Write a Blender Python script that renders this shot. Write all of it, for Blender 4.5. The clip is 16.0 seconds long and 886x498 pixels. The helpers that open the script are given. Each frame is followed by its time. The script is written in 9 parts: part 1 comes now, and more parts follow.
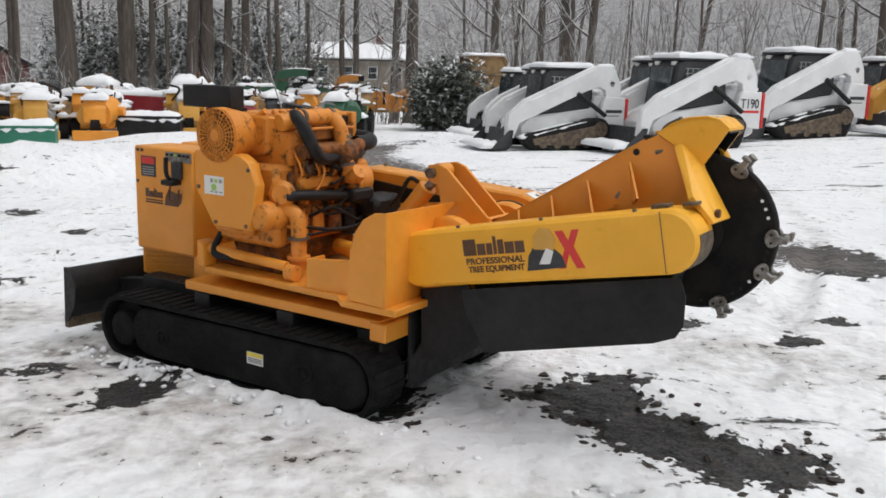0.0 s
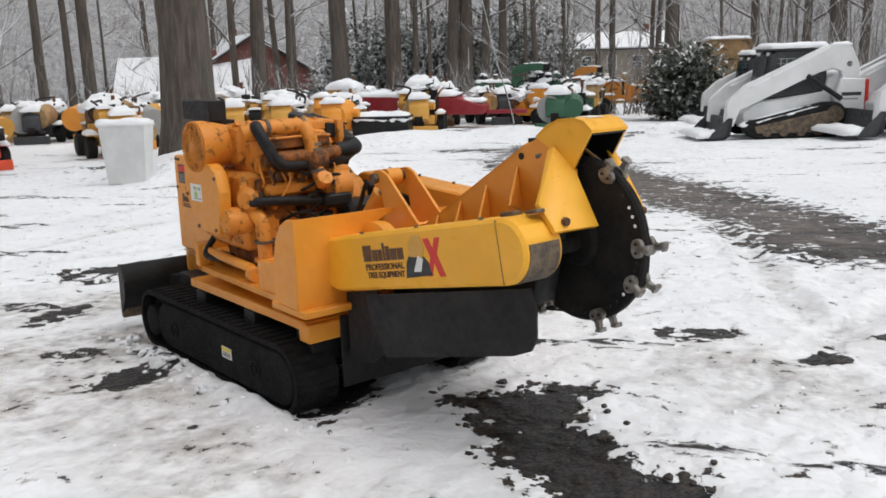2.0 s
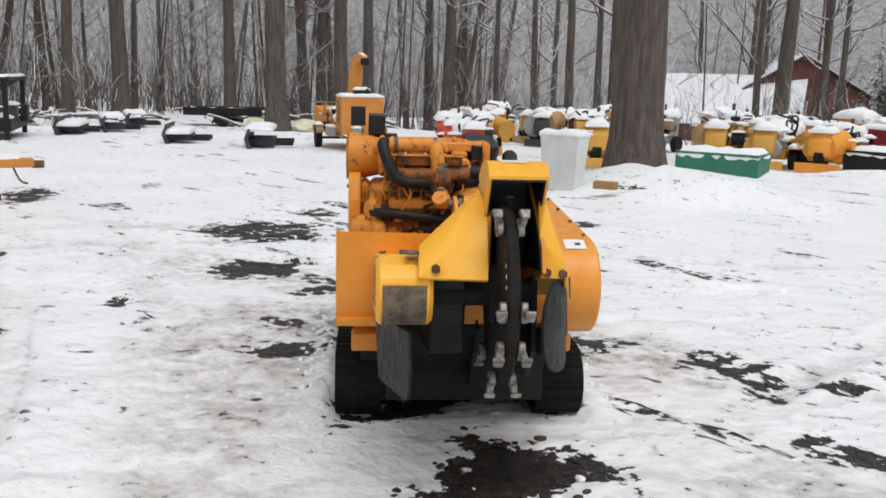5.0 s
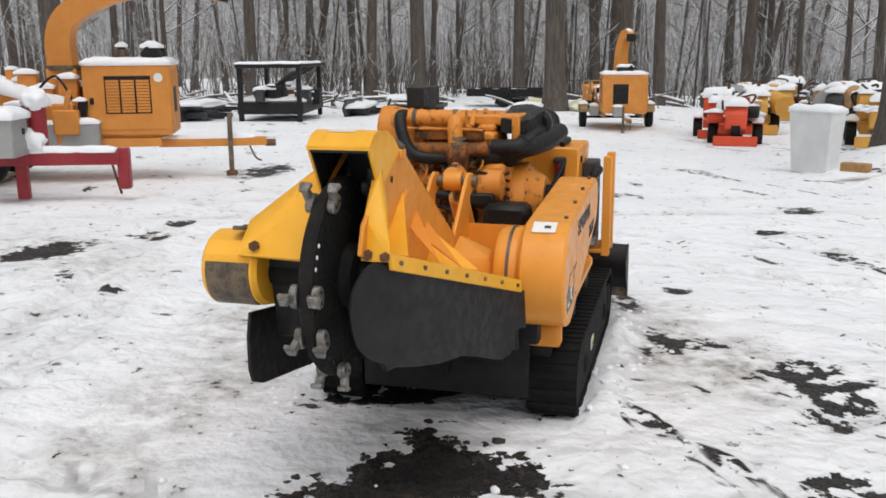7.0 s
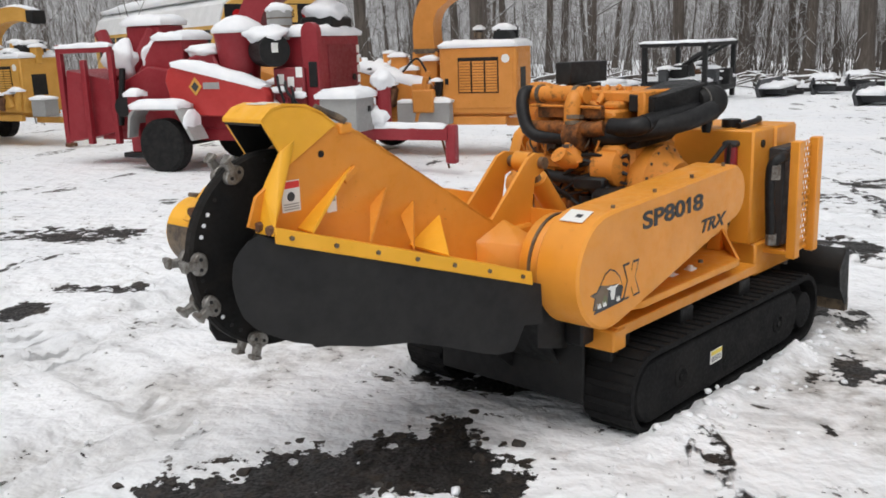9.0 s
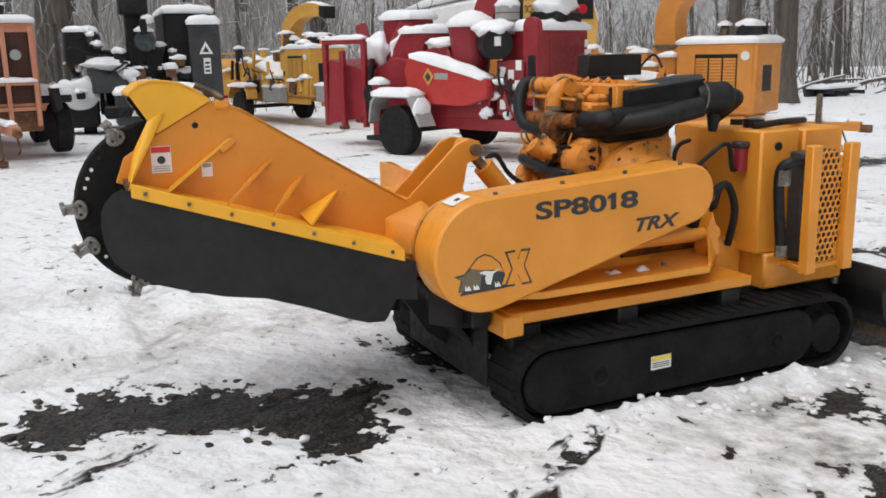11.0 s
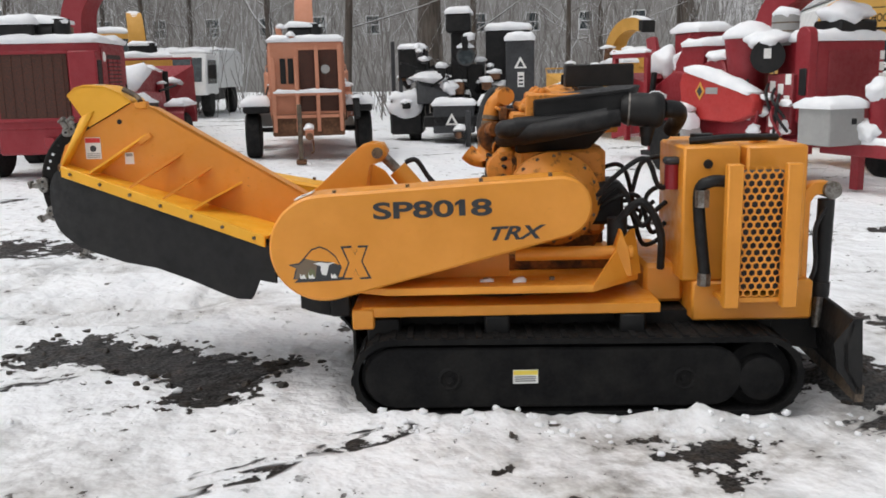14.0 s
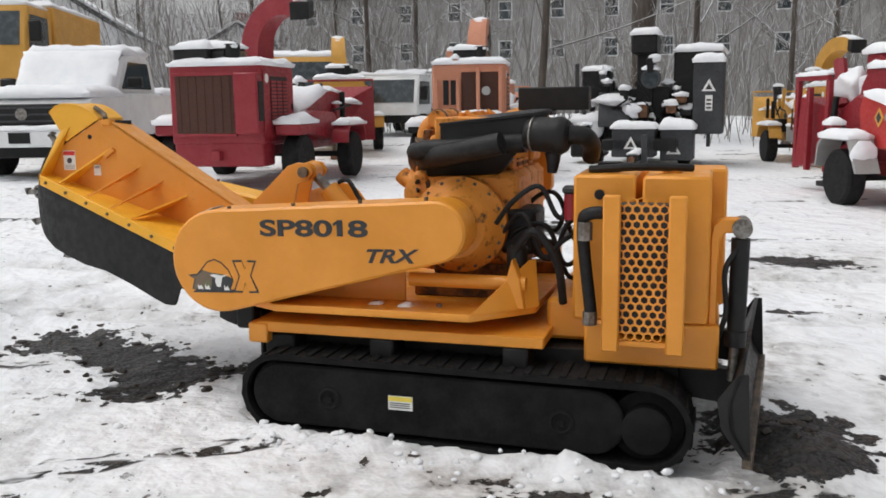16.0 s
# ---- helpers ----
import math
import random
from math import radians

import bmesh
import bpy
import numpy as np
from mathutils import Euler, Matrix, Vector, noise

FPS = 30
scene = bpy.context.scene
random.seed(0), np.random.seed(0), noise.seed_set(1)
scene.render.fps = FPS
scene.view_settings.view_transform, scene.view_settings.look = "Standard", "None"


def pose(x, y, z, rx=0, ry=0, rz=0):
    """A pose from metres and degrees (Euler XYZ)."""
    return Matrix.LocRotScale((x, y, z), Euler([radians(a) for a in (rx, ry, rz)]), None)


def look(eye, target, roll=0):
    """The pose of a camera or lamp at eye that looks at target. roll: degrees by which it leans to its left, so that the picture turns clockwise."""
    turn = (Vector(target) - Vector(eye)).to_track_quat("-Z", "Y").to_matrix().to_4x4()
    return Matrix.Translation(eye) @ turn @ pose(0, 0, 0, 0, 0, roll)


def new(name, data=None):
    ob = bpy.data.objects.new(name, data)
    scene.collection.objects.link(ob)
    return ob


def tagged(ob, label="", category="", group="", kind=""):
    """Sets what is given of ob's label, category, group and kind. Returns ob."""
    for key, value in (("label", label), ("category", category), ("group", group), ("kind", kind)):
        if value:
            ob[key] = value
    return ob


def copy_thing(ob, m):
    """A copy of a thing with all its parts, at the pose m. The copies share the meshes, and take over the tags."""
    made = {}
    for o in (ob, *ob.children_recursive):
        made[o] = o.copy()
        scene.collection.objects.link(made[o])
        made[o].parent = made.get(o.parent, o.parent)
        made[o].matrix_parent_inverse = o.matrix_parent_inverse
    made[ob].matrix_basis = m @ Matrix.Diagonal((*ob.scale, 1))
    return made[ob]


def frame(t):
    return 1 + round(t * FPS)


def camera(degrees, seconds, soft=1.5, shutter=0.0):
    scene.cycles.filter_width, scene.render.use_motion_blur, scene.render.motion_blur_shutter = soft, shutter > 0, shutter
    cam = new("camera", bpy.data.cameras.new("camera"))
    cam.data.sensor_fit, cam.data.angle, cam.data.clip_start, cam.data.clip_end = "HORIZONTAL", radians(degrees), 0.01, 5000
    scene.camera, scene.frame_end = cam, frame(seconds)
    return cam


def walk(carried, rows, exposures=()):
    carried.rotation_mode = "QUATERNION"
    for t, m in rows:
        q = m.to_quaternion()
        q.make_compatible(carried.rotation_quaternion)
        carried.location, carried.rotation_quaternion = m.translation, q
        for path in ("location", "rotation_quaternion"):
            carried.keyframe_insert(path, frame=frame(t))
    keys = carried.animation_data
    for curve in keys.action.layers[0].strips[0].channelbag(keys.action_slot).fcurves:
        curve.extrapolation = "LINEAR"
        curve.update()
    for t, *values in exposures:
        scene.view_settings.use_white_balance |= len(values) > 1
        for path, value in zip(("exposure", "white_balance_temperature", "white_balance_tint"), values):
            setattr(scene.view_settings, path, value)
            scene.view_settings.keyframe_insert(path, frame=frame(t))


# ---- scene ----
cam = camera(52.3, 16.0, soft=1.7)
METRES, EYE, TILT, LEAN, TURN = 14.224, 1.74, 0.0, 0.0, 0.0
ROWS = [
    (0.0, 0.0, 0.0, 0.0, 0.3, -11.34, -1.5),
    (0.5, 0.0363, -0.0061, 0.0017, 6.61, -10.58, -0.7),
    (1.0, 0.0622, 0.0034, -0.0012, 10.35, -10.98, -1.74),
    (1.5, 0.0917, 0.0129, 0.0015, 13.4, -11.56, -0.31),
    (2.0, 0.126, 0.0185, 0.0052, 17.66, -11.86, 1.65),
    (2.5, 0.1447, 0.0379, 0.0023, 23.06, -13.57, 1.27),
    (3.0, 0.1699, 0.0517, 0.0048, 29.33, -13.77, 1.08),
    (3.5, 0.1998, 0.0638, 0.0101, 36.24, -12.67, 0.41),
    (6.0, 0.2911, 0.1816, 0.0062, 61.73, -11.04, -0.84),
    (6.5, 0.2983, 0.2114, 0.0038, 66.65, -11.48, 0.1),
    (7.0, 0.3023, 0.2444, 0.0054, 72.04, -12.21, 0.29),
    (7.5, 0.3094, 0.2783, 0.0054, 79.22, -12.42, 0.26),
    (8.0, 0.304, 0.3098, 0.0033, 84.91, -11.93, 0.38),
    (8.5, 0.3036, 0.3427, 0.0008, 91.72, -11.9, 1.77),
    (9.0, 0.2986, 0.3725, 0.0002, 99.88, -12.83, 1.92),
    (11.5, 0.2546, 0.5281, -0.0066, 125.16, -11.96, 0.52),
    (12.0, 0.2368, 0.5517, -0.0067, 129.45, -11.71, -0.1),
    (12.5, 0.2234, 0.5803, -0.0083, 133.74, -11.55, 0.06),
    (13.0, 0.2033, 0.5986, -0.0109, 136.85, -11.12, -0.05),
    (13.5, 0.1805, 0.6157, -0.0108, 141.36, -10.77, 0.14),
    (14.0, 0.158, 0.6409, -0.0117, 147.47, -10.95, 1.25),
    (14.5, 0.1312, 0.6513, -0.0136, 151.57, -11.04, 1.11),
    (15.0, 0.1064, 0.6676, -0.0136, 155.15, -10.61, 0.93),
    (15.5, 0.0798, 0.6856, -0.0125, 160.19, -9.82, 1.65),
    (16.0, 0.0475, 0.6885, -0.0136, 163.6, -9.33, 0.78),
]
walk(cam, [(t, pose(0, 0, EYE, TILT, LEAN, TURN) @ pose(METRES * x, METRES * y, METRES * z, 90 + pitch, roll, yaw)) for t, x, y, z, yaw, pitch, roll in ROWS])

# ---- light ----
world = bpy.data.worlds.new("overcast_sky")
scene.world = world
world.use_nodes = True
wn, wl = world.node_tree.nodes, world.node_tree.links
sky = wn.new("ShaderNodeTexSky")
sky.sky_type = "NISHITA"
sky.sun_disc = False
SUN_ELEVATION, SUN_ROTATION = radians(66), radians(100)
sky.sun_elevation, sky.sun_rotation = SUN_ELEVATION, SUN_ROTATION
sky.dust_density = 4.0
grey = wn.new("ShaderNodeHueSaturation")
grey.inputs["Saturation"].default_value = 0.12
wl.new(sky.outputs[0], grey.inputs["Color"])
wl.new(grey.outputs[0], wn["Background"].inputs["Color"])
wn["Background"].inputs["Strength"].default_value = 0.150
sun = new("sun", bpy.data.lights.new("sun", "SUN"))
sun.data.energy, sun.data.angle, sun.data.color = 0.36, radians(60), (1.0, 0.98, 0.96)
sun.matrix_world = look((0, 0, 30), (0 - 8 * math.sin(SUN_ROTATION), 0 - 8 * math.cos(SUN_ROTATION), 30 - 8 * math.tan(SUN_ELEVATION)))
scene.view_settings.exposure = 0.0


# ---- materials ----
class Nodes:
    """A short way to wire one material."""

    def __init__(self, name, rough=0.5, metal=0.0):
        self.mat = bpy.data.materials.new(name)
        self.mat.use_nodes = True
        self.t = self.mat.node_tree
        self.b = self.t.nodes["Principled BSDF"]
        self.b.inputs["Roughness"].default_value = rough
        self.b.inputs["Metallic"].default_value = metal
        self.co = self.t.nodes.new("ShaderNodeTexCoord")

    def put(self, socket, value):
        if hasattr(value, "links"):
            self.t.links.new(value, socket)
        else:
            socket.default_value = value

    def noise(self, scale, detail=4.0, rough=0.55, where="Object", stretch=None):
        n = self.t.nodes.new("ShaderNodeTexNoise")
        n.inputs["Scale"].default_value, n.inputs["Detail"].default_value, n.inputs["Roughness"].default_value = scale, detail, rough
        src = self.co.outputs[where]
        if stretch:
            mp = self.t.nodes.new("ShaderNodeMapping")
            mp.inputs["Scale"].default_value = stretch
            self.put(mp.inputs[0], src)
            src = mp.outputs[0]
        self.put(n.inputs["Vector"], src)
        return n.outputs["Fac"]

    def ramp(self, fac, lo, hi, a=0.0, b=1.0):
        n = self.t.nodes.new("ShaderNodeMapRange")
        n.interpolation_type = "SMOOTHSTEP"
        for k, v in zip(("Value", "From Min", "From Max", "To Min", "To Max"), (fac, lo, hi, a, b)):
            self.put(n.inputs[k], v)
        return n.outputs[0]

    def mix(self, fac, a, b):
        n = self.t.nodes.new("ShaderNodeMix")
        n.data_type = "RGBA"
        for s, v in ((n.inputs[0], fac), (n.inputs[6], a), (n.inputs[7], b)):
            self.put(s, (*v, 1) if isinstance(v, tuple) else v)
        return n.outputs[2]

    def math(self, op, a, b=0.0):
        n = self.t.nodes.new("ShaderNodeMath")
        n.operation = op
        self.put(n.inputs[0], a)
        self.put(n.inputs[1], b)
        return n.outputs[0]

    def bump(self, height, strength=0.3, dist=0.01):
        n = self.t.nodes.new("ShaderNodeBump")
        n.inputs["Strength"].default_value, n.inputs["Distance"].default_value = strength, dist
        self.put(n.inputs["Height"], height)
        self.put(self.b.inputs["Normal"], n.outputs[0])

    def color(self, value):
        self.put(self.b.inputs["Base Color"], (*value, 1) if isinstance(value, tuple) else value)

    def rough(self, value):
        self.put(self.b.inputs["Roughness"], value)

    def random(self):
        return self.t.nodes.new("ShaderNodeObjectInfo").outputs["Random"]

    def island(self):
        return self.t.nodes.new("ShaderNodeNewGeometry").outputs["Random Per Island"]


def paint(name, rgb, rough=0.38, wear=0.5, dirt=(0.09, 0.07, 0.05)):
    """Work-machine paint: faded patches, grime, small chips, slight orange peel."""
    n = Nodes(name, rough)
    big, small, chip = n.noise(2.3, 5, 0.6), n.noise(17, 5, 0.65), n.noise(60, 3, 0.6)
    faded = tuple(min(1, c * 1.12 + 0.012) for c in rgb)
    c = n.mix(n.ramp(big, 0.35, 0.7), rgb, faded)
    low = 0.62 - 0.22 * max(0.0, wear - 0.5)
    c = n.mix(n.ramp(small, low, low + 0.2, 0, wear), c, dirt)
    c = n.mix(n.math("MULTIPLY", n.ramp(chip, 0.68, 0.72), n.ramp(big, 0.55, 0.65, 0, wear)), c, (0.06, 0.045, 0.035))
    n.color(c)
    n.rough(n.ramp(small, 0.3, 0.75, rough * 0.8, min(1, rough * 1.7)))
    n.bump(n.math("ADD", n.math("MULTIPLY", chip, 0.25), small), 0.12, 0.003)
    return n.mat


def worn(name, rgb, rgb2, rough=0.7, metal=0.0, scale=9.0, relief=0.3, shine=0.5):
    """Two colours over each other in blotches, with relief."""
    n = Nodes(name, rough, metal)
    n.b.inputs["Specular IOR Level"].default_value = shine
    a, b = n.noise(scale, 6, 0.65), n.noise(scale * 7, 4, 0.6)
    n.color(n.mix(n.ramp(n.math("ADD", n.math("MULTIPLY", a, 0.75), n.math("MULTIPLY", b, 0.25)), 0.4, 0.62), rgb, rgb2))
    n.rough(n.ramp(b, 0.3, 0.7, rough * 0.8, min(1.0, rough * 1.25)))
    n.bump(n.math("ADD", a, n.math("MULTIPLY", b, 0.5)), relief, 0.006)
    return n.mat


def make_snow(name):
    n = Nodes(name, 0.75)
    a, b = n.noise(3.5, 5, 0.6), n.noise(38, 4, 0.6)
    n.color(n.mix(n.ramp(a, 0.3, 0.7), (0.80, 0.82, 0.85), (0.88, 0.89, 0.90)))
    n.bump(n.math("ADD", a, n.math("MULTIPLY", b, 0.3)), 0.35, 0.03)
    return n.mat


def make_bark():
    n = Nodes("bark", 0.95)
    a = n.noise(7, 6, 0.7, stretch=(1.6, 1.6, 0.16))
    b = n.noise(1.2, 3, 0.6)
    c = n.mix(n.ramp(a, 0.35, 0.68), (0.056, 0.046, 0.038), (0.140, 0.114, 0.095))
    c = n.mix(n.ramp(b, 0.5, 0.75, 0, 0.5), c, (0.11, 0.11, 0.09))
    c = n.mix(n.math("MULTIPLY", n.random(), 0.35), c, (0.10, 0.085, 0.075))
    n.color(c)
    n.bump(a, 0.9, 0.05)
    return n.mat


def make_glass(name, tint=(0.03, 0.04, 0.045)):
    n = Nodes(name, 0.08)
    n.color(n.mix(n.ramp(n.noise(6, 3), 0.4, 0.7), tint, tuple(c * 1.7 + 0.01 for c in tint)))
    n.b.inputs["Specular IOR Level"].default_value = 0.7
    return n.mat


YELLOW = paint("machine_yellow", (0.73, 0.285, 0.026), 0.36, 0.18)
YELLOW_BOOM = paint("grimy_boom_yellow", (0.68, 0.255, 0.022), 0.46, 0.42, (0.16, 0.075, 0.02))
YELLOW_SHIELD = paint("shield_yellow", (0.82, 0.40, 0.02), 0.42, 0.35)
YELLOW_ENGINE = paint("engine_yellow", (0.64, 0.23, 0.022), 0.5, 0.95, (0.05, 0.028, 0.014))
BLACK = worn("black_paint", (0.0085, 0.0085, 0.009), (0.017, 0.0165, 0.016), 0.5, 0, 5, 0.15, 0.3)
BLACK_GLOSS = worn("glossy_black", (0.007, 0.007, 0.008), (0.013, 0.013, 0.013), 0.38, 0, 5, 0.05, 0.5)
RUBBER = worn("rubber", (0.0085, 0.0085, 0.009), (0.019, 0.018, 0.017), 0.78, 0, 8, 0.25, 0.25)
TRACK_RUBBER = worn("track_rubber", (0.008, 0.008, 0.0085), (0.016, 0.0155, 0.015), 0.85, 0, 8, 0.2, 0.15)
FLAP = worn("rubber_flap", (0.013, 0.013, 0.0135), (0.023, 0.0225, 0.022), 0.66, 0, 3, 0.12, 0.3)
HOSE = worn("hose_rubber", (0.007, 0.007, 0.008), (0.018, 0.018, 0.018), 0.5, 0, 20, 0.1, 0.3)
DISC = worn("grimy_disc_steel", (0.008, 0.008, 0.008), (0.020, 0.017, 0.015), 0.75, 0.0, 6, 0.4, 0.2)
# soot and grime on the engine; on the cabinet base also painted shade
SOOT_AND_SHADE = worn("sooty_shaded_orange", (0.30, 0.10, 0.018), (0.055, 0.028, 0.014), 0.65, 0, 7, 0.4, 0.3)
STEEL = worn("worn_steel", (0.30, 0.29, 0.27), (0.14, 0.12, 0.10), 0.45, 0.75, 25, 0.3)
BARE = worn("scuffed_metal", (0.20, 0.15, 0.10), (0.08, 0.065, 0.055), 0.5, 0.5, 12, 0.25)
RUST = worn("rusty_steel", (0.10, 0.045, 0.022), (0.20, 0.10, 0.05), 0.85, 0.1, 10, 0.5)
SCREEN = worn("dusty_screen", (0.10, 0.035, 0.022), (0.045, 0.028, 0.022), 0.9, 0, 40, 0.4)
SNOW = make_snow("snow")
BARK = make_bark()
TWIG = worn("twig_bark", (0.07, 0.06, 0.052), (0.14, 0.12, 0.105), 0.95, 0, 3, 0.2)
GLASS = make_glass("dark_glass")
WHITE = paint("white_paint", (0.72, 0.73, 0.73), 0.4, 0.3)
DECAL_WHITE = paint("decal_white", (0.75, 0.75, 0.72), 0.5, 0.3)
RED = paint("red_paint", (0.245, 0.011, 0.019), 0.4, 0.4)
RED_GUARD = paint("guard_red", (0.42, 0.028, 0.025), 0.4, 0.25)
RED_DARK = paint("dark_red", (0.21, 0.016, 0.022), 0.5, 0.3)
RED_BRIGHT = paint("signal_red", (0.62, 0.03, 0.025), 0.4, 0.15)
ORANGE = paint("orange_paint", (0.60, 0.235, 0.038), 0.45, 0.45)
VERMILION = paint("vermilion_paint", (0.58, 0.06, 0.015), 0.4, 0.2)
SALMON = paint("faded_salmon_paint", (0.52, 0.22, 0.13), 0.65, 0.4)
OCHRE = paint("ochre_paint", (0.58, 0.30, 0.05), 0.5, 0.4)
GREEN = paint("green_paint", (0.025, 0.10, 0.052), 0.45, 0.4)
TEAL = paint("teal_paint", (0.02, 0.16, 0.10), 0.5, 0.3)
CHARCOAL = paint("charcoal_paint", (0.03, 0.032, 0.035), 0.5, 0.5, (0.12, 0.11, 0.10))
GREY = paint("grey_paint", (0.30, 0.30, 0.29), 0.5, 0.4)
PLASTIC = paint("white_plastic", (0.60, 0.61, 0.60), 0.55, 0.25)
BUS_YELLOW = paint("bus_yellow", (0.68, 0.40, 0.09), 0.4, 0.3)
TAN = worn("tan_rusted_steel", (0.42, 0.27, 0.12), (0.28, 0.17, 0.09), 0.8, 0, 5, 0.4)
LAMP_RED = paint("lamp_red", (0.45, 0.01, 0.015), 0.15, 0.1)
DECAL_GREEN = paint("decal_green", (0.35, 0.55, 0.12), 0.5, 0.1)
DECAL_YELLOW = paint("decal_yellow", (0.75, 0.6, 0.08), 0.5, 0.2)
LOGO_BROWN = paint("logo_brown", (0.10, 0.045, 0.02), 0.5, 0.2)
LOGO_SHADE = paint("logo_shade", (0.16, 0.115, 0.075), 0.5, 0.2)
LOGO_GREEN = paint("logo_green", (0.14, 0.15, 0.07), 0.5, 0.2)
LOGO_GOLD = paint("logo_gold", (0.62, 0.33, 0.06), 0.5, 0.2)
WOOD = worn("raw_wood", (0.40, 0.22, 0.08), (0.28, 0.15, 0.06), 0.85, 0, 12, 0.3)


# ---- mesh helpers ----
def shaped(bm, start, bevel):
    """Bevels the edges that were made after the edge count start."""
    if bevel:
        bm.edges.ensure_lookup_table()
        bmesh.ops.bevel(bm, geom=list(bm.edges)[start:], offset=bevel, segments=1, affect="EDGES", clamp_overlap=True)
    return bm


def box(x0, x1, y0, y1, z0, z1, bevel=0.008, bm=None, m=None):
    bm = bm or bmesh.new()
    n = len(bm.edges)
    at = Matrix.Translation(((x0 + x1) / 2, (y0 + y1) / 2, (z0 + z1) / 2)) @ Matrix.Diagonal((abs(x1 - x0), abs(y1 - y0), abs(z1 - z0), 1))
    bmesh.ops.create_cube(bm, size=1, matrix=(m @ at) if m else at)
    return shaped(bm, n, bevel)


def prism(pts, a, b, axis="y", bevel=0.004, bm=None, m=None):
    """A polygon drawn out from a to b. Points are (x, z) for axis y, (x, y) for axis z, (y, z) for axis x."""
    bm = bm or bmesh.new()
    n = len(bm.edges)
    put = {"y": lambda u, v, w: (u, w, v), "z": lambda u, v, w: (u, v, w), "x": lambda u, v, w: (w, u, v)}[axis]
    rings = [[bm.verts.new(m @ Vector(put(u, v, w)) if m else put(u, v, w)) for u, v in pts] for w in (a, b)]
    bm.faces.new(rings[0])
    bm.faces.new(list(reversed(rings[1])))
    for i in range(len(pts)):
        j = (i + 1) % len(pts)
        bm.faces.new((rings[0][j], rings[0][i], rings[1][i], rings[1][j]))
    bmesh.ops.recalc_face_normals(bm, faces=list(bm.faces)[-len(pts) - 2:])
    return shaped(bm, n, bevel)


def hull(pts, bm=None, bevel=0.0):
    bm = bm or bmesh.new()
    n = len(bm.edges)
    vs = [bm.verts.new(p) for p in pts]
    out = bmesh.ops.convex_hull(bm, input=vs)
    loose = [v for v in out["geom_interior"] if isinstance(v, bmesh.types.BMVert)]
    bmesh.ops.delete(bm, geom=loose, context="VERTS")
    return shaped(bm, n, bevel)


def plate(pts, thick, bm=None, bevel=0.0):
    """A flat sheet of metal or rubber through 3D points in order, with thickness."""
    bm = bm or bmesh.new()
    a, b, c = (Vector(p) for p in pts[:3])
    nrm = (b - a).cross(c - a).normalized() * thick / 2
    n = len(bm.edges)
    rings = [[bm.verts.new(Vector(p) + s * nrm) for p in pts] for s in (-1, 1)]
    fs = [bm.faces.new(list(reversed(rings[0]))), bm.faces.new(rings[1])]
    for i in range(len(pts)):
        j = (i + 1) % len(pts)
        fs.append(bm.faces.new((rings[0][i], rings[0][j], rings[1][j], rings[1][i])))
    return shaped(bm, n, bevel)


def sheet(rows, thick, bm=None):
    """A bent sheet through a grid of 3D points, with thickness."""
    bm = bm or bmesh.new()
    P = [[Vector(p) for p in row] for row in rows]
    n, m = len(P), len(P[0])
    sides = []
    for s in (-0.5, 0.5):
        grid = []
        for i in range(n):
            line = []
            for j in range(m):
                u = P[min(i + 1, n - 1)][j] - P[max(i - 1, 0)][j]
                v = P[i][min(j + 1, m - 1)] - P[i][max(j - 1, 0)]
                w = u.cross(v)
                line.append(bm.verts.new(P[i][j] + (w.normalized() if w.length > 1e-9 else Vector((0, 1, 0))) * s * thick))
            grid.append(line)
        sides.append(grid)
    a, b = sides
    for i in range(n - 1):
        for j in range(m - 1):
            bm.faces.new((a[i][j], a[i + 1][j], a[i + 1][j + 1], a[i][j + 1]))
            bm.faces.new((b[i][j + 1], b[i + 1][j + 1], b[i + 1][j], b[i][j]))
    rim = [(i, 0) for i in range(n)] + [(n - 1, j) for j in range(1, m)] + [(i, m - 1) for i in range(n - 2, -1, -1)] + [(0, j) for j in range(m - 2, 0, -1)]
    for k in range(len(rim)):
        (i, j), (x, y) = rim[k], rim[(k + 1) % len(rim)]
        bm.faces.new((a[x][y], a[i][j], b[i][j], b[x][y]))
    bmesh.ops.recalc_face_normals(bm, faces=bm.faces)
    return bm


def cyl(p, q, r, r2=None, n=20, bm=None, bevel=0.0):
    bm = bm or bmesh.new()
    k = len(bm.edges)
    p, q = Vector(p), Vector(q)
    m = Matrix.Translation((p + q) / 2) @ (q - p).to_track_quat("Z", "Y").to_matrix().to_4x4()
    bmesh.ops.create_cone(bm, cap_ends=True, segments=n, radius1=r, radius2=r if r2 is None else r2, depth=(q - p).length, matrix=m)
    return shaped(bm, k, bevel)


def smooth_line(pts, steps=6):
    ps = [Vector(p) for p in pts]
    if len(ps) < 3:
        return ps
    out = []
    for i in range(len(ps) - 1):
        a, b, c, d = ps[max(i - 1, 0)], ps[i], ps[i + 1], ps[min(i + 2, len(ps) - 1)]
        for s in range(steps):
            t = s / steps
            out.append(0.5 * (2 * b + (c - a) * t + (2 * a - 5 * b + 4 * c - d) * t * t + (3 * b - a - 3 * c + d) * t ** 3))
    return out + [ps[-1]]


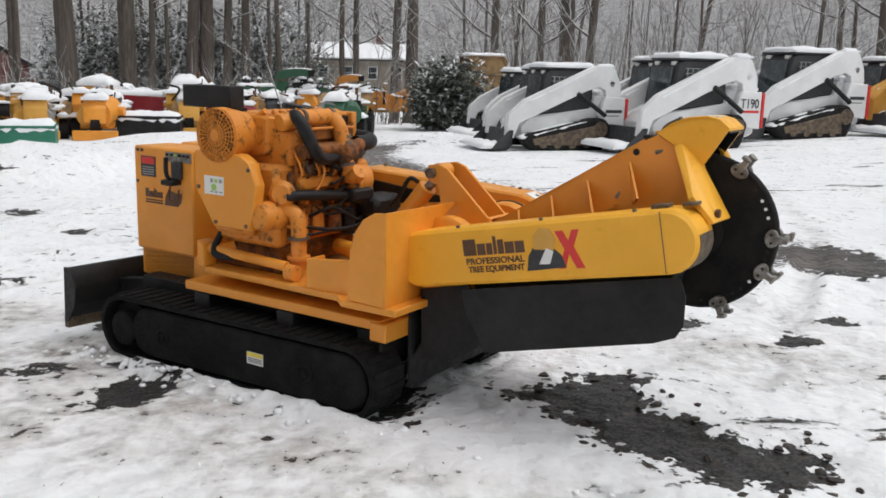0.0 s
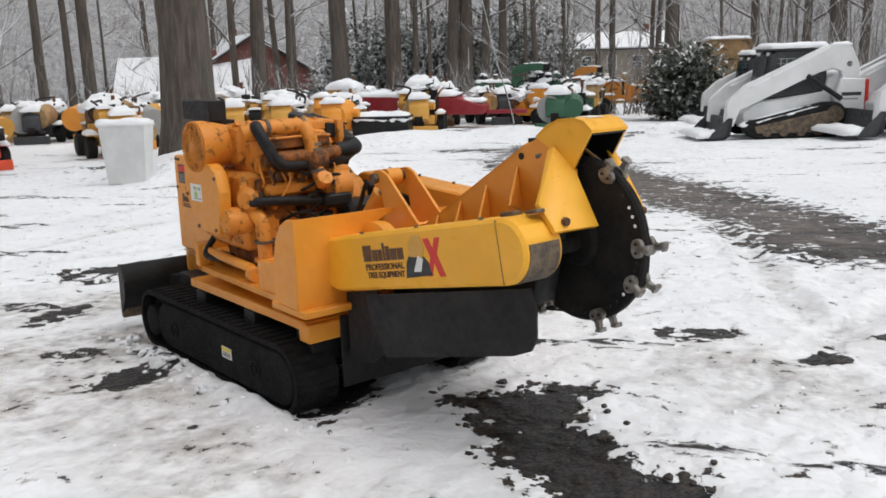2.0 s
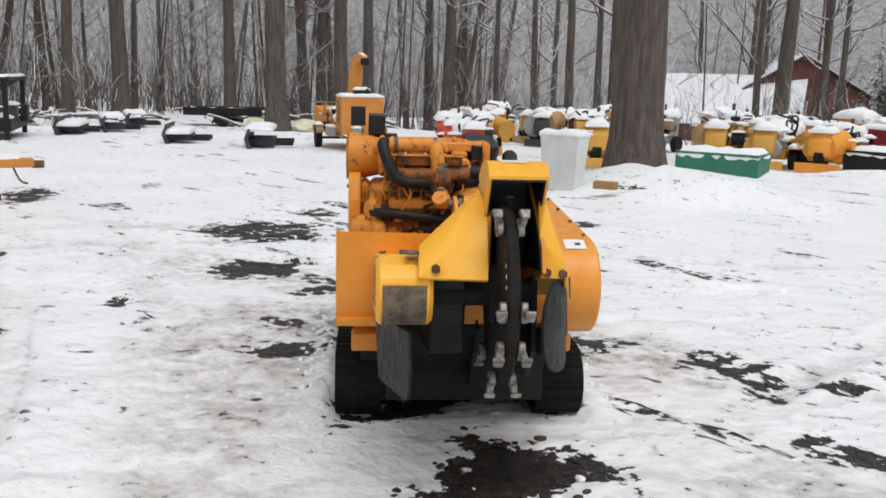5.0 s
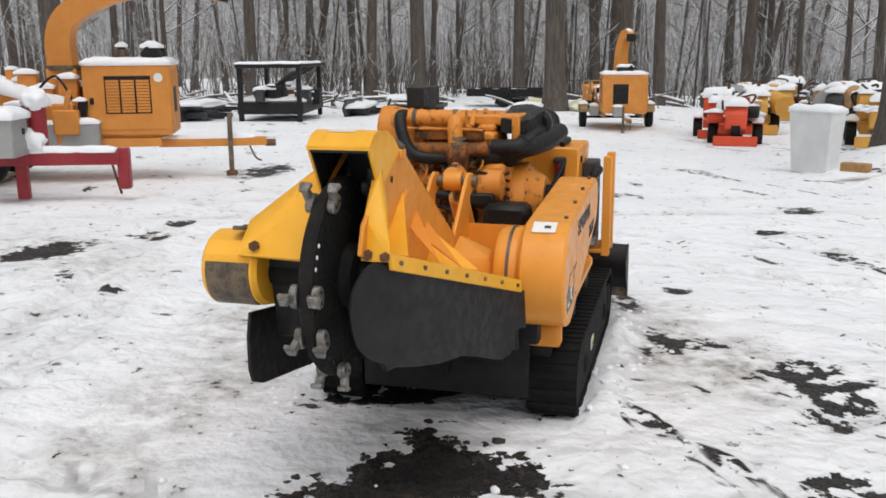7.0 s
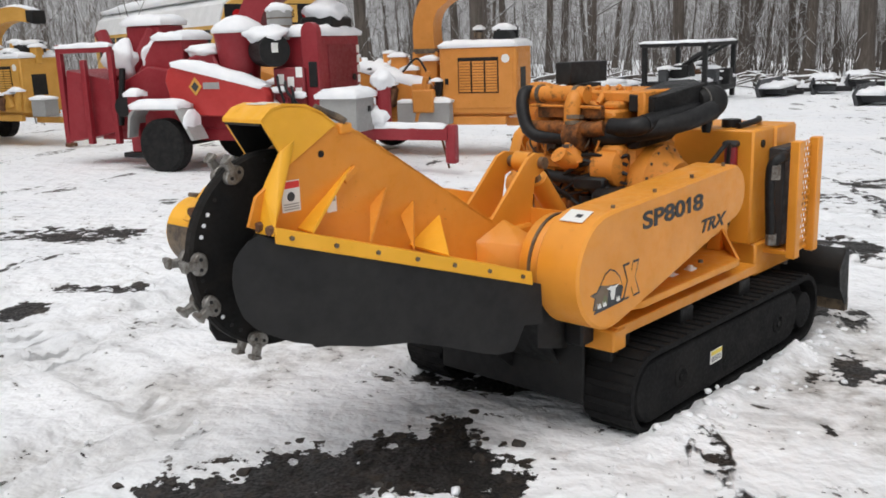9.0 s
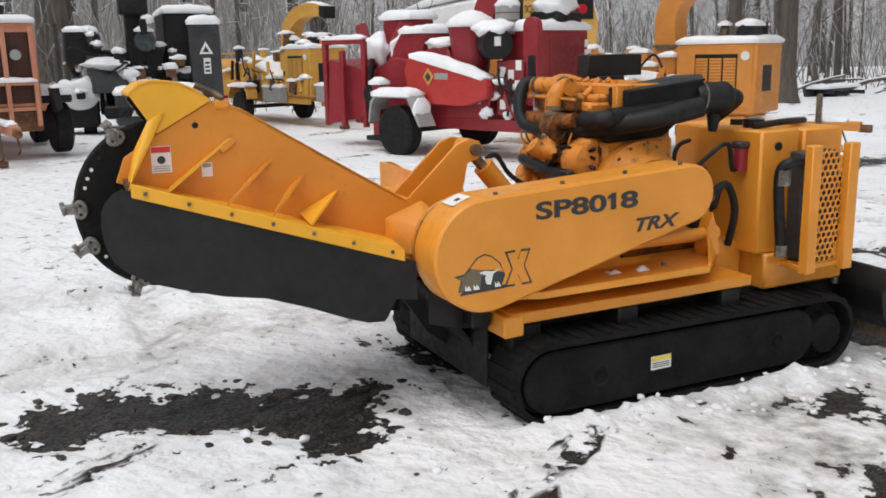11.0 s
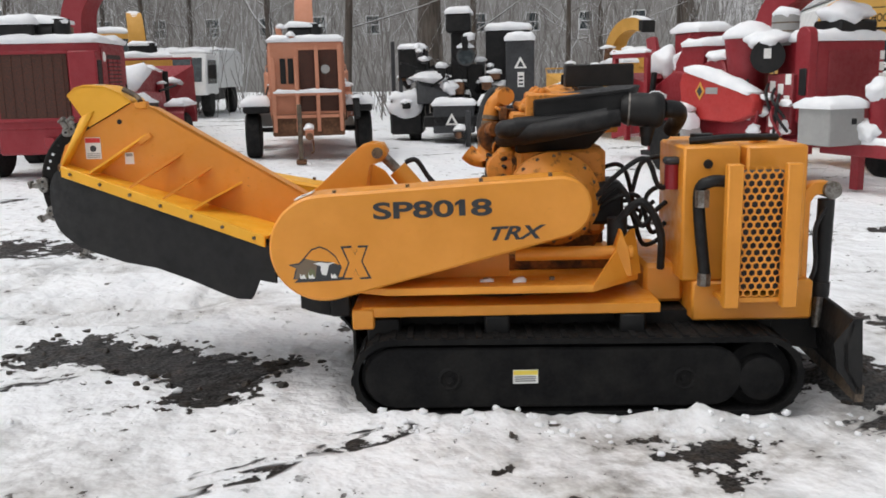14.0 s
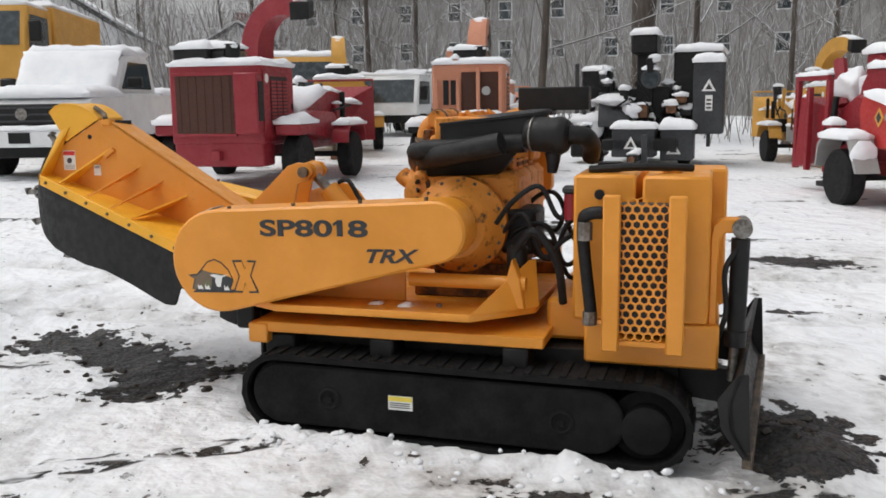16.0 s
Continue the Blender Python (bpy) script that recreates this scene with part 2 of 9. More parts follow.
def tube(pts, r, n=8, bm=None, r2=None, steps=6, curve=True):
    """A round bar or hose along points, tapering from r to r2."""
    bm = bm or bmesh.new()
    line = smooth_line(pts, steps) if curve else [Vector(p) for p in pts]
    r2, rings, side = r if r2 is None else r2, [], None
    for i, p in enumerate(line):
        way = (line[min(i + 1, len(line) - 1)] - line[max(i - 1, 0)]).normalized()
        side = way.orthogonal().normalized() if side is None else (side - way * side.dot(way)).normalized()
        up, rad = way.cross(side), r + (r2 - r) * i / max(1, len(line) - 1)
        rings.append([bm.verts.new(p + rad * (math.cos(a) * side + math.sin(a) * up)) for a in (2 * math.pi * k / n for k in range(n))])
    for a, b in zip(rings, rings[1:]):
        for k in range(n):
            bm.faces.new((a[k], a[(k + 1) % n], b[(k + 1) % n], b[k]))
    bm.faces.new(list(reversed(rings[0])))
    bm.faces.new(rings[-1])
    return bm


def lathe(profile, c, axis=(0, 1, 0), n=28, bm=None, caps=True):
    """Turns (distance along the axis, radius) pairs round an axis through c."""
    bm = bm or bmesh.new()
    ax = Vector(axis).normalized()
    s = ax.orthogonal().normalized()
    u = ax.cross(s)
    rings = [[bm.verts.new(Vector(c) + ax * d + r * (math.cos(a) * s + math.sin(a) * u)) for a in (2 * math.pi * k / n for k in range(n))] for d, r in profile]
    for a, b in zip(rings, rings[1:]):
        for k in range(n):
            bm.faces.new((a[k], a[(k + 1) % n], b[(k + 1) % n], b[k]))
    for ring in (rings[0], rings[-1]) if caps else ():
        bm.faces.new(ring)
    bmesh.ops.recalc_face_normals(bm, faces=bm.faces)
    return bm


def blob(c, s, bm=None, seed=0, rough=0.25, sub=2):
    """An uneven lump."""
    bm = bm or bmesh.new()
    n = len(bm.verts)
    bmesh.ops.create_icosphere(bm, subdivisions=sub, radius=1)
    bm.verts.ensure_lookup_table()
    for v in list(bm.verts)[n:]:
        k = 1 + rough * noise.noise(v.co * 1.7 + Vector((seed * 3.1, seed, 0)))
        v.co = Vector((v.co.x * s[0] * k, v.co.y * s[1] * k, v.co.z * s[2] * k)) + Vector(c)
    return bm


def cap(bm, x0, x1, y0, y1, z, h, m=None, seed=None):
    """Lying snow: a soft uneven cushion on a flat top."""
    seed = random.random() * 50 if seed is None else seed
    w, d = x1 - x0, y1 - y0
    nx, ny = max(3, min(14, int(w / 0.09))), max(3, min(14, int(d / 0.09)))
    e = min(0.03, w * 0.06, d * 0.06)
    top = []
    for i in range(nx + 1):
        row = []
        for j in range(ny + 1):
            u, v = i / nx, j / ny
            k = min(1, (min(u, 1 - u) * w / (h * 1.1 + 1e-6)), (min(v, 1 - v) * d / (h * 1.1 + 1e-6)))
            k = 0.35 + 0.65 * math.sqrt(max(0, 1 - (1 - k) ** 2))
            p = Vector((x0 - e + u * (w + 2 * e), y0 - e + v * (d + 2 * e), 0))
            wob = 0.45 * noise.noise(Vector((p.x * 2.6 + seed, p.y * 2.6, seed))) + 0.2 * noise.noise(Vector((p.x * 8 + seed, p.y * 8, seed)))
            p.z = z + h * k * (1 + wob)
            if i in (0, nx) or j in (0, ny):
                p.x += 0.03 * noise.noise(Vector((p.y * 6, seed, 1)))
                p.y += 0.03 * noise.noise(Vector((p.x * 6, seed, 4)))
            row.append(bm.verts.new(m @ p if m else p))
        top.append(row)
    for i in range(nx):
        for j in range(ny):
            bm.faces.new((top[i][j], top[i + 1][j], top[i + 1][j + 1], top[i][j + 1]))
    rim = [top[i][0] for i in range(nx + 1)] + [top[nx][j] for j in range(1, ny + 1)] + [top[i][ny] for i in range(nx - 1, -1, -1)] + [top[0][j] for j in range(ny - 1, 0, -1)]
    inv = m.inverted() if m else Matrix()
    low = []
    for v in rim:
        p = inv @ v.co
        p.z = z - 0.012
        p.x += (((x0 + x1) / 2) - p.x) * 0.03
        p.y += (((y0 + y1) / 2) - p.y) * 0.03
        low.append(bm.verts.new(m @ p if m else p))
    for k in range(len(rim)):
        j = (k + 1) % len(rim)
        bm.faces.new((rim[j], rim[k], low[k], low[j]))
    bm.faces.new(low)
    return bm


def finish(bm, name, mat, angle=38):
    me = bpy.data.meshes.new(name)
    bm.to_mesh(me)
    bm.free()
    me.materials.append(mat)
    me.polygons.foreach_set("use_smooth", [True] * len(me.polygons))
    me.set_sharp_from_angle(angle=radians(85 if mat.name == "snow" else angle))
    return me


def part(name, bm, mat, parent, label=""):
    ob = new(name, finish(bm, name, mat))
    ob.parent = parent
    if label:
        ob["label"] = label
    return ob


def twin(ob, m, parent=None):
    """Another part on the same mesh, moved by m in its parent's space."""
    o = ob.copy()
    scene.collection.objects.link(o)
    o.parent = parent or ob.parent
    o.matrix_basis = m @ ob.matrix_basis
    for c in ob.children:
        k = c.copy()
        scene.collection.objects.link(k)
        k.parent = o
    return o


def letters(text, size, mat, parent, m, name="lettering", shear=0.0, bold=0.0, wide=1.0, width=None):
    cu = bpy.data.curves.new(name, "FONT")
    cu.body, cu.size, cu.shear, cu.offset, cu.extrude = text, size, shear, bold, 0.0015
    tmp = new(name, cu)
    bpy.context.view_layer.update()
    me = bpy.data.meshes.new_from_object(tmp.evaluated_get(bpy.context.evaluated_depsgraph_get()))
    bpy.data.objects.remove(tmp)
    if width:
        xs = [v.co.x for v in me.vertices]
        wide = width / (max(xs) - min(xs))
    me.materials.clear()
    me.materials.append(mat)
    ob = new(name, me)
    ob.parent, ob.matrix_basis = parent, m @ Matrix.Diagonal((wide, 1, 1, 1))
    return ob


class Kit:
    """One thing: an Empty at its base with parts under it and lying snow on it."""

    def __init__(self, name, label, category, m, group=""):
        self.ob = tagged(new(name), label, category, group)
        self.ob.matrix_world = m
        self.flakes = bmesh.new()

    def p(self, name, bm, mat, label="", parent=None):
        return part(name, bm, mat, parent or self.ob, label)

    def snow(self, x0, x1, y0, y1, z, h=0.06, m=None):
        part("snow_cap", cap(bmesh.new(), x0, x1, y0, y1, z, h, m), SNOW, self.ob, "soft cap of lying white snow")

    def done(self):
        if len(self.flakes.verts):
            part("chute_snow", self.flakes, SNOW, self.ob, "strip of lying snow")
        return self.ob


def ease(a, b, v):
    k = min(1.0, max(0.0, (v - a) / (b - a)))
    return k * k * (3 - 2 * k)


def slope(x, y):
    """The yard's height: an even fall to the north-west, held flat far out, dropping past the trees in the north."""
    p = 0.022 * (x + 0.23) - 0.022 * (y - 5.02)
    return 0.9 * math.tanh(p / 0.9) + 0.30 * ease(3, 14, x) * ease(10, 20, y) - 1.8 * ease(38, 60, math.hypot(x, y)) * ease(26, 40, y)


def ground_at(x, y, turn=0.0):
    return pose(x, y, slope(x, y), 0, 0, turn)


# ---- ground ----
def spread(c, near, step, far, grow=1.13):
    """Coordinates round c, even up to near on both sides, then ever wider to far."""
    out = list(np.arange(0, near + 1e-6, step))
    while out[-1] < far:
        out.append(out[-1] + max(step, (out[-1] - out[-2]) * grow))
    return np.array([c - v for v in reversed(out[1:])] + [c + v for v in out])


# bare wet patches: centre, half lengths, turn in degrees, weight
LEFT_SPOTS = [(-2.38, 5.02, 0.17, 0.21, 5, 0.70), (-1.70, 4.66, 0.27, 0.29, 4, 0.80), (-4.19, 10.14, 0.20, 0.27, 10, 0.70), (-0.79, 4.02, 0.08, 0.06, 4, 0.60), (-2.40, 5.03, 0.24, 0.19, 14, 0.60), (-1.70, 4.61, 0.26, 0.22, 14, 0.80), (-4.10, 7.28, 0.44, 0.26, 15, 0.60), (-3.26, 5.91, 0.22, 0.52, 15, 0.60), (-7.09, 7.17, 0.90, 1.04, 34, 0.75), (-4.57, 5.86, 0.41, 0.62, 34, 0.85), (-1.68, 4.71, 0.31, 0.20, 35, 0.70), (-4.24, 7.32, 0.26, 0.37, 34, 0.60), (-8.40, 8.80, 0.40, 0.51, 33, 0.70)]
RIGHT_SPOTS = [(2.36, 5.74, 0.15, 0.23, 5, 0.72), (3.82, 8.66, 0.53, 0.88, 7, 1.00), (1.82, 6.26, 0.12, 0.15, 6, 0.80), (2.84, 6.18, 0.16, 0.11, 5, 0.80), (1.59, 6.18, 0.31, 0.13, 14, 0.60), (2.33, 5.72, 0.15, 0.21, 14, 0.72), (2.70, 9.79, 0.91, 1.24, 15, 0.80), (0.54, 6.97, 0.20, 0.52, 35, 0.62), (1.58, 6.16, 0.31, 0.21, 35, 0.56), (1.02, 7.22, 0.19, 0.17, 35, 0.70), (-0.98, 16.67, 1.04, 3.86, 33, 1.00)]
WEST_SPOTS = [(0.39, 6.96, 0.33, 0.62, 71, 0.66), (1.42, 6.20, 0.18, 0.14, 71, 0.66), (-12.48, 5.48, 0.50, 1.29, 69, 0.80), (-5.64, 11.71, 0.25, 0.39, 70, 0.80), (-4.99, 2.24, 0.21, 0.34, 71, 0.90), (-3.22, 3.07, 0.13, 0.14, 71, 0.70), (-6.67, 3.76, 0.19, 0.23, 70, 0.70), (-1.92, 7.50, 0.13, 0.14, 71, 0.70), (-2.47, 8.17, 0.17, 0.22, 71, 0.60), (-3.71, 0.20, 0.80, 0.44, 91, 0.70), (-1.11, 1.37, 0.16, 0.25, 94, 0.90), (-1.74, 1.69, 0.42, 0.17, 93, 0.60), (-4.13, 7.56, 0.20, 0.30, 91, 0.80)]
SOUTH_SPOTS = [(-0.62, 6.66, 0.34, 0.26, 134, 0.55), (-1.17, 6.38, 0.19, 0.08, 134, 0.50), (-5.15, 2.41, 0.46, 0.41, 159, 0.80), (-3.76, 4.16, 0.22, 0.14, 160, 0.70), (-0.81, 6.64, 0.27, 0.11, 162, 0.50), (-2.18, 6.38, 0.26, 0.42, 162, 0.90), (-0.60, 6.77, 0.24, 0.26, 149, 0.55), (0.21, 6.33, 0.10, 0.04, 149, 0.70), (-1.87, 6.36, 0.20, 0.26, 148, 0.90), (1.04, 0.51, 0.64, 0.50, 146, 0.75), (-5.83, 3.43, 0.32, 0.25, 145, 0.70)]
BARE_SPOTS = [(-0.9, 5.6, 1.0, 0.5, -30, 0.6), (-4.5, 22.0, 1.2, 0.5, 10, 0.7)] + LEFT_SPOTS + RIGHT_SPOTS + WEST_SPOTS + SOUTH_SPOTS
# outlines of the patches where the asphalt lies open, and of one darkened for shade
OPEN_AND_SHADE_PATCHES = [
    [(0.32, 4.72), (0.55, 4.75), (0.67, 4.82), (0.86, 5.03), (1.03, 5.10), (1.14, 4.88), (1.10, 4.60), (1.15, 4.44), (1.30, 4.28), (1.34, 4.05), (1.66, 3.90), (1.84, 3.92), (1.66, 3.62), (1.52, 3.44), (1.25, 3.50), (1.01, 3.75), (0.91, 3.80), (0.75, 4.08), (0.58, 4.35), (0.45, 4.55)],
    [(-3.9, 22.5), (-3.1, 19.8), (-2.1, 16.3), (0.0, 13.6), (1.7, 10.9), (2.2, 9.6), (3.3, 8.3), (4.2, 8.1), (3.5, 10.5), (1.75, 14.2), (0.5, 16.2), (-0.7, 20.0), (-1.4, 22.0), (-1.2, 25.6), (-2.6, 25.9)],
    [(-1.85, 5.85), (-2.36, 5.92), (-2.50, 6.37), (-2.20, 6.62), (-1.60, 6.35)],
    # ground under the machine's rear: its shade drawn in together with dirt
    [(-0.15, 4.11), (-0.02, 4.42), (-0.05, 4.74), (-0.20, 5.18), (-0.57, 5.05), (-0.47, 4.25)]]
gx, gy = spread(-0.2, 6.0, 0.055, 700), spread(5.0, 6.0, 0.055, 700)
GX, GY = np.meshgrid(gx, gy, indexing="ij")
mask = np.zeros_like(GX)
for x, y, a, b, turn, w in BARE_SPOTS:
    c, s = math.cos(radians(turn)), math.sin(radians(turn))
    u, v = ((GX - x) * c + (GY - y) * s) / a, (-(GX - x) * s + (GY - y) * c) / b
    here = w * np.clip(1.55 - np.sqrt(u * u + v * v), 0, 1)
    mask = np.maximum(mask, here)


def depth_in(outline):
    """Distance to the edge of an outline over the ground's grid, positive inside it."""
    least, inside = np.full_like(GX, 9.0), np.zeros(GX.shape, bool)
    for (ax, ay), (bx, by) in zip(outline, outline[1:] + outline[:1]):
        ex, ey = bx - ax, by - ay
        f = np.clip(((GX - ax) * ex + (GY - ay) * ey) / (ex * ex + ey * ey), 0, 1)
        least = np.minimum(least, np.hypot(GX - ax - f * ex, GY - ay - f * ey))
        if abs(ey) > 1e-9:
            inside ^= ((ay > GY) != (by > GY)) & (GX < ax + (GY - ay) * ex / ey)
    return np.where(inside, least, -least)


OPENED_AND_SHADE = np.clip(np.maximum.reduce([depth_in(OPEN_AND_SHADE_PATCHES[0]), np.minimum(0.30 * depth_in(OPEN_AND_SHADE_PATCHES[1]), 0.10), depth_in(OPEN_AND_SHADE_PATCHES[2]), depth_in(OPEN_AND_SHADE_PATCHES[3]) - 0.07]), -0.5, 0.5)

# grey-brown slush, ground into the snow
SLUSH = np.zeros_like(GX)
for x, y, a, b, turn, w in ((-3.3, 6.1, 0.7, 0.5, 30, 0.9), (-2.4, 5.2, 0.9, 0.45, 25, 1.0), (-1.6, 4.6, 0.7, 0.35, -30, 1.0), (-1.9, 4.2, 1.0, 0.5, -20, 0.75), (-0.9, 3.9, 0.8, 0.4, -20, 0.7), (-0.5, 6.6, 0.9, 0.35, -25, 0.9), (0.0, 6.8, 0.6, 0.3, -25, 1.0), (-1.5, 6.7, 0.6, 0.35, -30, 0.8), (0.3, 3.2, 0.6, 0.3, 0, 0.7), (-0.3, 3.4, 0.6, 0.3, 0, 0.6), (1.9, 5.4, 0.8, 0.5, -30, 0.6), (-4.6, 5.6, 1.4, 0.6, 30, 0.6), (-5.0, 2.6, 1.6, 0.7, 20, 0.55), (2.6, 2.4, 0.8, 0.4, 20, 0.55)):
    c, s = math.cos(radians(turn)), math.sin(radians(turn))
    u, v = ((GX - x) * c + (GY - y) * s) / a, (-(GX - x) * s + (GY - y) * c) / b
    SLUSH = np.maximum(SLUSH, 0.92 * w * np.clip(1.5 - np.sqrt(u * u + v * v), 0, 1))


def wave(seed, scale):
    """Cheap smooth noise on the grid, from a few crossing sine waves."""
    r = np.random.RandomState(seed)
    out = np.zeros_like(GX)
    for _ in range(9):
        a, f, p = r.uniform(0, 6.28), scale * r.uniform(0.6, 1.7), r.uniform(0, 6.28)
        out += np.sin((GX * math.cos(a) + GY * math.sin(a)) * f + p + 1.3 * np.sin((GX * math.sin(a) - GY * math.cos(a)) * f * 0.7))
    return out / 9


dist = np.hypot(GX + 0.2, GY - 5.0)
fine = np.clip(1 - (dist - 5.0) / 5.0, 0, 1)
base = np.vectorize(slope)(GX, GY)
height = base + 0.012 * wave(1, 1.2) + fine * (0.020 * wave(2, 4.0) + 0.012 * wave(3, 9.0) + 0.004 * wave(5, 22.0)) - 0.020 * np.clip(np.maximum(mask, 0.5 + 6 * OPENED_AND_SHADE), 0, 1)
height += 0.5 * np.clip((dist - 45) / 60, 0, 1) * wave(4, 0.1)
TREAD, ALONG = np.zeros_like(GX), np.zeros_like(GX)
# wheel ruts: pairs of shallow furrows with small banks, winding past the machine
for x, y, turn, bend in ((3.2, 6.0, 62, 0.02), (-0.7, 2.75, 160, 0.01), (-4.4, 7.6, 40, 0.02), (2.6, 1.6, 150, 0.02), (1.2, 8.9, 100, -0.01), (-7.5, 5.0, 75, 0.01)):
    c, s = math.cos(radians(turn)), math.sin(radians(turn))
    u, v = (GX - x) * c + (GY - y) * s, -(GX - x) * s + (GY - y) * c
    v = v - bend * u * u + 0.05 * np.sin(u * 1.3 + x)
    gone = np.clip(1.4 - np.abs(u) / 7, 0, 1) * np.clip((dist - 1.6) / 0.8, 0, 1) * fine
    for off in (-0.75, 0.75):
        q = np.abs(v - off)
        SLUSH = np.maximum(SLUSH, 0.55 * np.clip(1.4 - np.abs(u) / 7, 0, 1) * np.clip((dist - 1.4) / 0.8, 0, 1) * np.exp(-(q / 0.16) ** 2) * np.clip(0.7 + wave(23, 1.6), 0, 1))
        height += gone * (-0.038 * np.clip(1 - (q / 0.14) ** 4, 0, 1) + 0.022 * np.exp(-((q - 0.20) / 0.06) ** 2)) * (0.7 + 0.6 * wave(21, 2.0))
        print_here = gone * np.clip(1.5 - q / 0.09, 0, 1) * np.clip(0.75 + 1.2 * wave(27, 1.1), 0, 1)
        ALONG = np.where(print_here > TREAD, u + 0.7 * q, ALONG)
        TREAD = np.maximum(TREAD, print_here)
# footprints
feet = np.random.RandomState(5)
for _ in range(26):
    a = feet.uniform(0, 6.28)
    x, y, way = -0.2 + feet.uniform(2.0, 5.2) * math.cos(a), 5.0 + feet.uniform(2.0, 5.2) * math.sin(a), a + feet.choice([-1, 1]) * feet.uniform(1.0, 1.9)
    for k in range(7):
        fx, fy = x + 0.62 * k * math.cos(way) - 0.11 * (-1) ** k * math.sin(way), y + 0.62 * k * math.sin(way) + 0.11 * (-1) ** k * math.cos(way)
        u, v = (GX - fx) * math.cos(way) + (GY - fy) * math.sin(way), -(GX - fx) * math.sin(way) + (GY - fy) * math.cos(way)
        q = np.sqrt((u / 0.16) ** 2 + (v / 0.065) ** 2)
        height += fine * np.clip((dist - 1.9) / 0.4, 0, 1) * (-0.026 * np.clip(1.4 - q, 0, 1) + 0.008 * np.exp(-((q - 1.7) / 0.4) ** 2))
# trodden snow thrown up along both crawlers and at the foot of the big tree
lx = (GX + 0.232) * math.cos(radians(147)) + (GY - 5.024) * math.sin(radians(147))
ly = -(GX + 0.232) * math.sin(radians(147)) + (GY - 5.024) * math.cos(radians(147))
for side in (-1, 1):
    on = np.clip(1 - np.abs(ly - side * 0.79) / 0.12, 0, 1) * np.clip((lx + 0.5) * 3, 0, 1) * np.clip((2.0 - lx) * 3, 0, 1)
    height += fine * on * (0.040 + 0.06 * np.clip(wave(6 + side, 12.0) + 0.6 * wave(16 + side, 30.0), -0.3, 1))
height -= fine * 0.035 * (np.abs(ly) < 0.72) * (lx > -0.4) * (lx < 1.9)
pile = np.clip(1 - np.hypot((lx - 2.25) / 0.36, (ly + 0.26) / 0.46), 0, 1)
height += pile * (0.13 + 0.05 * wave(9, 12))
mask = np.maximum(mask, np.clip(pile * 2.8, 0, 1.1))
for x, y, r, h in ((-9.2, 17.0, 1.7, 0.62), (-7.6, 16.0, 1.9, 0.50), (-6.4, 17.0, 1.8, 0.42), (-11.6, 17.6, 1.8, 0.35), (-7.8, 26.0, 2.4, 0.40), (-4.6, 27.5, 2.4, 0.35), (-0.2, 27.5, 1.8, 0.45), (-11.4, 23.4, 1.6, 0.35)):
    height += h * np.clip(1 - np.hypot(GX - x, GY - y) / r, 0, 1) ** 0.8 * (1 + 0.3 * wave(11, 3.0))
nx, ny = len(gx), len(gy)
verts = np.stack([GX, GY, height], -1).reshape(-1, 3)
k = (np.arange(nx - 1)[:, None] * ny + np.arange(ny - 1)[None, :]).ravel()
faces = np.stack([k, k + ny, k + ny + 1, k + 1], -1)
gm = bpy.data.meshes.new("ground")
gm.from_pydata(verts.tolist(), [], faces.tolist())
gm.polygons.foreach_set("use_smooth", [True] * len(gm.polygons))
at = gm.attributes.new("bare", "FLOAT", "POINT")
at.data.foreach_set("value", mask.reshape(-1).astype(np.float32))

ROAD = np.clip(0.5 + 0.8 * depth_in(OPEN_AND_SHADE_PATCHES[1]), 0, 1)
for name, grid in (("road", ROAD), ("slush", SLUSH), ("opened_and_shade", OPENED_AND_SHADE), ("tread", TREAD), ("along", ALONG)):
    at = gm.attributes.new(name, "FLOAT", "POINT")
    at.data.foreach_set("value", grid.reshape(-1).astype(np.float32))


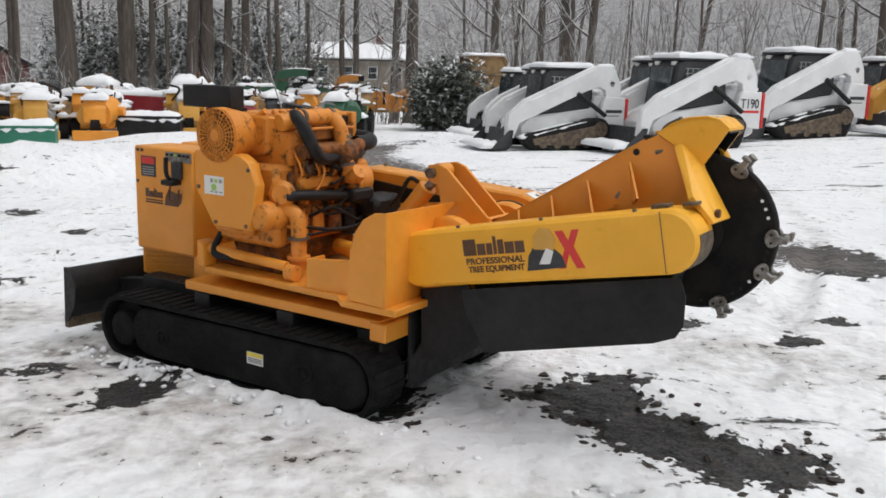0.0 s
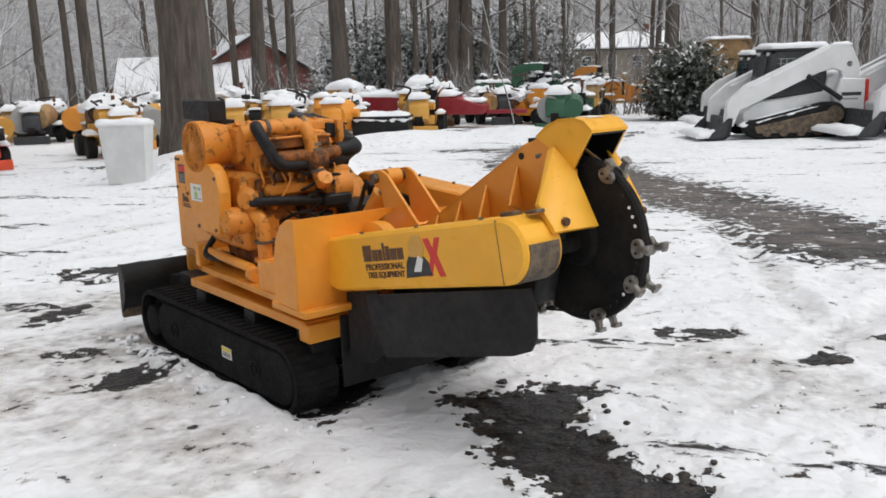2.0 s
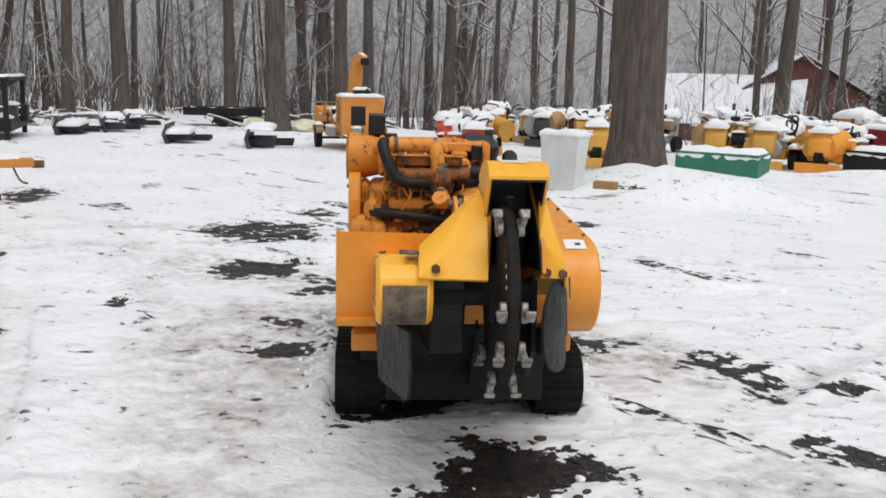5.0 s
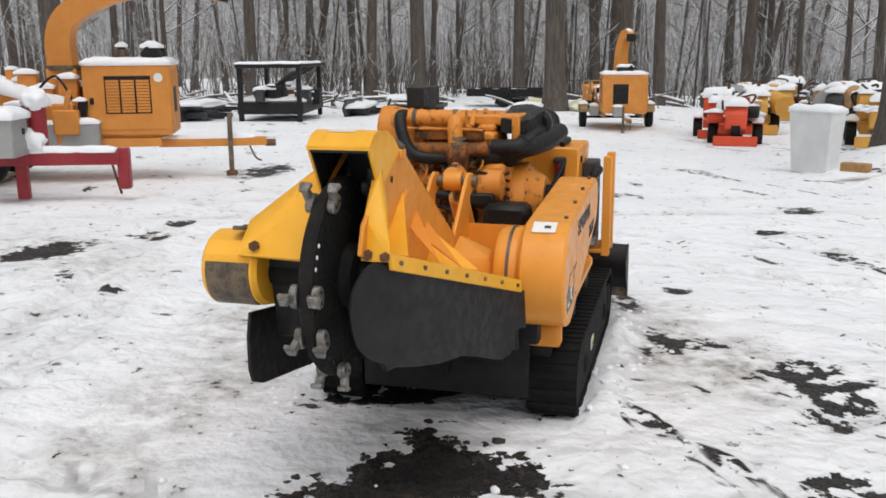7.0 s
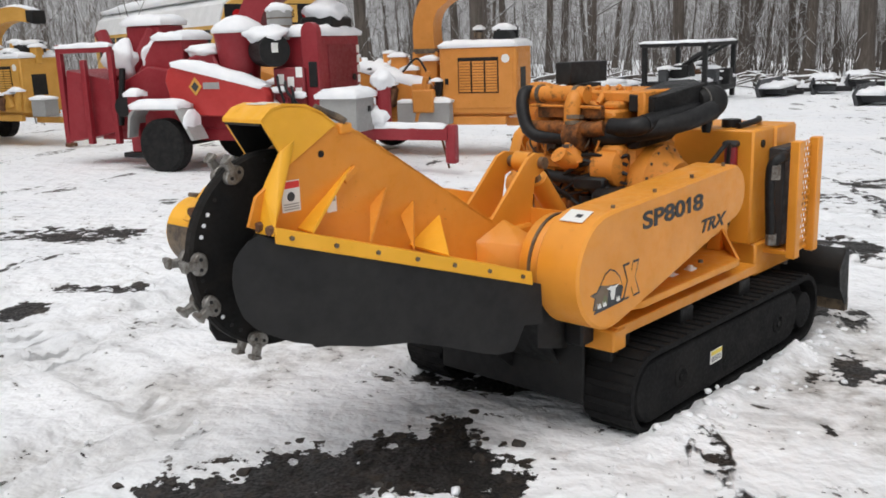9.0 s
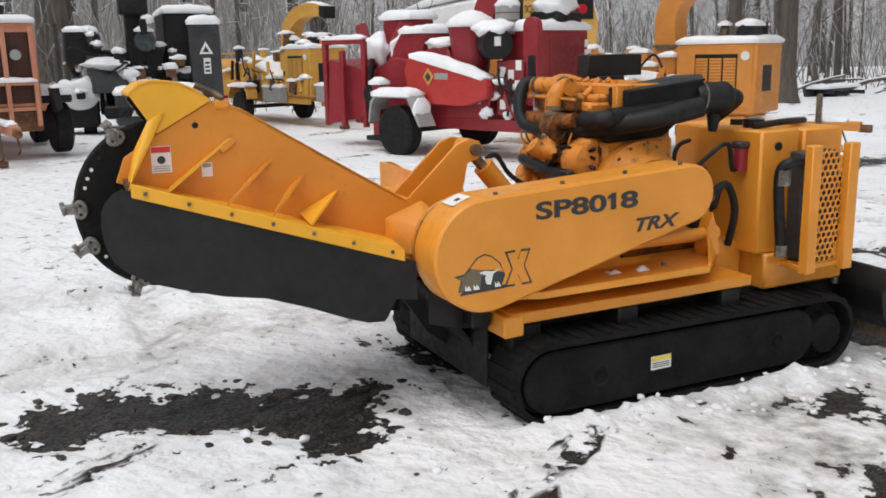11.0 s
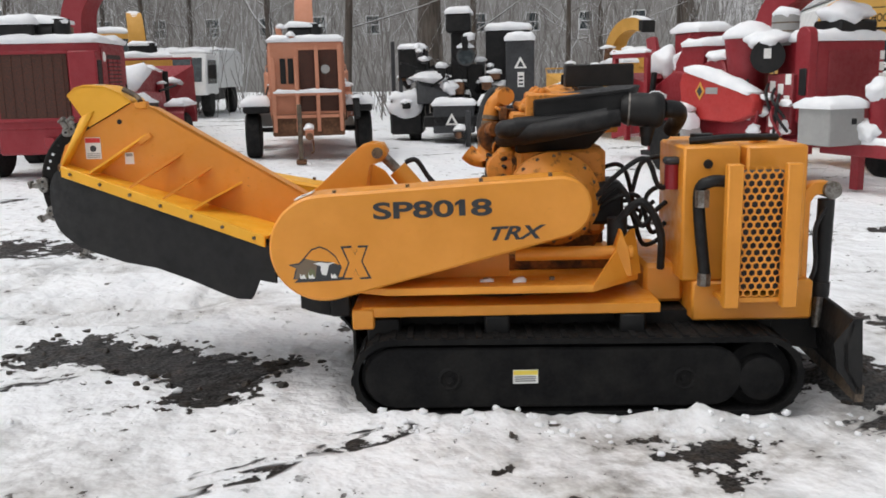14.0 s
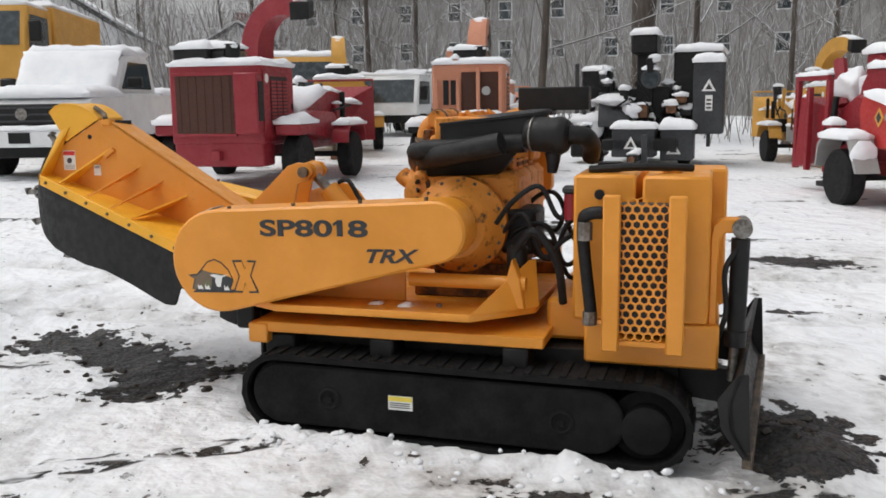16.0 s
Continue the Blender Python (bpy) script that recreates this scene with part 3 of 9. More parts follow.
def make_ground():
    n = Nodes("snowy_yard", 0.7)
    a = n.t.nodes.new("ShaderNodeAttribute")
    a.attribute_name = "bare"
    bare = a.outputs["Fac"]
    big, mid, small, grit = (n.noise(s, d, 0.6) for s, d in ((0.55, 5), (2.6, 7), (9, 6), (55, 4)))
    soft, swell = n.noise(7, 3, 0.5), n.noise(2.6, 3, 0.5)
    flake = n.noise(26, 4, 0.55, stretch=(1.0, 0.6, 1.0))
    tread = n.noise(1.1, 4, 0.5)
    rut = n.noise(0.9, 5, 0.6, stretch=(0.45, 1.5, 1.0))
    field = {}
    for name in ("road", "slush", "opened_and_shade", "tread", "along"):
        q = n.t.nodes.new("ShaderNodeAttribute")
        q.attribute_name = name
        field[name] = q.outputs["Fac"]
    # bare where the patch outweighs broken noise, in long ruts, and in scattered specks
    v = n.math("ADD", n.math("MULTIPLY", bare, 0.78), n.math("MULTIPLY", n.math("SUBTRACT", mid, 0.5), 1.25))
    v = n.math("ADD", v, n.math("MULTIPLY", n.math("SUBTRACT", small, 0.5), 1.25))
    edge = n.math("ADD", field["opened_and_shade"], n.math("ADD", n.math("MULTIPLY", n.math("SUBTRACT", small, 0.5), 0.78), n.math("MULTIPLY", n.math("SUBTRACT", mid, 0.5), 0.30)))
    edge = n.math("ADD", edge, n.math("MULTIPLY", n.math("SUBTRACT", flake, 0.5), 0.14))
    wet = n.math("MAXIMUM", n.ramp(v, 0.40, 0.44), n.ramp(edge, -0.004, 0.012))
    specks = n.math("MULTIPLY", n.ramp(small, 0.622, 0.636), n.ramp(mid, 0.50, 0.60))
    long = n.math("MULTIPLY", n.ramp(rut, 0.622, 0.642), n.ramp(small, 0.46, 0.52))
    litter = n.math("MULTIPLY", n.ramp(flake, 0.685, 0.695), n.ramp(mid, 0.46, 0.56))
    wet = n.math("MAXIMUM", n.math("MAXIMUM", wet, litter), n.math("MAXIMUM", specks, long))
    near = n.math("ADD", v, n.math("MULTIPLY", n.math("SUBTRACT", tread, 0.48), 1.2))
    slush = n.ramp(near, 0.08, 0.5, 0, 0.45)
    ground_in = n.math("MULTIPLY", field["slush"], n.ramp(n.math("ADD", n.math("MULTIPLY", mid, 0.6), n.math("MULTIPLY", small, 0.4)), 0.36, 0.60, 0.15, 1.0))
    snow = n.mix(n.ramp(big, 0.3, 0.7), (0.82, 0.84, 0.865), (0.89, 0.90, 0.915))
    snow = n.mix(n.ramp(mid, 0.5, 0.78, 0, 0.10), snow, (0.58, 0.58, 0.57))
    snow = n.mix(n.math("MULTIPLY", slush, n.ramp(small, 0.45, 0.66, 0.0, 0.7)), snow, (0.45, 0.42, 0.38))
    snow = n.mix(n.math("MULTIPLY", ground_in, 0.85), snow, n.mix(n.ramp(small, 0.38, 0.62), (0.42, 0.39, 0.35), (0.20, 0.175, 0.15)))
    dark = n.mix(n.ramp(grit, 0.35, 0.7), (0.012, 0.0115, 0.0115), (0.034, 0.031, 0.029))
    dark = n.mix(n.ramp(small, 0.52, 0.75, 0, 0.7), dark, (0.070, 0.052, 0.038))
    # the driven track: a thin brown film of slush on glistening asphalt
    dark = n.mix(n.math("MULTIPLY", field["road"], n.ramp(rut, 0.36, 0.60, 0.25, 1.0)), dark, n.mix(n.ramp(small, 0.35, 0.65), (0.085, 0.070, 0.062), (0.19, 0.165, 0.15)))
    n.color(n.mix(wet, snow, dark))
    n.rough(n.ramp(n.math("MULTIPLY", wet, n.math("ADD", n.math("MULTIPLY", field["road"], 0.35), n.ramp(grit, 0.3, 0.6))), 0, 1, 0.78, 0.45))
    n.b.inputs["Specular IOR Level"].default_value = 0.35
    lumps = n.math("ADD", n.math("MULTIPLY", swell, 1.4), n.math("ADD", n.math("MULTIPLY", soft, 0.60), n.math("MULTIPLY", small, 0.10)))
    bars = n.math("MULTIPLY", field["tread"], n.ramp(n.math("SINE", n.math("MULTIPLY", field["along"], 58.0)), -0.25, 0.35))
    lumps = n.math("SUBTRACT", lumps, n.math("MULTIPLY", bars, 0.03))
    n.bump(n.math("SUBTRACT", lumps, n.math("MULTIPLY", wet, 0.5)), 0.72, 0.12)
    return n.mat


gm.materials.append(make_ground())
tagged(new("ground", gm), "trodden snow over wet dark asphalt with tyre ruts", "ground", "", "structure")

# clods and crumbs of dirty snow round the machine
rng = random.Random(11)
crumbs = bmesh.new()
for _ in range(240):
    if rng.random() < 0.55:
        u, v = rng.uniform(-0.6, 2.1), rng.choice([-1, 1]) * rng.gauss(0.84, 0.09)
    else:
        u, v = rng.uniform(-3.0, 2.6), rng.uniform(-2.0, 2.0)
    if abs(v) < 0.72 and -0.5 < u < 2.0:
        continue
    c, s = math.cos(radians(147)), math.sin(radians(147))
    x, y = -0.232 + u * c - v * s, 5.024 + u * s + v * c
    i, j = int(np.searchsorted(gx, x)), int(np.searchsorted(gy, y))
    r = rng.uniform(0.006, 0.020) * (1.1 if abs(v) < 1.0 else 0.7)
    blob((x, y, height[i, j] + r * 0.25), (r * rng.uniform(0.8, 1.5), r * rng.uniform(0.8, 1.5), r * rng.uniform(0.6, 1.0)), crumbs, rng.random() * 40, 0.45, 2)
tagged(new("snow_crumbs", finish(crumbs, "snow_crumbs", SNOW)), "loose crumbs of trodden snow round the crawlers", "snow", "", "stuff")
dirt = bmesh.new()
for _ in range(120):
    if rng.random() < 0.45:
        u, v = rng.gauss(2.25, 0.15), rng.gauss(-0.25, 0.24)
    else:
        k = rng.randrange(len(OPEN_AND_SHADE_PATCHES[0]))
        (ax, ay), (bx, by), f = OPEN_AND_SHADE_PATCHES[0][k - 1], OPEN_AND_SHADE_PATCHES[0][k], rng.random()
        x, y = ax + f * (bx - ax) + rng.gauss(0, 0.09), ay + f * (by - ay) + rng.gauss(0, 0.09)
        u, v = (x + 0.232) * c + (y - 5.024) * s, -(x + 0.232) * s + (y - 5.024) * c
    if abs(v) < 0.72 and -0.5 < u < 2.0:
        continue
    x, y = -0.232 + u * c - v * s, 5.024 + u * s + v * c
    i, j = int(np.searchsorted(gx, x)), int(np.searchsorted(gy, y))
    r = rng.uniform(0.006, 0.024)
    blob((x, y, height[i, j] + r * 0.2), (r * rng.uniform(0.8, 1.8), r * rng.uniform(0.8, 1.8), r * 0.7), dirt, rng.random() * 40, 0.8, 1)
tagged(new("wet_dirt_clods", finish(dirt, "wet_dirt_clods", worn("wet_dirt", (0.018, 0.015, 0.013), (0.05, 0.038, 0.028), 0.6, 0, 30, 0.5))), "dark wet clods of dirt and bark on the snow", "dirt", "", "stuff")


# ---- the stump grinder ----
MX = Matrix.Translation((-0.232, 5.024, 0.0)) @ pose(0, 0, 0, 0, 0, 147)
g = Kit("stump_grinder", "orange-yellow tracked stump grinder with raised cutter boom, parked on slushy snow", "stump grinder", MX)


def stadium(ca, ra, cb, rb, n=14):
    """Outline round two circles of different size, in a plane, as (u, v) points."""
    (ax, ay), (bx, by) = ca, cb
    d, th = math.hypot(bx - ax, by - ay), math.atan2(by - ay, bx - ax)
    off = math.acos((ra - rb) / d)
    pts = [(ax + ra * math.cos(a), ay + ra * math.sin(a)) for a in (th + off + (2 * math.pi - 2 * off) * k / n for k in range(n + 1))]
    return pts + [(bx + rb * math.cos(a), by + rb * math.sin(a)) for a in (th - off + 2 * off * k / n for k in range(n + 1))]


def ring_loop(outer, inner, a, b):
    """A closed belt between two outlines of equal length, from y = a to y = b."""
    bm = bmesh.new()
    vs = [[bm.verts.new((u, w, v)) for u, v in line] for w in (a, b) for line in (outer, inner)]
    n = len(outer)
    for k in range(n):
        j = (k + 1) % n
        for p, q in ((0, 1), (1, 3), (3, 2), (2, 0)):
            bm.faces.new((vs[p][k], vs[p][j], vs[q][j], vs[q][k]))
    bmesh.ops.recalc_face_normals(bm, faces=bm.faces)
    return bm


def crawler(side):
    """One crawler: side is +1 for the left, -1 for the right."""
    ya, yb = 0.44 * side, 0.70 * side
    belt_out = stadium((-0.150, 0.157), 0.195, (1.595, 0.140), 0.195, 18)
    belt_in = stadium((-0.150, 0.157), 0.168, (1.595, 0.140), 0.168, 18)
    t = part("crawler_track", ring_loop(belt_out, belt_in, ya, yb), TRACK_RUBBER, g.ob, "black rubber crawler track with cross lugs")
    # cross lugs at an even pitch round the belt
    lug = box(-0.016, 0.016, ya + 0.006 * side, yb - 0.006 * side, -0.004, 0.010, 0.003)
    me = finish(lug, "track_lug", TRACK_RUBBER)
    pts = [Vector((u, 0, v)) for u, v in belt_out]
    total = sum((pts[(i + 1) % len(pts)] - pts[i]).length for i in range(len(pts)))
    count, i, gone = 58, 0, 0.0
    for k in range(count):
        want = total * k / count
        while gone + (pts[(i + 1) % len(pts)] - pts[i]).length < want:
            gone += (pts[(i + 1) % len(pts)] - pts[i]).length
            i += 1
        way = (pts[(i + 1) % len(pts)] - pts[i]).normalized()
        at, out = pts[i] + way * (want - gone), Vector((way.z, 0, -way.x))
        o = new("track_lug", me)
        o.parent = t
        o.matrix_basis = Matrix((( way.x, 0, out.x, at.x), (0, 1, 0, 0), (way.z, 0, out.z, at.z), (0, 0, 0, 1)))
    # frame between the wheels, with stepped side plate
    f = part("track_frame", prism([(-0.10, 0.075), (1.36, 0.06), (1.42, 0.10), (1.42, 0.25), (1.33, 0.285), (0.02, 0.295), (-0.06, 0.25)], ya + 0.02 * side, yb - 0.035 * side), BLACK, g.ob, "black painted track frame")
    part("side_plate", prism(stadium((-0.14, 0.157), 0.150, (1.36, 0.142), 0.146, 14), yb - 0.05 * side, yb - 0.008 * side, bevel=0.010), TRACK_RUBBER, f)
    for x, z in ((0.118, 0.150), (1.229, 0.134)):
        part("roller_boss", lathe([(-0.03, 0.058), (0.006, 0.058), (0.012, 0.045), (0.0, 0.035), (0.0, 0.02), (0.012, 0.015)], (x, yb - 0.010 * side, z), (0, side, 0), 20), TRACK_RUBBER, f)
    for x in (0.33, 0.56, 0.79, 1.02):
        part("track_roller", cyl((x, ya + 0.05 * side, 0.068), (x, yb - 0.06 * side, 0.068), 0.055), BLACK, f)
    part("idler_wheel", lathe([(-0.18, 0.155), (-0.03, 0.155), (-0.02, 0.12), (-0.05, 0.07), (-0.015, 0.06), (-0.01, 0.02)], (-0.150, yb - 0.02 * side, 0.157), (0, side, 0)), BLACK, g.ob)
    part("drive_sprocket", lathe([(-0.18, 0.16), (-0.06, 0.16), (-0.05, 0.110), (0.010, 0.106), (0.018, 0.094), (0.018, 0.02)], (1.595, yb - 0.02 * side, 0.125), (0, side, 0)), TRACK_RUBBER, g.ob, "dark round final drive cover")
    d = part("caution_decal", box(0.417, 0.536, yb - 0.010 * side, yb - 0.004 * side, 0.125, 0.192, 0), DECAL_WHITE, f, "small yellow and white caution decal")
    part("decal_header", box(0.419, 0.534, yb - 0.005 * side, yb - 0.0025 * side, 0.168, 0.190, 0), DECAL_YELLOW, d)
    for z in (0.158, 0.148, 0.138):
        part("text_bar", box(0.425, 0.525, yb - 0.005 * side, yb - 0.0028 * side, z - 0.002, z + 0.002, 0), CHARCOAL, d)


crawler(1)
crawler(-1)

# undercarriage and platform
g.p("undercarriage", prism([(-0.22, 0.18), (0.0, 0.10), (1.5, 0.12), (1.72, 0.30), (1.72, 0.40), (-0.22, 0.40)], -0.43, 0.43), BLACK)
g.p("cross_beam", box(-0.28, -0.12, -0.56, 0.56, 0.24, 0.42, 0.01), BLACK)
for x in (0.35, 1.0):
    g.p("cross_beam", box(x - 0.06, x + 0.06, -0.60, 0.60, 0.315, 0.432, 0.01), BLACK)
pl = g.p("platform", prism([(-0.30, -0.60), (1.13, -0.60), (1.13, 0.60), (-0.30, 0.60)], 0.434, 0.486, "z", 0.005), YELLOW)
g.p("rear_beam", box(-0.345, -0.24, -0.61, 0.61, 0.378, 0.478, 0.008), YELLOW)
g.p("deck", prism([(-0.46, 0.69), (-0.12, 0.69), (-0.04, 0.62), (0.98, 0.585), (1.06, 0.42), (1.06, -0.40), (0.80, -0.65), (-0.17, -0.65), (-0.46, -0.50)], 0.552, 0.588, "z", 0.004), YELLOW)
g.p("turntable_ring", lathe([(0, 0.43), (0.07, 0.43)], (0.40, 0.0, 0.484), (0, 0, 1), 32), BLACK)
g.p("deck_lip", plate([(0.80, -0.645, 0.585), (1.07, -0.40, 0.585), (1.045, -0.345, 0.80), (1.02, -0.37, 0.80)], 0.012), YELLOW)
for x, z in ((0.30, 0.60), (0.62, 0.60)):
    g.p("deck_bolt", cyl((x, -0.52, 0.586), (x, -0.52, 0.602), 0.014, n=6), STEEL)
g.p("deck_snow", cap(cap(bmesh.new(), 0.28, 0.34, -0.55, -0.50, 0.586, 0.02), 0.44, 0.50, -0.56, -0.52, 0.586, 0.02), SNOW)

# fender plates on the left of the deck
fe = g.p("fender", prism([(-0.165, 0.60), (-0.39, 0.588), (-0.40, 1.055), (-0.33, 1.05), (-0.26, 1.01), (-0.21, 0.94), (-0.18, 0.84)], 0.680, 0.693, "y", 0.002), YELLOW)
g.p("fender_wall", plate([(-0.395, 0.69, 0.588), (-0.395, 0.69, 1.055), (-0.382, 0.05, 1.042), (-0.380, 0.28, 0.93), (-0.378, 0.34, 0.588)], 0.012), YELLOW)
g.p("side_step", prism([(-0.12, 0.586), (0.185, 0.586), (0.185, 0.745), (-0.12, 0.775)], 0.588, 0.602, "y", 0.003), YELLOW)
g.p("step_end", box(0.175, 0.187, 0.46, 0.590, 0.586, 0.742, 0.002), YELLOW)
g.p("swing_drum", lathe([(0, 0.165), (0.015, 0.188), (0.085, 0.188), (0.10, 0.165)], (-0.45, 0.165, 0.804), (0, 1, 0), 32), YELLOW)
g.p("turret_wall", plate([(-0.31, -0.42, 0.588), (-0.31, -0.42, 0.985), (-0.31, -0.05, 0.985), (-0.31, -0.05, 0.588)], 0.012), YELLOW)
g.p("turret_side_wall", plate([(-0.31, -0.42, 0.588), (0.42, -0.42, 0.588), (0.42, -0.42, 0.90), (-0.31, -0.42, 0.985)], 0.012), YELLOW)
g.p("turret_block", box(-0.62, -0.33, -0.17, 0.20, 0.60, 0.92, 0.012), YELLOW)

# right-hand belt guard
OUT = stadium((-0.460, 0.790), 0.252, (0.648, 0.963), 0.142, 16)
bg = g.p("belt_guard", prism(OUT, -0.672, -0.455, "y", 0.012), YELLOW, "yellow tapered belt guard with black model lettering")
SPM = Matrix.Translation((-0.222, -0.6735, 0.926)) @ pose(0, 0, 0, 90, -1.0, 0)
letters("SP80", 0.106, CHARCOAL, bg, SPM, "model_number", 0, 0.0028, width=0.372)
part("model_figure_one", prism([(0.398, 0.0), (0.428, 0.0), (0.428, 0.076), (0.404, 0.076), (0.380, 0.060), (0.380, 0.046), (0.398, 0.055)], 0.0, 0.0015, "z", 0, None, SPM), CHARCOAL, bg)
letters("8", 0.106, CHARCOAL, bg, SPM @ pose(0.452, 0, 0), "model_number", 0, 0.0028, width=0.098)
letters("TRX", 0.088, CHARCOAL, bg, Matrix.Translation((0.300, -0.6735, 0.815)) @ pose(0, 0, 0, 90, -1.5, 0), "model_suffix", 0.32, 0.0022, width=0.255)
for x in (-0.40, -0.06, 0.28, 0.60):
    part("guard_bolt", cyl((x, -0.655 + 0.02, 1.036 + (x + 0.46) * 0.062), (x, -0.655 + 0.02, 1.054 + (x + 0.46) * 0.062), 0.010, n=6), BARE, bg)
d = part("warning_decal", box(-0.045, 0.045, -0.055, 0.055, -0.002, 0.002, 0, None, Matrix.Translation((-0.46 + 0.2545 * math.cos(radians(111)), -0.555, 0.79 + 0.2545 * math.sin(radians(111)))) @ pose(0, 0, 0, 0, -21, 0)), DECAL_WHITE, bg, "small white warning decal")
part("decal_mark", box(-0.012, 0.012, -0.03, 0.0, 0.001, 0.003, 0, None, Matrix.Translation((-0.46 + 0.2545 * math.cos(radians(111)), -0.555, 0.79 + 0.2545 * math.sin(radians(111)))) @ pose(0, 0, 0, 0, -21, 0)), CHARCOAL, d)
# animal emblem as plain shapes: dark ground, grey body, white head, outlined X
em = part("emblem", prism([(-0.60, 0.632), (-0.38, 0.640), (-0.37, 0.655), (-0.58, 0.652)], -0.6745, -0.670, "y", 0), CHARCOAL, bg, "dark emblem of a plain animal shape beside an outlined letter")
part("emblem_outline", prism([(-0.605, 0.648), (-0.395, 0.652), (-0.375, 0.70), (-0.40, 0.755), (-0.44, 0.790), (-0.475, 0.803), (-0.515, 0.790), (-0.555, 0.745), (-0.575, 0.725), (-0.625, 0.718), (-0.59, 0.700)], -0.6732, -0.670, "y", 0), CHARCOAL, em)
part("emblem_back", prism([(-0.598, 0.652), (-0.50, 0.652), (-0.485, 0.745), (-0.545, 0.742), (-0.575, 0.717), (-0.61, 0.714), (-0.584, 0.698)], -0.6738, -0.670, "y", 0), LOGO_SHADE, em)
part("emblem_hump", prism([(-0.546, 0.746), (-0.50, 0.735), (-0.43, 0.728), (-0.384, 0.712), (-0.405, 0.752), (-0.443, 0.784), (-0.475, 0.796), (-0.512, 0.784)], -0.6741, -0.670, "y", 0), YELLOW, em)
part("emblem_belly", prism([(-0.545, 0.658), (-0.50, 0.658), (-0.50, 0.685), (-0.52, 0.70)], -0.6743, -0.670, "y", 0), LOGO_GREEN, em)
part("emblem_head", prism([(-0.468, 0.668), (-0.448, 0.664), (-0.440, 0.69), (-0.436, 0.712), (-0.402, 0.728), (-0.44, 0.722), (-0.475, 0.728), (-0.505, 0.722), (-0.472, 0.708), (-0.475, 0.69)], -0.6748, -0.670, "y", 0), DECAL_WHITE, em)
for x in (-0.56, -0.52, -0.415):
    part("emblem_tuft", prism([(x - 0.012, 0.650), (x + 0.018, 0.650), (x + 0.006, 0.672), (x - 0.004, 0.662), (x - 0.012, 0.676)], -0.6748, -0.670, "y", 0), DECAL_WHITE, em)
XL = [(-0.380, 0.642), (-0.330, 0.642), (-0.312, 0.690), (-0.290, 0.642), (-0.238, 0.645), (-0.278, 0.728), (-0.248, 0.803), (-0.295, 0.803), (-0.310, 0.762), (-0.328, 0.803), (-0.378, 0.800), (-0.345, 0.722)]
part("emblem_letter_edge", prism(XL, -0.6736, -0.670, "y", 0), CHARCOAL, em)
cx, cz = -0.310, 0.723
part("emblem_letter", prism([(cx + (u - cx) * 0.80, cz + (v - cz) * 0.88) for u, v in XL], -0.6748, -0.670, "y", 0), YELLOW, em)
g.p("guard_drum", lathe([(0, 0.20), (0.02, 0.215), (0.10, 0.215), (0.12, 0.20)], (-0.46, -0.452, 0.79), (0, 1, 0), 32), YELLOW)
g.p("guard_drum_seam", lathe([(0, 0.222), (0.014, 0.222)], (-0.46, -0.405, 0.79), (0, 1, 0), 32), BARE)
g.p("drive_shaft_tube", cyl((-0.46, -0.33, 0.79), (-0.46, 0.22, 0.79), 0.062), YELLOW)
g.p("guard_backing", prism(stadium((-0.42, 0.76), 0.17, (0.60, 0.93), 0.11, 8), -0.455, -0.43, "y", 0), BLACK)
g.p("guard_mount", box(-0.46, -0.36, -0.52, -0.42, 0.42, 0.60, 0.01), BLACK)

# left-hand belt guard on the boom, with curled rear end
ang = math.atan2(1.183 - 0.941, 1.656 - 0.43)
LG = Matrix.Translation((-0.44, 0, 0.804)) @ pose(0, 0, 0, 0, 180 / math.pi * ang, 0)
face = [(0.137 * math.cos(a), 0.137 * math.sin(a)) for a in (math.pi / 2 - math.pi * k / 12 for k in range(13))] + [(-1.285 - 0.137 * math.sin(a), -0.137 * math.cos(a)) for a in (math.pi * k / 14 for k in range(15))]
bl = g.p("boom_belt_guard", prism(face, 0.275, 0.492, "y", 0.022, None, LG), YELLOW_SHIELD, "yellow boom belt guard with dark lettering and worn rear end")
part("guard_seam", box(-1.272, -1.268, 0.28, 0.4935, -0.130, 0.130, 0, None, LG), BARE, bl)


def shell(r0, r1, a0, a1, n=12):
    """A thin curved patch on the round end, as (x, z) points."""
    out = [(-1.285 + r1 * math.cos(radians(a0 + (a1 - a0) * k / n)), r1 * math.sin(radians(a0 + (a1 - a0) * k / n))) for k in range(n + 1)]
    return out + [(-1.285 + r0 * math.cos(radians(a1 - (a1 - a0) * k / n)), r0 * math.sin(radians(a1 - (a1 - a0) * k / n))) for k in range(n + 1)]


part("bare_patch", prism(shell(0.128, 0.1395, 172, 258), 0.30, 0.468, "y", 0, None, LG), BARE, bl, "bare scraped metal")
for k in range(3):
    part("guard_bolt", cyl(LG @ Vector((-0.25 - 0.45 * k, 0.46, 0.137)), LG @ Vector((-0.25 - 0.45 * k, 0.46, 0.150)), 0.010, n=6), BARE, bl)
part("hinge_latch", box(-1.28, -1.20, 0.34, 0.40, 0.134, 0.155, 0.004, None, LG), BARE, bl)
part("hinge_latch", box(-1.40, -1.33, 0.33, 0.38, 0.134, 0.150, 0.004, None, LG), BARE, bl)


def left_face(x, z):
    return LG @ Vector((x, 0.4935, z))


FACE = lambda x, z: Matrix.Translation(left_face(x, z)) @ pose(0, 0, 0, 90, -ang * 180 / math.pi, 180)
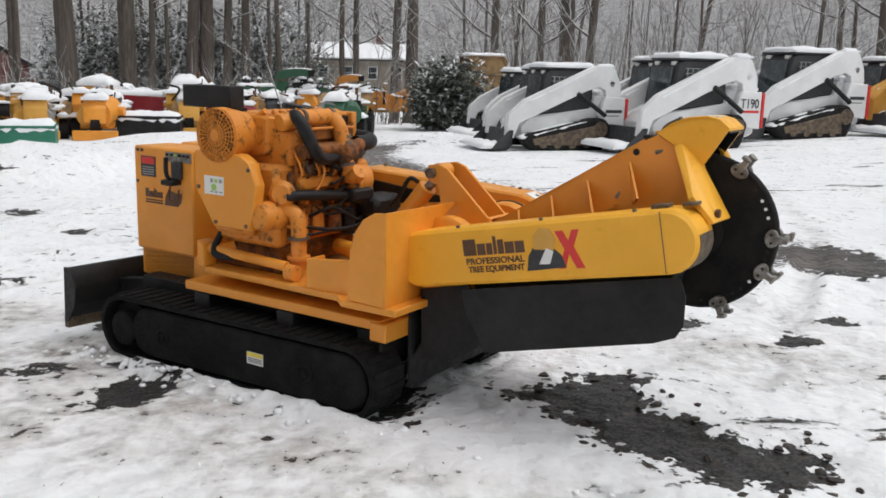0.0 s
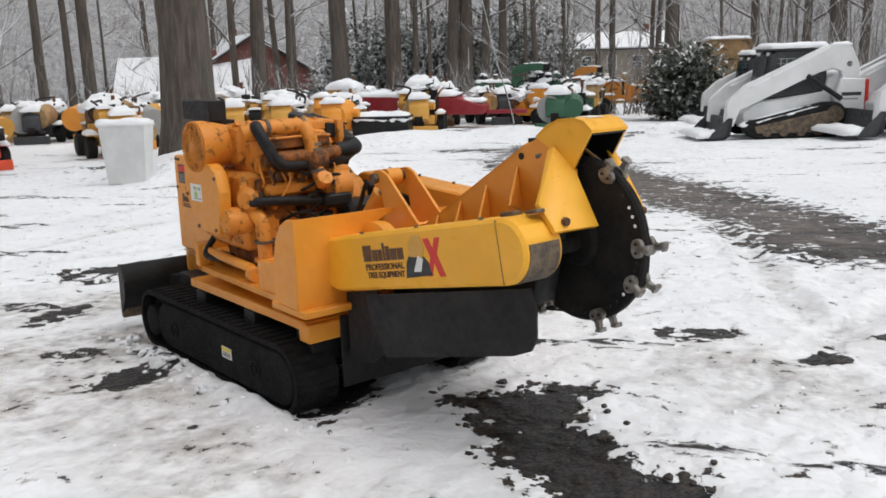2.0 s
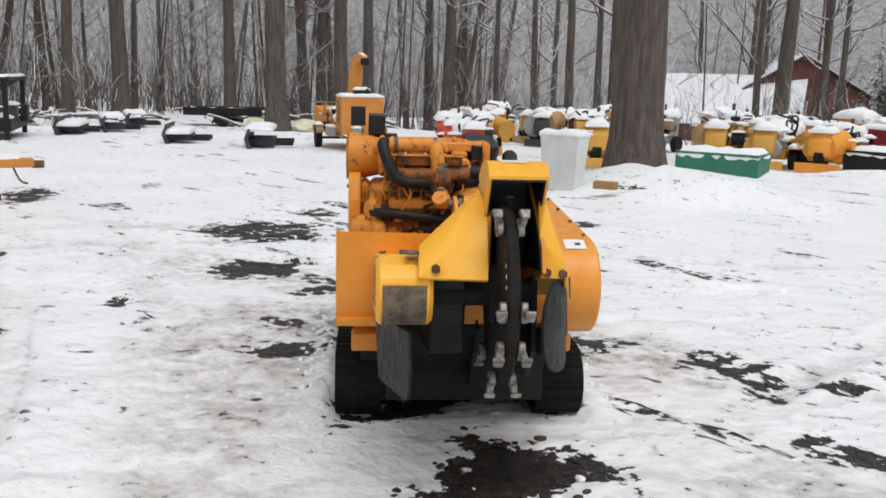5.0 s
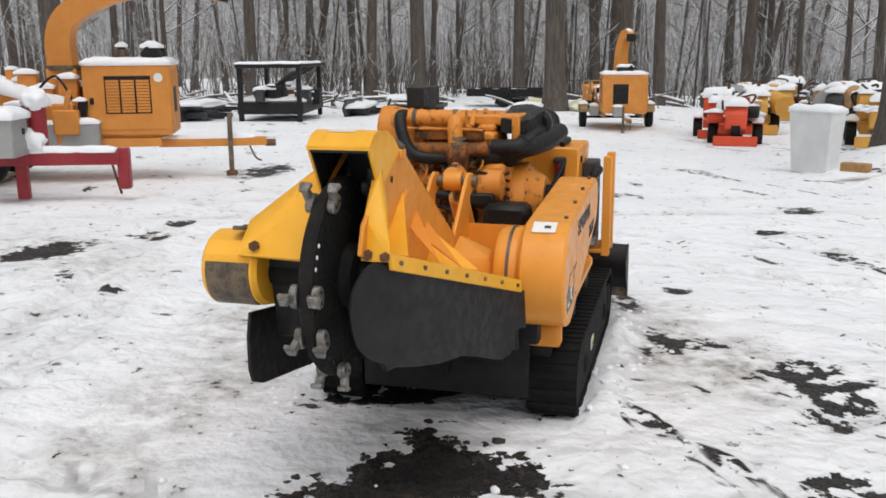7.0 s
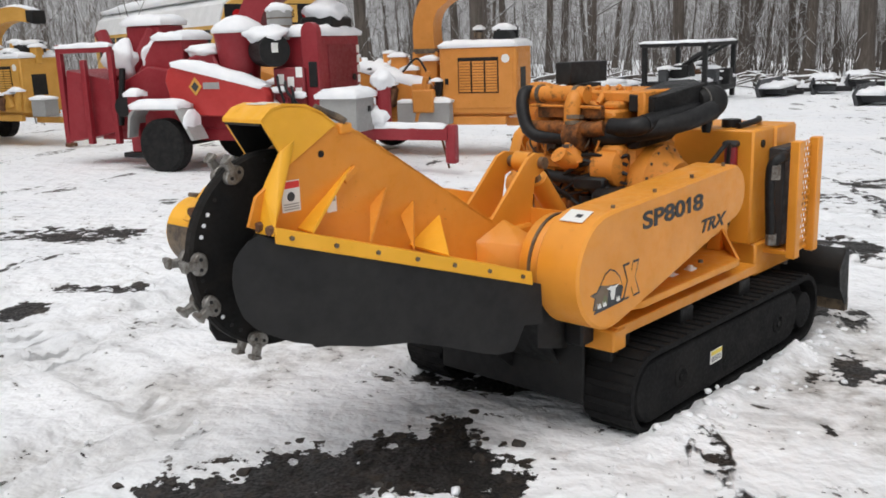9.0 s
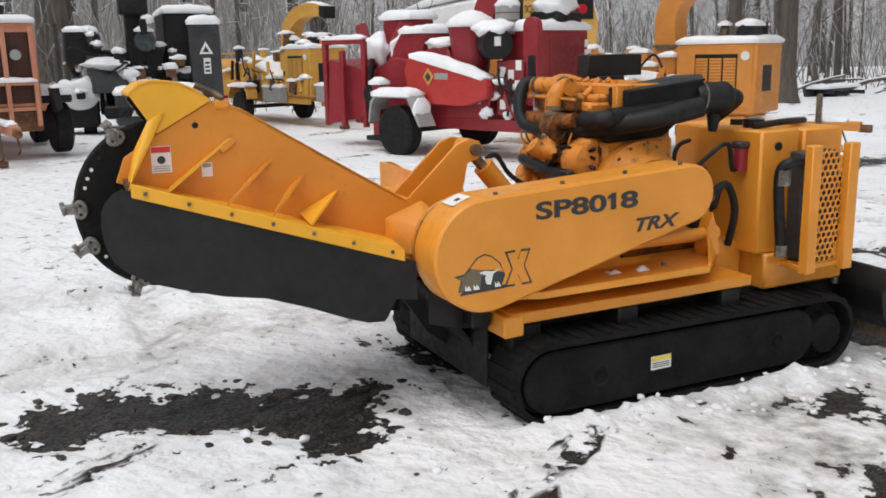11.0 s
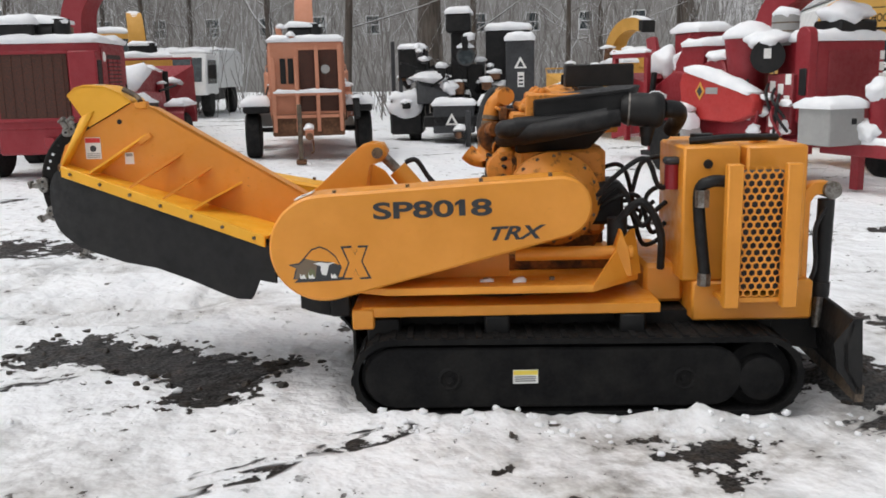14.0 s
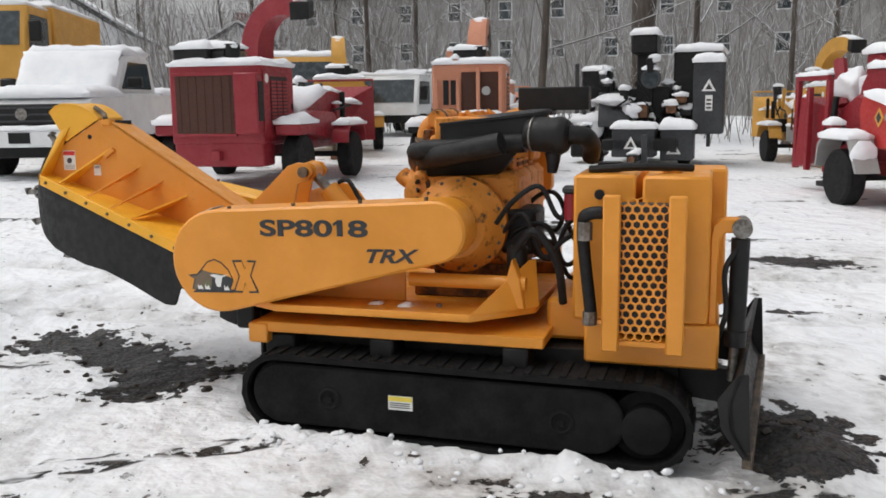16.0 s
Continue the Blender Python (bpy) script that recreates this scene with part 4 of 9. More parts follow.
# brand word as plain bars of its size and colour, the readable line below as letters
for k, (u, w, h) in enumerate(((0, 0.05, 0.06), (0.055, 0.032, 0.042), (0.092, 0.022, 0.042), (0.119, 0.012, 0.065), (0.136, 0.022, 0.052), (0.163, 0.034, 0.042), (0.202, 0.034, 0.042))):
    part("brand_bar", box(-0.285 - 1.4 * (u + w), -0.285 - 1.4 * u, 0.4915, 0.4945, 0.002, 0.002 + 1.3 * h, 0, None, LG), LOGO_BROWN, bl)
letters("PROFESSIONAL", 0.042, LOGO_BROWN, bl, FACE(-0.292, -0.040), "slogan", 0, 0.0008, width=0.315)
letters("TREE EQUIPMENT", 0.040, LOGO_BROWN, bl, FACE(-0.300, -0.078), "slogan", 0, 0.0008, width=0.305)
em2 = part("emblem", prism([(-0.555, -0.088), (-0.755, -0.080), (-0.74, -0.03), (-0.71, 0.0), (-0.68, 0.02), (-0.60, 0.02), (-0.57, -0.02)], 0.4915, 0.4950, "y", 0, None, LG @ pose(-0.062, 0, 0.002)), CHARCOAL, bl, "emblem of plain gold and dark shapes with a red cross")
part("emblem_gold", prism([(-0.60, 0.01), (-0.70, 0.0), (-0.715, 0.05), (-0.69, 0.098), (-0.64, 0.105), (-0.605, 0.07)], 0.4915, 0.4957, "y", 0, None, LG @ pose(-0.062, 0, 0.002)), LOGO_GOLD, em2)
part("emblem_pale", prism([(-0.62, -0.06), (-0.675, -0.062), (-0.70, -0.005), (-0.665, 0.012), (-0.645, -0.02)], 0.4915, 0.4958, "y", 0, None, LG @ pose(-0.062, 0, 0.002)), DECAL_WHITE, em2)
part("emblem_cross", prism([(-0.715, -0.085), (-0.750, -0.085), (-0.775, -0.02), (-0.805, -0.088), (-0.845, -0.088), (-0.80, 0.01), (-0.835, 0.085), (-0.80, 0.085), (-0.777, 0.035), (-0.755, 0.085), (-0.715, 0.085), (-0.755, 0.0)], 0.4915, 0.4948, "y", 0, None, LG @ pose(-0.062, 0, 0.002)), RED_BRIGHT, em2)
# rubber curtains under the left guard
CUR = Matrix.Translation((-0.70, 0.475, 0)) @ pose(0, 0, 0, 0, 0, 6.5) @ Matrix.Translation((0.70, 0, 0))
g.p("rubber_curtain", prism([(-0.70, 0.69), (-1.735, 0.885), (-1.765, 0.80), (-1.765, 0.67), (-1.735, 0.615), (-1.64, 0.575), (-0.83, 0.395), (-0.78, 0.50), (-0.73, 0.56)], -0.006, 0.006, "y", 0, None, CUR), FLAP, "black hanging rubber curtain")
g.p("rubber_curtain", prism([(-0.42, 0.64), (-0.70, 0.70), (-0.80, 0.42), (-0.62, 0.30), (-0.43, 0.27)], 0.40, 0.412, "y", 0), FLAP, "black hanging rubber curtain")

# boom
RW = [(-1.878, 1.158), (-1.840, 1.256), (-1.703, 1.343), (-1.480, 1.466), (-1.36, 1.437), (-0.60, 0.968), (-0.42, 0.80), (-0.70, 0.70)]
g.p("boom_side", prism(RW, -0.142, -0.126, "y", 0.002), YELLOW_BOOM, "grimy yellow boom side with scraped paint")
g.p("boom_side", prism([(-1.70, 1.10), (-1.703, 1.343), (-1.480, 1.466), (-1.36, 1.408), (-0.60, 0.942), (-0.42, 0.80), (-0.70, 0.70)], 0.050, 0.066, "y", 0.002), YELLOW)
g.p("boom_top", hull([(-1.41, -0.142, 1.462), (-1.41, 0.066, 1.440), (-0.60, 0.066, 0.947), (-0.60, -0.142, 0.973), (-1.41, -0.142, 1.448), (-1.41, 0.066, 1.426), (-0.60, 0.066, 0.933), (-0.60, -0.142, 0.959)]), YELLOW)
g.p("boom_web", plate([(-1.30, -0.13, 1.12), (-1.30, 0.09, 1.12), (-0.55, 0.09, 0.78), (-0.55, -0.13, 0.78)], 0.014), YELLOW)
g.p("boom_front", plate([(-0.60, -0.142, 0.978), (-0.60, 0.066, 0.978), (-0.42, 0.066, 0.79), (-0.42, -0.142, 0.79)], 0.014), YELLOW)
g.p("boom_foot", hull([(-0.72, -0.14, 0.74), (-0.40, -0.14, 0.72), (-0.72, -0.14, 0.90), (-0.52, -0.14, 0.97), (-0.62, -0.34, 0.74), (-0.42, -0.34, 0.74), (-0.60, -0.30, 0.88), (-0.50, -0.30, 0.90)], None, 0.006), YELLOW_BOOM)
# ledge that carries the right-hand curtain
LA, LB = Vector((-1.835, -0.225, 1.150)), Vector((-0.765, -0.480, 0.812))
g.p("ledge", plate([(-1.835, -0.135, 1.155), LA, LB, (-0.70, -0.135, 0.80)], 0.014), YELLOW_SHIELD, "yellow ledge with chipped edge and bolts")
wl2 = (LB - LA).normalized()
rail = plate([LA + Vector((0, 0, 0.012)), LB + Vector((0, 0, 0.012)), LB + Vector((0, -0.004, -0.045)), LA + Vector((0, -0.004, -0.045))], 0.016, bevel=0.003)
rl = g.p("clamp_rail", rail, YELLOW_SHIELD, "scratched yellow clamp rail")
for k in range(7):
    p = LA + (LB - LA) * (0.05 + 0.15 * k) + Vector((0, -0.006, -0.015))
    part("rail_bolt", cyl(p, p + Vector((-0.003, -0.012, 0)), 0.009, n=6), BARE, rl)
for k, (fe_, up, tx, tz) in enumerate(((0.135, 0.0, -1.405, 1.312), (0.34, 0.0, -1.230, 1.210), (0.505, 0.0, -1.084, 1.136), (0.648, 0.0, -0.938, 1.050))):
    edge = LA + (LB - LA) * fe_ + Vector((0.0, 0.012, 0.016))
    foot = 1.162 - 0.325 * (edge.x + 1.835) / 1.10
    low_ = Vector((edge.x + 0.02, -0.140, foot)) if k in (0, 3) else Vector((edge.x + 0.02, -0.140, foot)).lerp(Vector((tx, -0.140, tz)), 0.6)
    g.p("gusset", plate([low_, (tx, -0.140, tz), edge], 0.010), YELLOW_SHIELD if k in (0, 3) else YELLOW_BOOM)
g.p("gusset_lug", box(-1.46, -1.385, -0.158, -0.142, 1.27, 1.298, 0.003, None, Matrix.Translation((-1.42, 0, 1.284)) @ pose(0, 0, 0, 0, -34, 0) @ Matrix.Translation((1.42, 0, -1.284))), YELLOW_BOOM)
wd = g.p("warning_decal", box(-1.535, -1.49, -0.1445, -0.1415, 1.155, 1.215, 0), DECAL_WHITE, "small faded white decal")
part("text_bar", box(-1.53, -1.495, -0.1455, -0.143, 1.195, 1.21, 0), GREY, wd)
for k, x in enumerate((-0.80, -0.98, -1.17, -1.38)):
    z = 1.045 - (x + 0.80) * 0.50
    g.p("gusset", plate([(x, 0.064, z - 0.20), (x + 0.03, 0.064, z), (x - 0.08, 0.22, z - 0.15)], 0.010), YELLOW)
g.p("boom_shelf", plate([(-0.62, 0.06, 0.82), (-0.62, 0.29, 0.80), (-1.72, 0.29, 1.03), (-1.72, 0.06, 1.05)], 0.012), YELLOW)
# rubber skirt under the boom, hanging to the ground between the crawlers
g.p("rubber_skirt", prism([(-0.68, 0.60), (-0.58, 0.66), (-0.20, 0.40), (-0.17, 0.10), (-0.25, 0.11), (-0.47, 0.28)], -0.05, -0.038, "y", 0), FLAP, "black rubber skirt under the boom")
g.p("rubber_skirt", plate([(-0.62, -0.33, 0.62), (-0.62, 0.39, 0.60), (-0.24, 0.39, 0.12), (-0.24, -0.33, 0.12)], 0.012), FLAP, "black rubber skirt under the boom")
g.p("guard_flap", sheet([[(-0.62 + 0.20 * k, -0.40 - 0.03 * math.sin(3 * k), 0.66 - 0.22 * v - 0.05 * v * k) for v in (0, 0.33, 0.66, 1)] for k in (0, 0.25, 0.5, 0.75, 1)], 0.010), FLAP, "torn black rubber flap under the belt guard")
g.p("belly_plate", box(-0.362, -0.345, -0.46, 0.42, 0.10, 0.50, 0.004), FLAP, "black steel plate between the crawlers")
# right-hand rubber curtain, rounded at its rear
KNOTS = [(-0.105, 0.195, 0.215), (-0.100, 0.14, 0.27), (-0.085, 0.10, 0.325), (-0.060, 0.055, 0.355), (-0.030, 0.025, 0.372), (0.05, 0.03, 0.392), (0.15, 0.03, 0.390), (0.30, 0.03, 0.378), (0.457, 0.03, 0.346), (0.62, 0.03, 0.350), (0.777, 0.03, 0.364), (0.85, 0.03, 0.362), (0.915, 0.03, 0.338), (0.93, 0.03, 0.310), (0.962, 0.03, 0.222), (1.045, 0.035, 0.205)]
CURT = []
for f, d0, d1 in KNOTS:
    CURT.append([LA + (LB - LA) * f + Vector((0, 0.004 + 1.3 * max(0.0, 0.13 - f) ** 2 + 0.012 * k * math.sin(f * 9 + 1.0), -(d0 + (d1 - d0) * k))) for k in (0, 0.25, 0.5, 0.75, 1)])
g.p("rubber_curtain", sheet(CURT, 0.012), FLAP, "black hanging rubber curtain")
# black panels added to darken the shaded gaps beside the cutter wheel
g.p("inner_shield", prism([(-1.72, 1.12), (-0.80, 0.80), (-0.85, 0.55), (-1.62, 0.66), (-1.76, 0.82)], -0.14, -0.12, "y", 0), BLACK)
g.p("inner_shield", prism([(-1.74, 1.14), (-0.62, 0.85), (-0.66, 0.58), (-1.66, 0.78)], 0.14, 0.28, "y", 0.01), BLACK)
# hood over the cutter wheel
VISOR = [(-1.802, 1.508), (-1.760, 1.543), (-1.705, 1.556), (-1.61, 1.547), (-1.538, 1.515), (-1.480, 1.470), (-1.703, 1.347)]
hd = g.p("cutter_hood", prism(VISOR, -0.152, -0.142, "y", 0.001), YELLOW_SHIELD)
g.p("cutter_hood", prism(VISOR, 0.066, 0.076, "y", 0.001), YELLOW_SHIELD)
# thin black sheets added behind the yellow plates to darken the hood's inside
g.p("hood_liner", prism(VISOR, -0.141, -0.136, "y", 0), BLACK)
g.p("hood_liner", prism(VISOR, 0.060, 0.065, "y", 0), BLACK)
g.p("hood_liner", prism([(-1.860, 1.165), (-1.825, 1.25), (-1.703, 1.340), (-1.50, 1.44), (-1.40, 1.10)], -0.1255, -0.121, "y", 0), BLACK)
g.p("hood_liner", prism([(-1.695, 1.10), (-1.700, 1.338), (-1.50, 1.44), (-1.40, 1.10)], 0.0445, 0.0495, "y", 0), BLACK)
top = VISOR[:6]
g.p("hood_top", prism([(u, v + 0.006) for u, v in top] + [(u, v - 0.007) for u, v in reversed(top)], -0.152, 0.076, "y", 0), YELLOW_SHIELD, "yellow curved visor")
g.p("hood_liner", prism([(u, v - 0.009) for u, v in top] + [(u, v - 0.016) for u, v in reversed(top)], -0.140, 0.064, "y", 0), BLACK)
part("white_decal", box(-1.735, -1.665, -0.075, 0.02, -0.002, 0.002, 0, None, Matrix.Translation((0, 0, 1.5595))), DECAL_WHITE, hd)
# black block added to darken the depth of the hood
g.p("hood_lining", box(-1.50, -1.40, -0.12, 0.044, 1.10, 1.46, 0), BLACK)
CH = [(-1.850, 0.335, 1.132), (-1.842, 0.070, 1.122), (-1.700, 0.062, 1.345), (-1.600, 0.085, 1.440), (-1.745, 0.330, 1.235)]
g.p("hood_cheek", hull(CH + [(x + 0.022, y, z - 0.012) for x, y, z in CH], None, 0.003), YELLOW_SHIELD, "yellow sloping cutter shield")
g.p("cheek_flange", hull([(-1.850, 0.336, 1.132), (-1.745, 0.331, 1.237), (-1.600, 0.088, 1.442), (-1.825, 0.330, 1.126), (-1.725, 0.325, 1.215), (-1.565, 0.092, 1.420), (-1.575, 0.080, 1.415), (-1.76, 0.31, 1.20)], None, 0.003), YELLOW_SHIELD)
g.p("hood_ear", hull([(-1.845, -0.125, 1.13), (-1.845, -0.235, 1.13), (-1.825, -0.225, 1.19), (-1.74, -0.158, 1.40), (-1.66, -0.150, 1.44), (-1.72, -0.128, 1.40), (-1.80, -0.125, 1.28)], None, 0.003), YELLOW_SHIELD)
for p in ((-1.85, 0.27, 1.165), (-1.852, -0.15, 1.155), (-1.852, -0.212, 1.15)):
    g.p("shield_bolt", cyl(p, (p[0] + 0.02, p[1], p[2]), 0.018, n=6), RUST)
g.p("hood_catch", tube([(-1.53, -0.10, 1.535), (-1.49, -0.11, 1.515), (-1.45, -0.13, 1.495), (-1.43, -0.15, 1.475)], 0.014), BARE)
g.p("hood_catch_plate", box(-1.46, -1.40, -0.155, -0.10, 1.435, 1.472, 0.006), YELLOW)
dc = g.p("danger_decal", box(-1.735, -1.655, -0.1445, -0.1415, 1.185, 1.295, 0), DECAL_WHITE, "red and white danger decal")
part("decal_header", box(-1.733, -1.657, -0.1458, -0.1430, 1.268, 1.292, 0), RED_BRIGHT, dc)
part("decal_picture", cyl((-1.695, -0.1440, 1.238), (-1.695, -0.1457, 1.238), 0.017, n=10), CHARCOAL, dc)
for z in (1.212, 1.203, 1.194):
    part("text_bar", box(-1.728, -1.662, -0.1456, -0.1435, z - 0.002, z + 0.002, 0), GREY, dc)
g.p("lift_hole", cyl((-1.548, -0.1425, 1.372), (-1.548, -0.1450, 1.372), 0.013), BLACK)
g.p("lift_hole", cyl((-1.38, 0.0662, 1.380), (-1.38, 0.0690, 1.380), 0.016), BLACK)

# cutter wheel with its tooth pockets
WC = Vector((-1.680, 0.0, 1.036))
wheel = g.p("cutter_wheel", lathe([(-0.024, 0.05), (-0.024, 0.350), (-0.014, 0.360), (0.014, 0.360), (0.024, 0.350), (0.024, 0.05)], WC, (0, 1, 0), 56), DISC, "blackened steel cutter wheel with bolted teeth")
part("wheel_hub", lathe([(-0.07, 0.06), (-0.06, 0.10), (-0.03, 0.12), (0.03, 0.12), (0.05, 0.10), (0.055, 0.06)], WC, (0, 1, 0)), DISC, wheel)
for a in (139, 149, 156, 163, 190, 197, 218, 227, 235, 262, 275, 30, 40, 75, 95):
    h = WC + 0.325 * Vector((math.cos(radians(a)), 0, math.sin(radians(a))))
    part("wheel_hole", cyl(h - Vector((0, 0.0252, 0)), h + Vector((0, 0.0252, 0)), 0.008, n=8), SNOW if 145 < a < 165 or a == 218 else BLACK, wheel)
for q, a in enumerate((120.7, 178.6, 205.4, 247.7, 300.0, 352.0, 20.0, 62.0)):
    way = Vector((math.cos(radians(a)), 0, math.sin(radians(a))))
    c = WC + 0.338 * way
    t = Matrix.Translation(c) @ Matrix(((way.x, 0, -way.z, 0), (0, 1, 0, 0), (way.z, 0, way.x, 0), (0, 0, 0, 1)))
    for side in (-1, 1):
        oval = [(0.030 * math.cos(b), 0.041 * math.sin(b)) for b in (2 * math.pi * k / 18 for k in range(18))]
        pk = part("tooth_pocket", prism(oval, side * 0.026, side * 0.052, "y", 0.004, None, t), STEEL, wheel, "round worn steel tooth pocket")
        for z in (-0.018, 0.018):
            part("pocket_bolt", cyl(t @ Vector((0, side * 0.050, z)), t @ Vector((0, side * 0.0545, z)), 0.007, n=8), BLACK, pk)
        tooth = part("cutter_tooth", hull([t @ Vector(p) for p in ((0.012, side * 0.030, -0.016), (0.012, side * 0.056, -0.016), (0.012, side * 0.030, 0.016), (0.012, side * 0.056, 0.016), (0.064, side * 0.036, -0.010), (0.064, side * 0.062, -0.010), (0.060, side * 0.036, 0.014), (0.060, side * 0.062, 0.014))], None, 0.003), STEEL, wheel)
        part("tooth_tip", hull([t @ Vector(p) for p in ((0.056, side * 0.028, -0.022), (0.056, side * 0.074, -0.022), (0.076, side * 0.030, -0.020), (0.076, side * 0.072, -0.020), (0.056, side * 0.034, 0.016), (0.056, side * 0.068, 0.016), (0.068, side * 0.036, 0.020), (0.068, side * 0.066, 0.020))], None, 0.003), STEEL, tooth)
g.p("cutter_shaft", cyl((WC.x, -0.14, WC.z), (WC.x, 0.32, WC.z), 0.05), DISC)

# lift fins and boom cylinder
for y in (-0.135, 0.045):
    g.p("lift_fin", prism([(-0.62, 0.95), (-0.33, 1.215), (-0.27, 1.235), (-0.21, 1.225), (-0.185, 1.18), (-0.215, 1.14), (-0.275, 1.12), (-0.30, 1.00), (-0.22, 0.80), (-0.55, 0.80)], y, y + 0.018, "y", 0.002), YELLOW)
g.p("lift_pin", cyl((-0.235, -0.16, 1.185), (-0.235, 0.09, 1.185), 0.028), BARE)
cy = g.p("boom_cylinder", cyl((-0.14, -0.04, 1.09), (0.10, -0.04, 0.81), 0.052), YELLOW, "yellow hydraulic boom cylinder")
part("cylinder_rod", cyl((-0.235, -0.04, 1.185), (-0.12, -0.04, 1.065), 0.026), STEEL, cy)
part("rod_eye", cyl((-0.235, -0.085, 1.185), (-0.235, 0.005, 1.185), 0.048), YELLOW, cy)
g.p("cylinder_hose", tube([(-0.10, 0.0, 1.12), (-0.04, 0.0, 1.13), (0.03, -0.01, 1.03), (0.12, -0.05, 0.96)], 0.013), HOSE)
g.p("swing_cylinder", cyl((-0.10, 0.25, 0.70), (0.42, 0.05, 0.70), 0.045), YELLOW)

# engine, crossways on the deck
en = g.p("engine", box(0.47, 0.93, -0.20, 0.52, 0.74, 1.20, 0.03), YELLOW_ENGINE, "grimy orange-painted diesel engine with hoses and pipes")
part("grimy_flank", box(0.44, 0.49, -0.18, 0.44, 0.78, 1.16, 0.015), SOOT_AND_SHADE, en, "sooty oil-stained engine flank")
for k in range(4):
    y = -0.10 + 0.135 * k
    part("cylinder_head", box(0.45, 0.88, y, y + 0.118, 1.19, 1.375, 0.015), SOOT_AND_SHADE if k in (1, 2) else YELLOW_ENGINE, en)
    part("rocker_cover", box(0.50, 0.84, y + 0.008, y + 0.110, 1.37, 1.415, 0.015), YELLOW_ENGINE, en)
    part("exhaust_port", cyl((0.38, y + 0.06, 1.275), (0.46, y + 0.06, 1.275), 0.036), SOOT_AND_SHADE, en)
    for j in range(5):
        part("cooling_rib", box(0.442, 0.885, y + 0.002, y + 0.116, 1.20 + j * 0.034, 1.211 + j * 0.034, 0), YELLOW_ENGINE, en)
    part("push_rod_tube", cyl((0.432, y + 0.025, 0.98), (0.452, y + 0.025, 1.21), 0.013, n=8), YELLOW_ENGINE, en)
    part("push_rod_tube", cyl((0.432, y + 0.085, 0.98), (0.452, y + 0.085, 1.21), 0.013, n=8), SOOT_AND_SHADE, en)
    part("crankcase_door", box(0.415, 0.445, y + 0.01, y + 0.105, 0.80, 0.95, 0.012), YELLOW_ENGINE, en)
part("top_cowl", box(0.56, 0.98, -0.20, 0.40, 1.405, 1.468, 0.012), YELLOW_ENGINE, en, "flat orange engine cowl")
part("cowl_end", box(0.52, 0.98, -0.235, -0.19, 1.27, 1.468, 0.008), YELLOW_ENGINE, en)
part("heat_shield", box(0.40, 0.44, -0.05, 0.36, 1.33, 1.40, 0.006), SOOT_AND_SHADE, en, "dark scorched heat shield")
part("cover_rod", tube([(0.395, 0.44, 1.395), (0.385, 0.10, 1.395), (0.40, -0.05, 1.39)], 0.008, 6), YELLOW_ENGINE, en)
part("oil_sump", prism([(0.50, 0.62), (0.86, 0.62), (0.92, 0.76), (0.46, 0.76)], -0.16, 0.44, "y", 0.02), SOOT_AND_SHADE, en)
part("exhaust_manifold", tube([(0.37, 0.42, 1.275), (0.36, 0.20, 1.28), (0.36, 0.0, 1.28), (0.38, -0.08, 1.29)], 0.040, 10), SOOT_AND_SHADE, en, "sooty brown exhaust manifold")
part("intake_tube", tube([(0.46, 0.50, 1.43), (0.44, 0.40, 1.452), (0.435, 0.22, 1.455), (0.44, 0.06, 1.452)], 0.046, 14), YELLOW_ENGINE, en, "thick orange crossover pipe")
for y in (0.36, 0.12):
    part("pipe_clamp", cyl((0.437, y - 0.012, 1.454), (0.437, y + 0.012, 1.454), 0.051), BARE, en)
part("intake_bend", tube([(0.44, 0.42, 1.465), (0.39, 0.44, 1.46), (0.345, 0.42, 1.38), (0.325, 0.37, 1.28), (0.335, 0.30, 1.235), (0.36, 0.16, 1.235)], 0.036, 14), HOSE, en, "black bent intake hose")
part("turbo_housing", lathe([(-0.07, 0.045), (-0.06, 0.080), (0.03, 0.085), (0.06, 0.05)], (0.37, 0.09, 1.245), (0, 1, 0), 24), SOOT_AND_SHADE, en)
part("riser_pipe", tube([(0.33, 0.05, 1.10), (0.33, 0.085, 1.18), (0.355, 0.10, 1.30), (0.375, 0.11, 1.40), (0.43, 0.12, 1.455)], 0.044, 14), YELLOW_ENGINE, en, "upright orange pipe with clamps")
for z in (1.19, 1.31, 1.34):
    part("pipe_clamp", cyl((0.335 + 0.18 * (z - 1.19), 0.09, z - 0.010), (0.338 + 0.18 * (z - 1.19), 0.092, z + 0.010), 0.050), BARE, en)
part("elbow_flange", tube([(0.33, 0.06, 1.12), (0.27, 0.09, 1.13), (0.23, 0.10, 1.16)], 0.046, 12), YELLOW_ENGINE, en)
part("lower_housing", lathe([(-0.10, 0.05), (-0.08, 0.10), (0.05, 0.105), (0.09, 0.06)], (0.43, -0.08, 1.08), (0, 1, 0), 24), YELLOW_ENGINE, en)
part("air_hose", tube([(0.42, -0.01, 1.235), (0.44, -0.13, 1.25), (0.53, -0.27, 1.275), (0.70, -0.38, 1.31), (0.90, -0.42, 1.35)], 0.052, 14), HOSE, en, "thick black air hose")
part("starter_motor", lathe([(0.0, 0.03), (0.02, 0.07), (0.07, 0.082), (0.16, 0.082), (0.17, 0.066), (0.30, 0.066), (0.31, 0.04)], (0.505, 0.645, 0.930), (0, -1, -0.02), 24), YELLOW_ENGINE, en)
part("drain_elbow", tube([(0.60, 0.50, 0.950), (0.46, 0.475, 0.962), (0.395, 0.455, 0.935), (0.376, 0.45, 0.86), (0.375, 0.45, 0.63)], 0.043, 14), YELLOW_ENGINE, en)
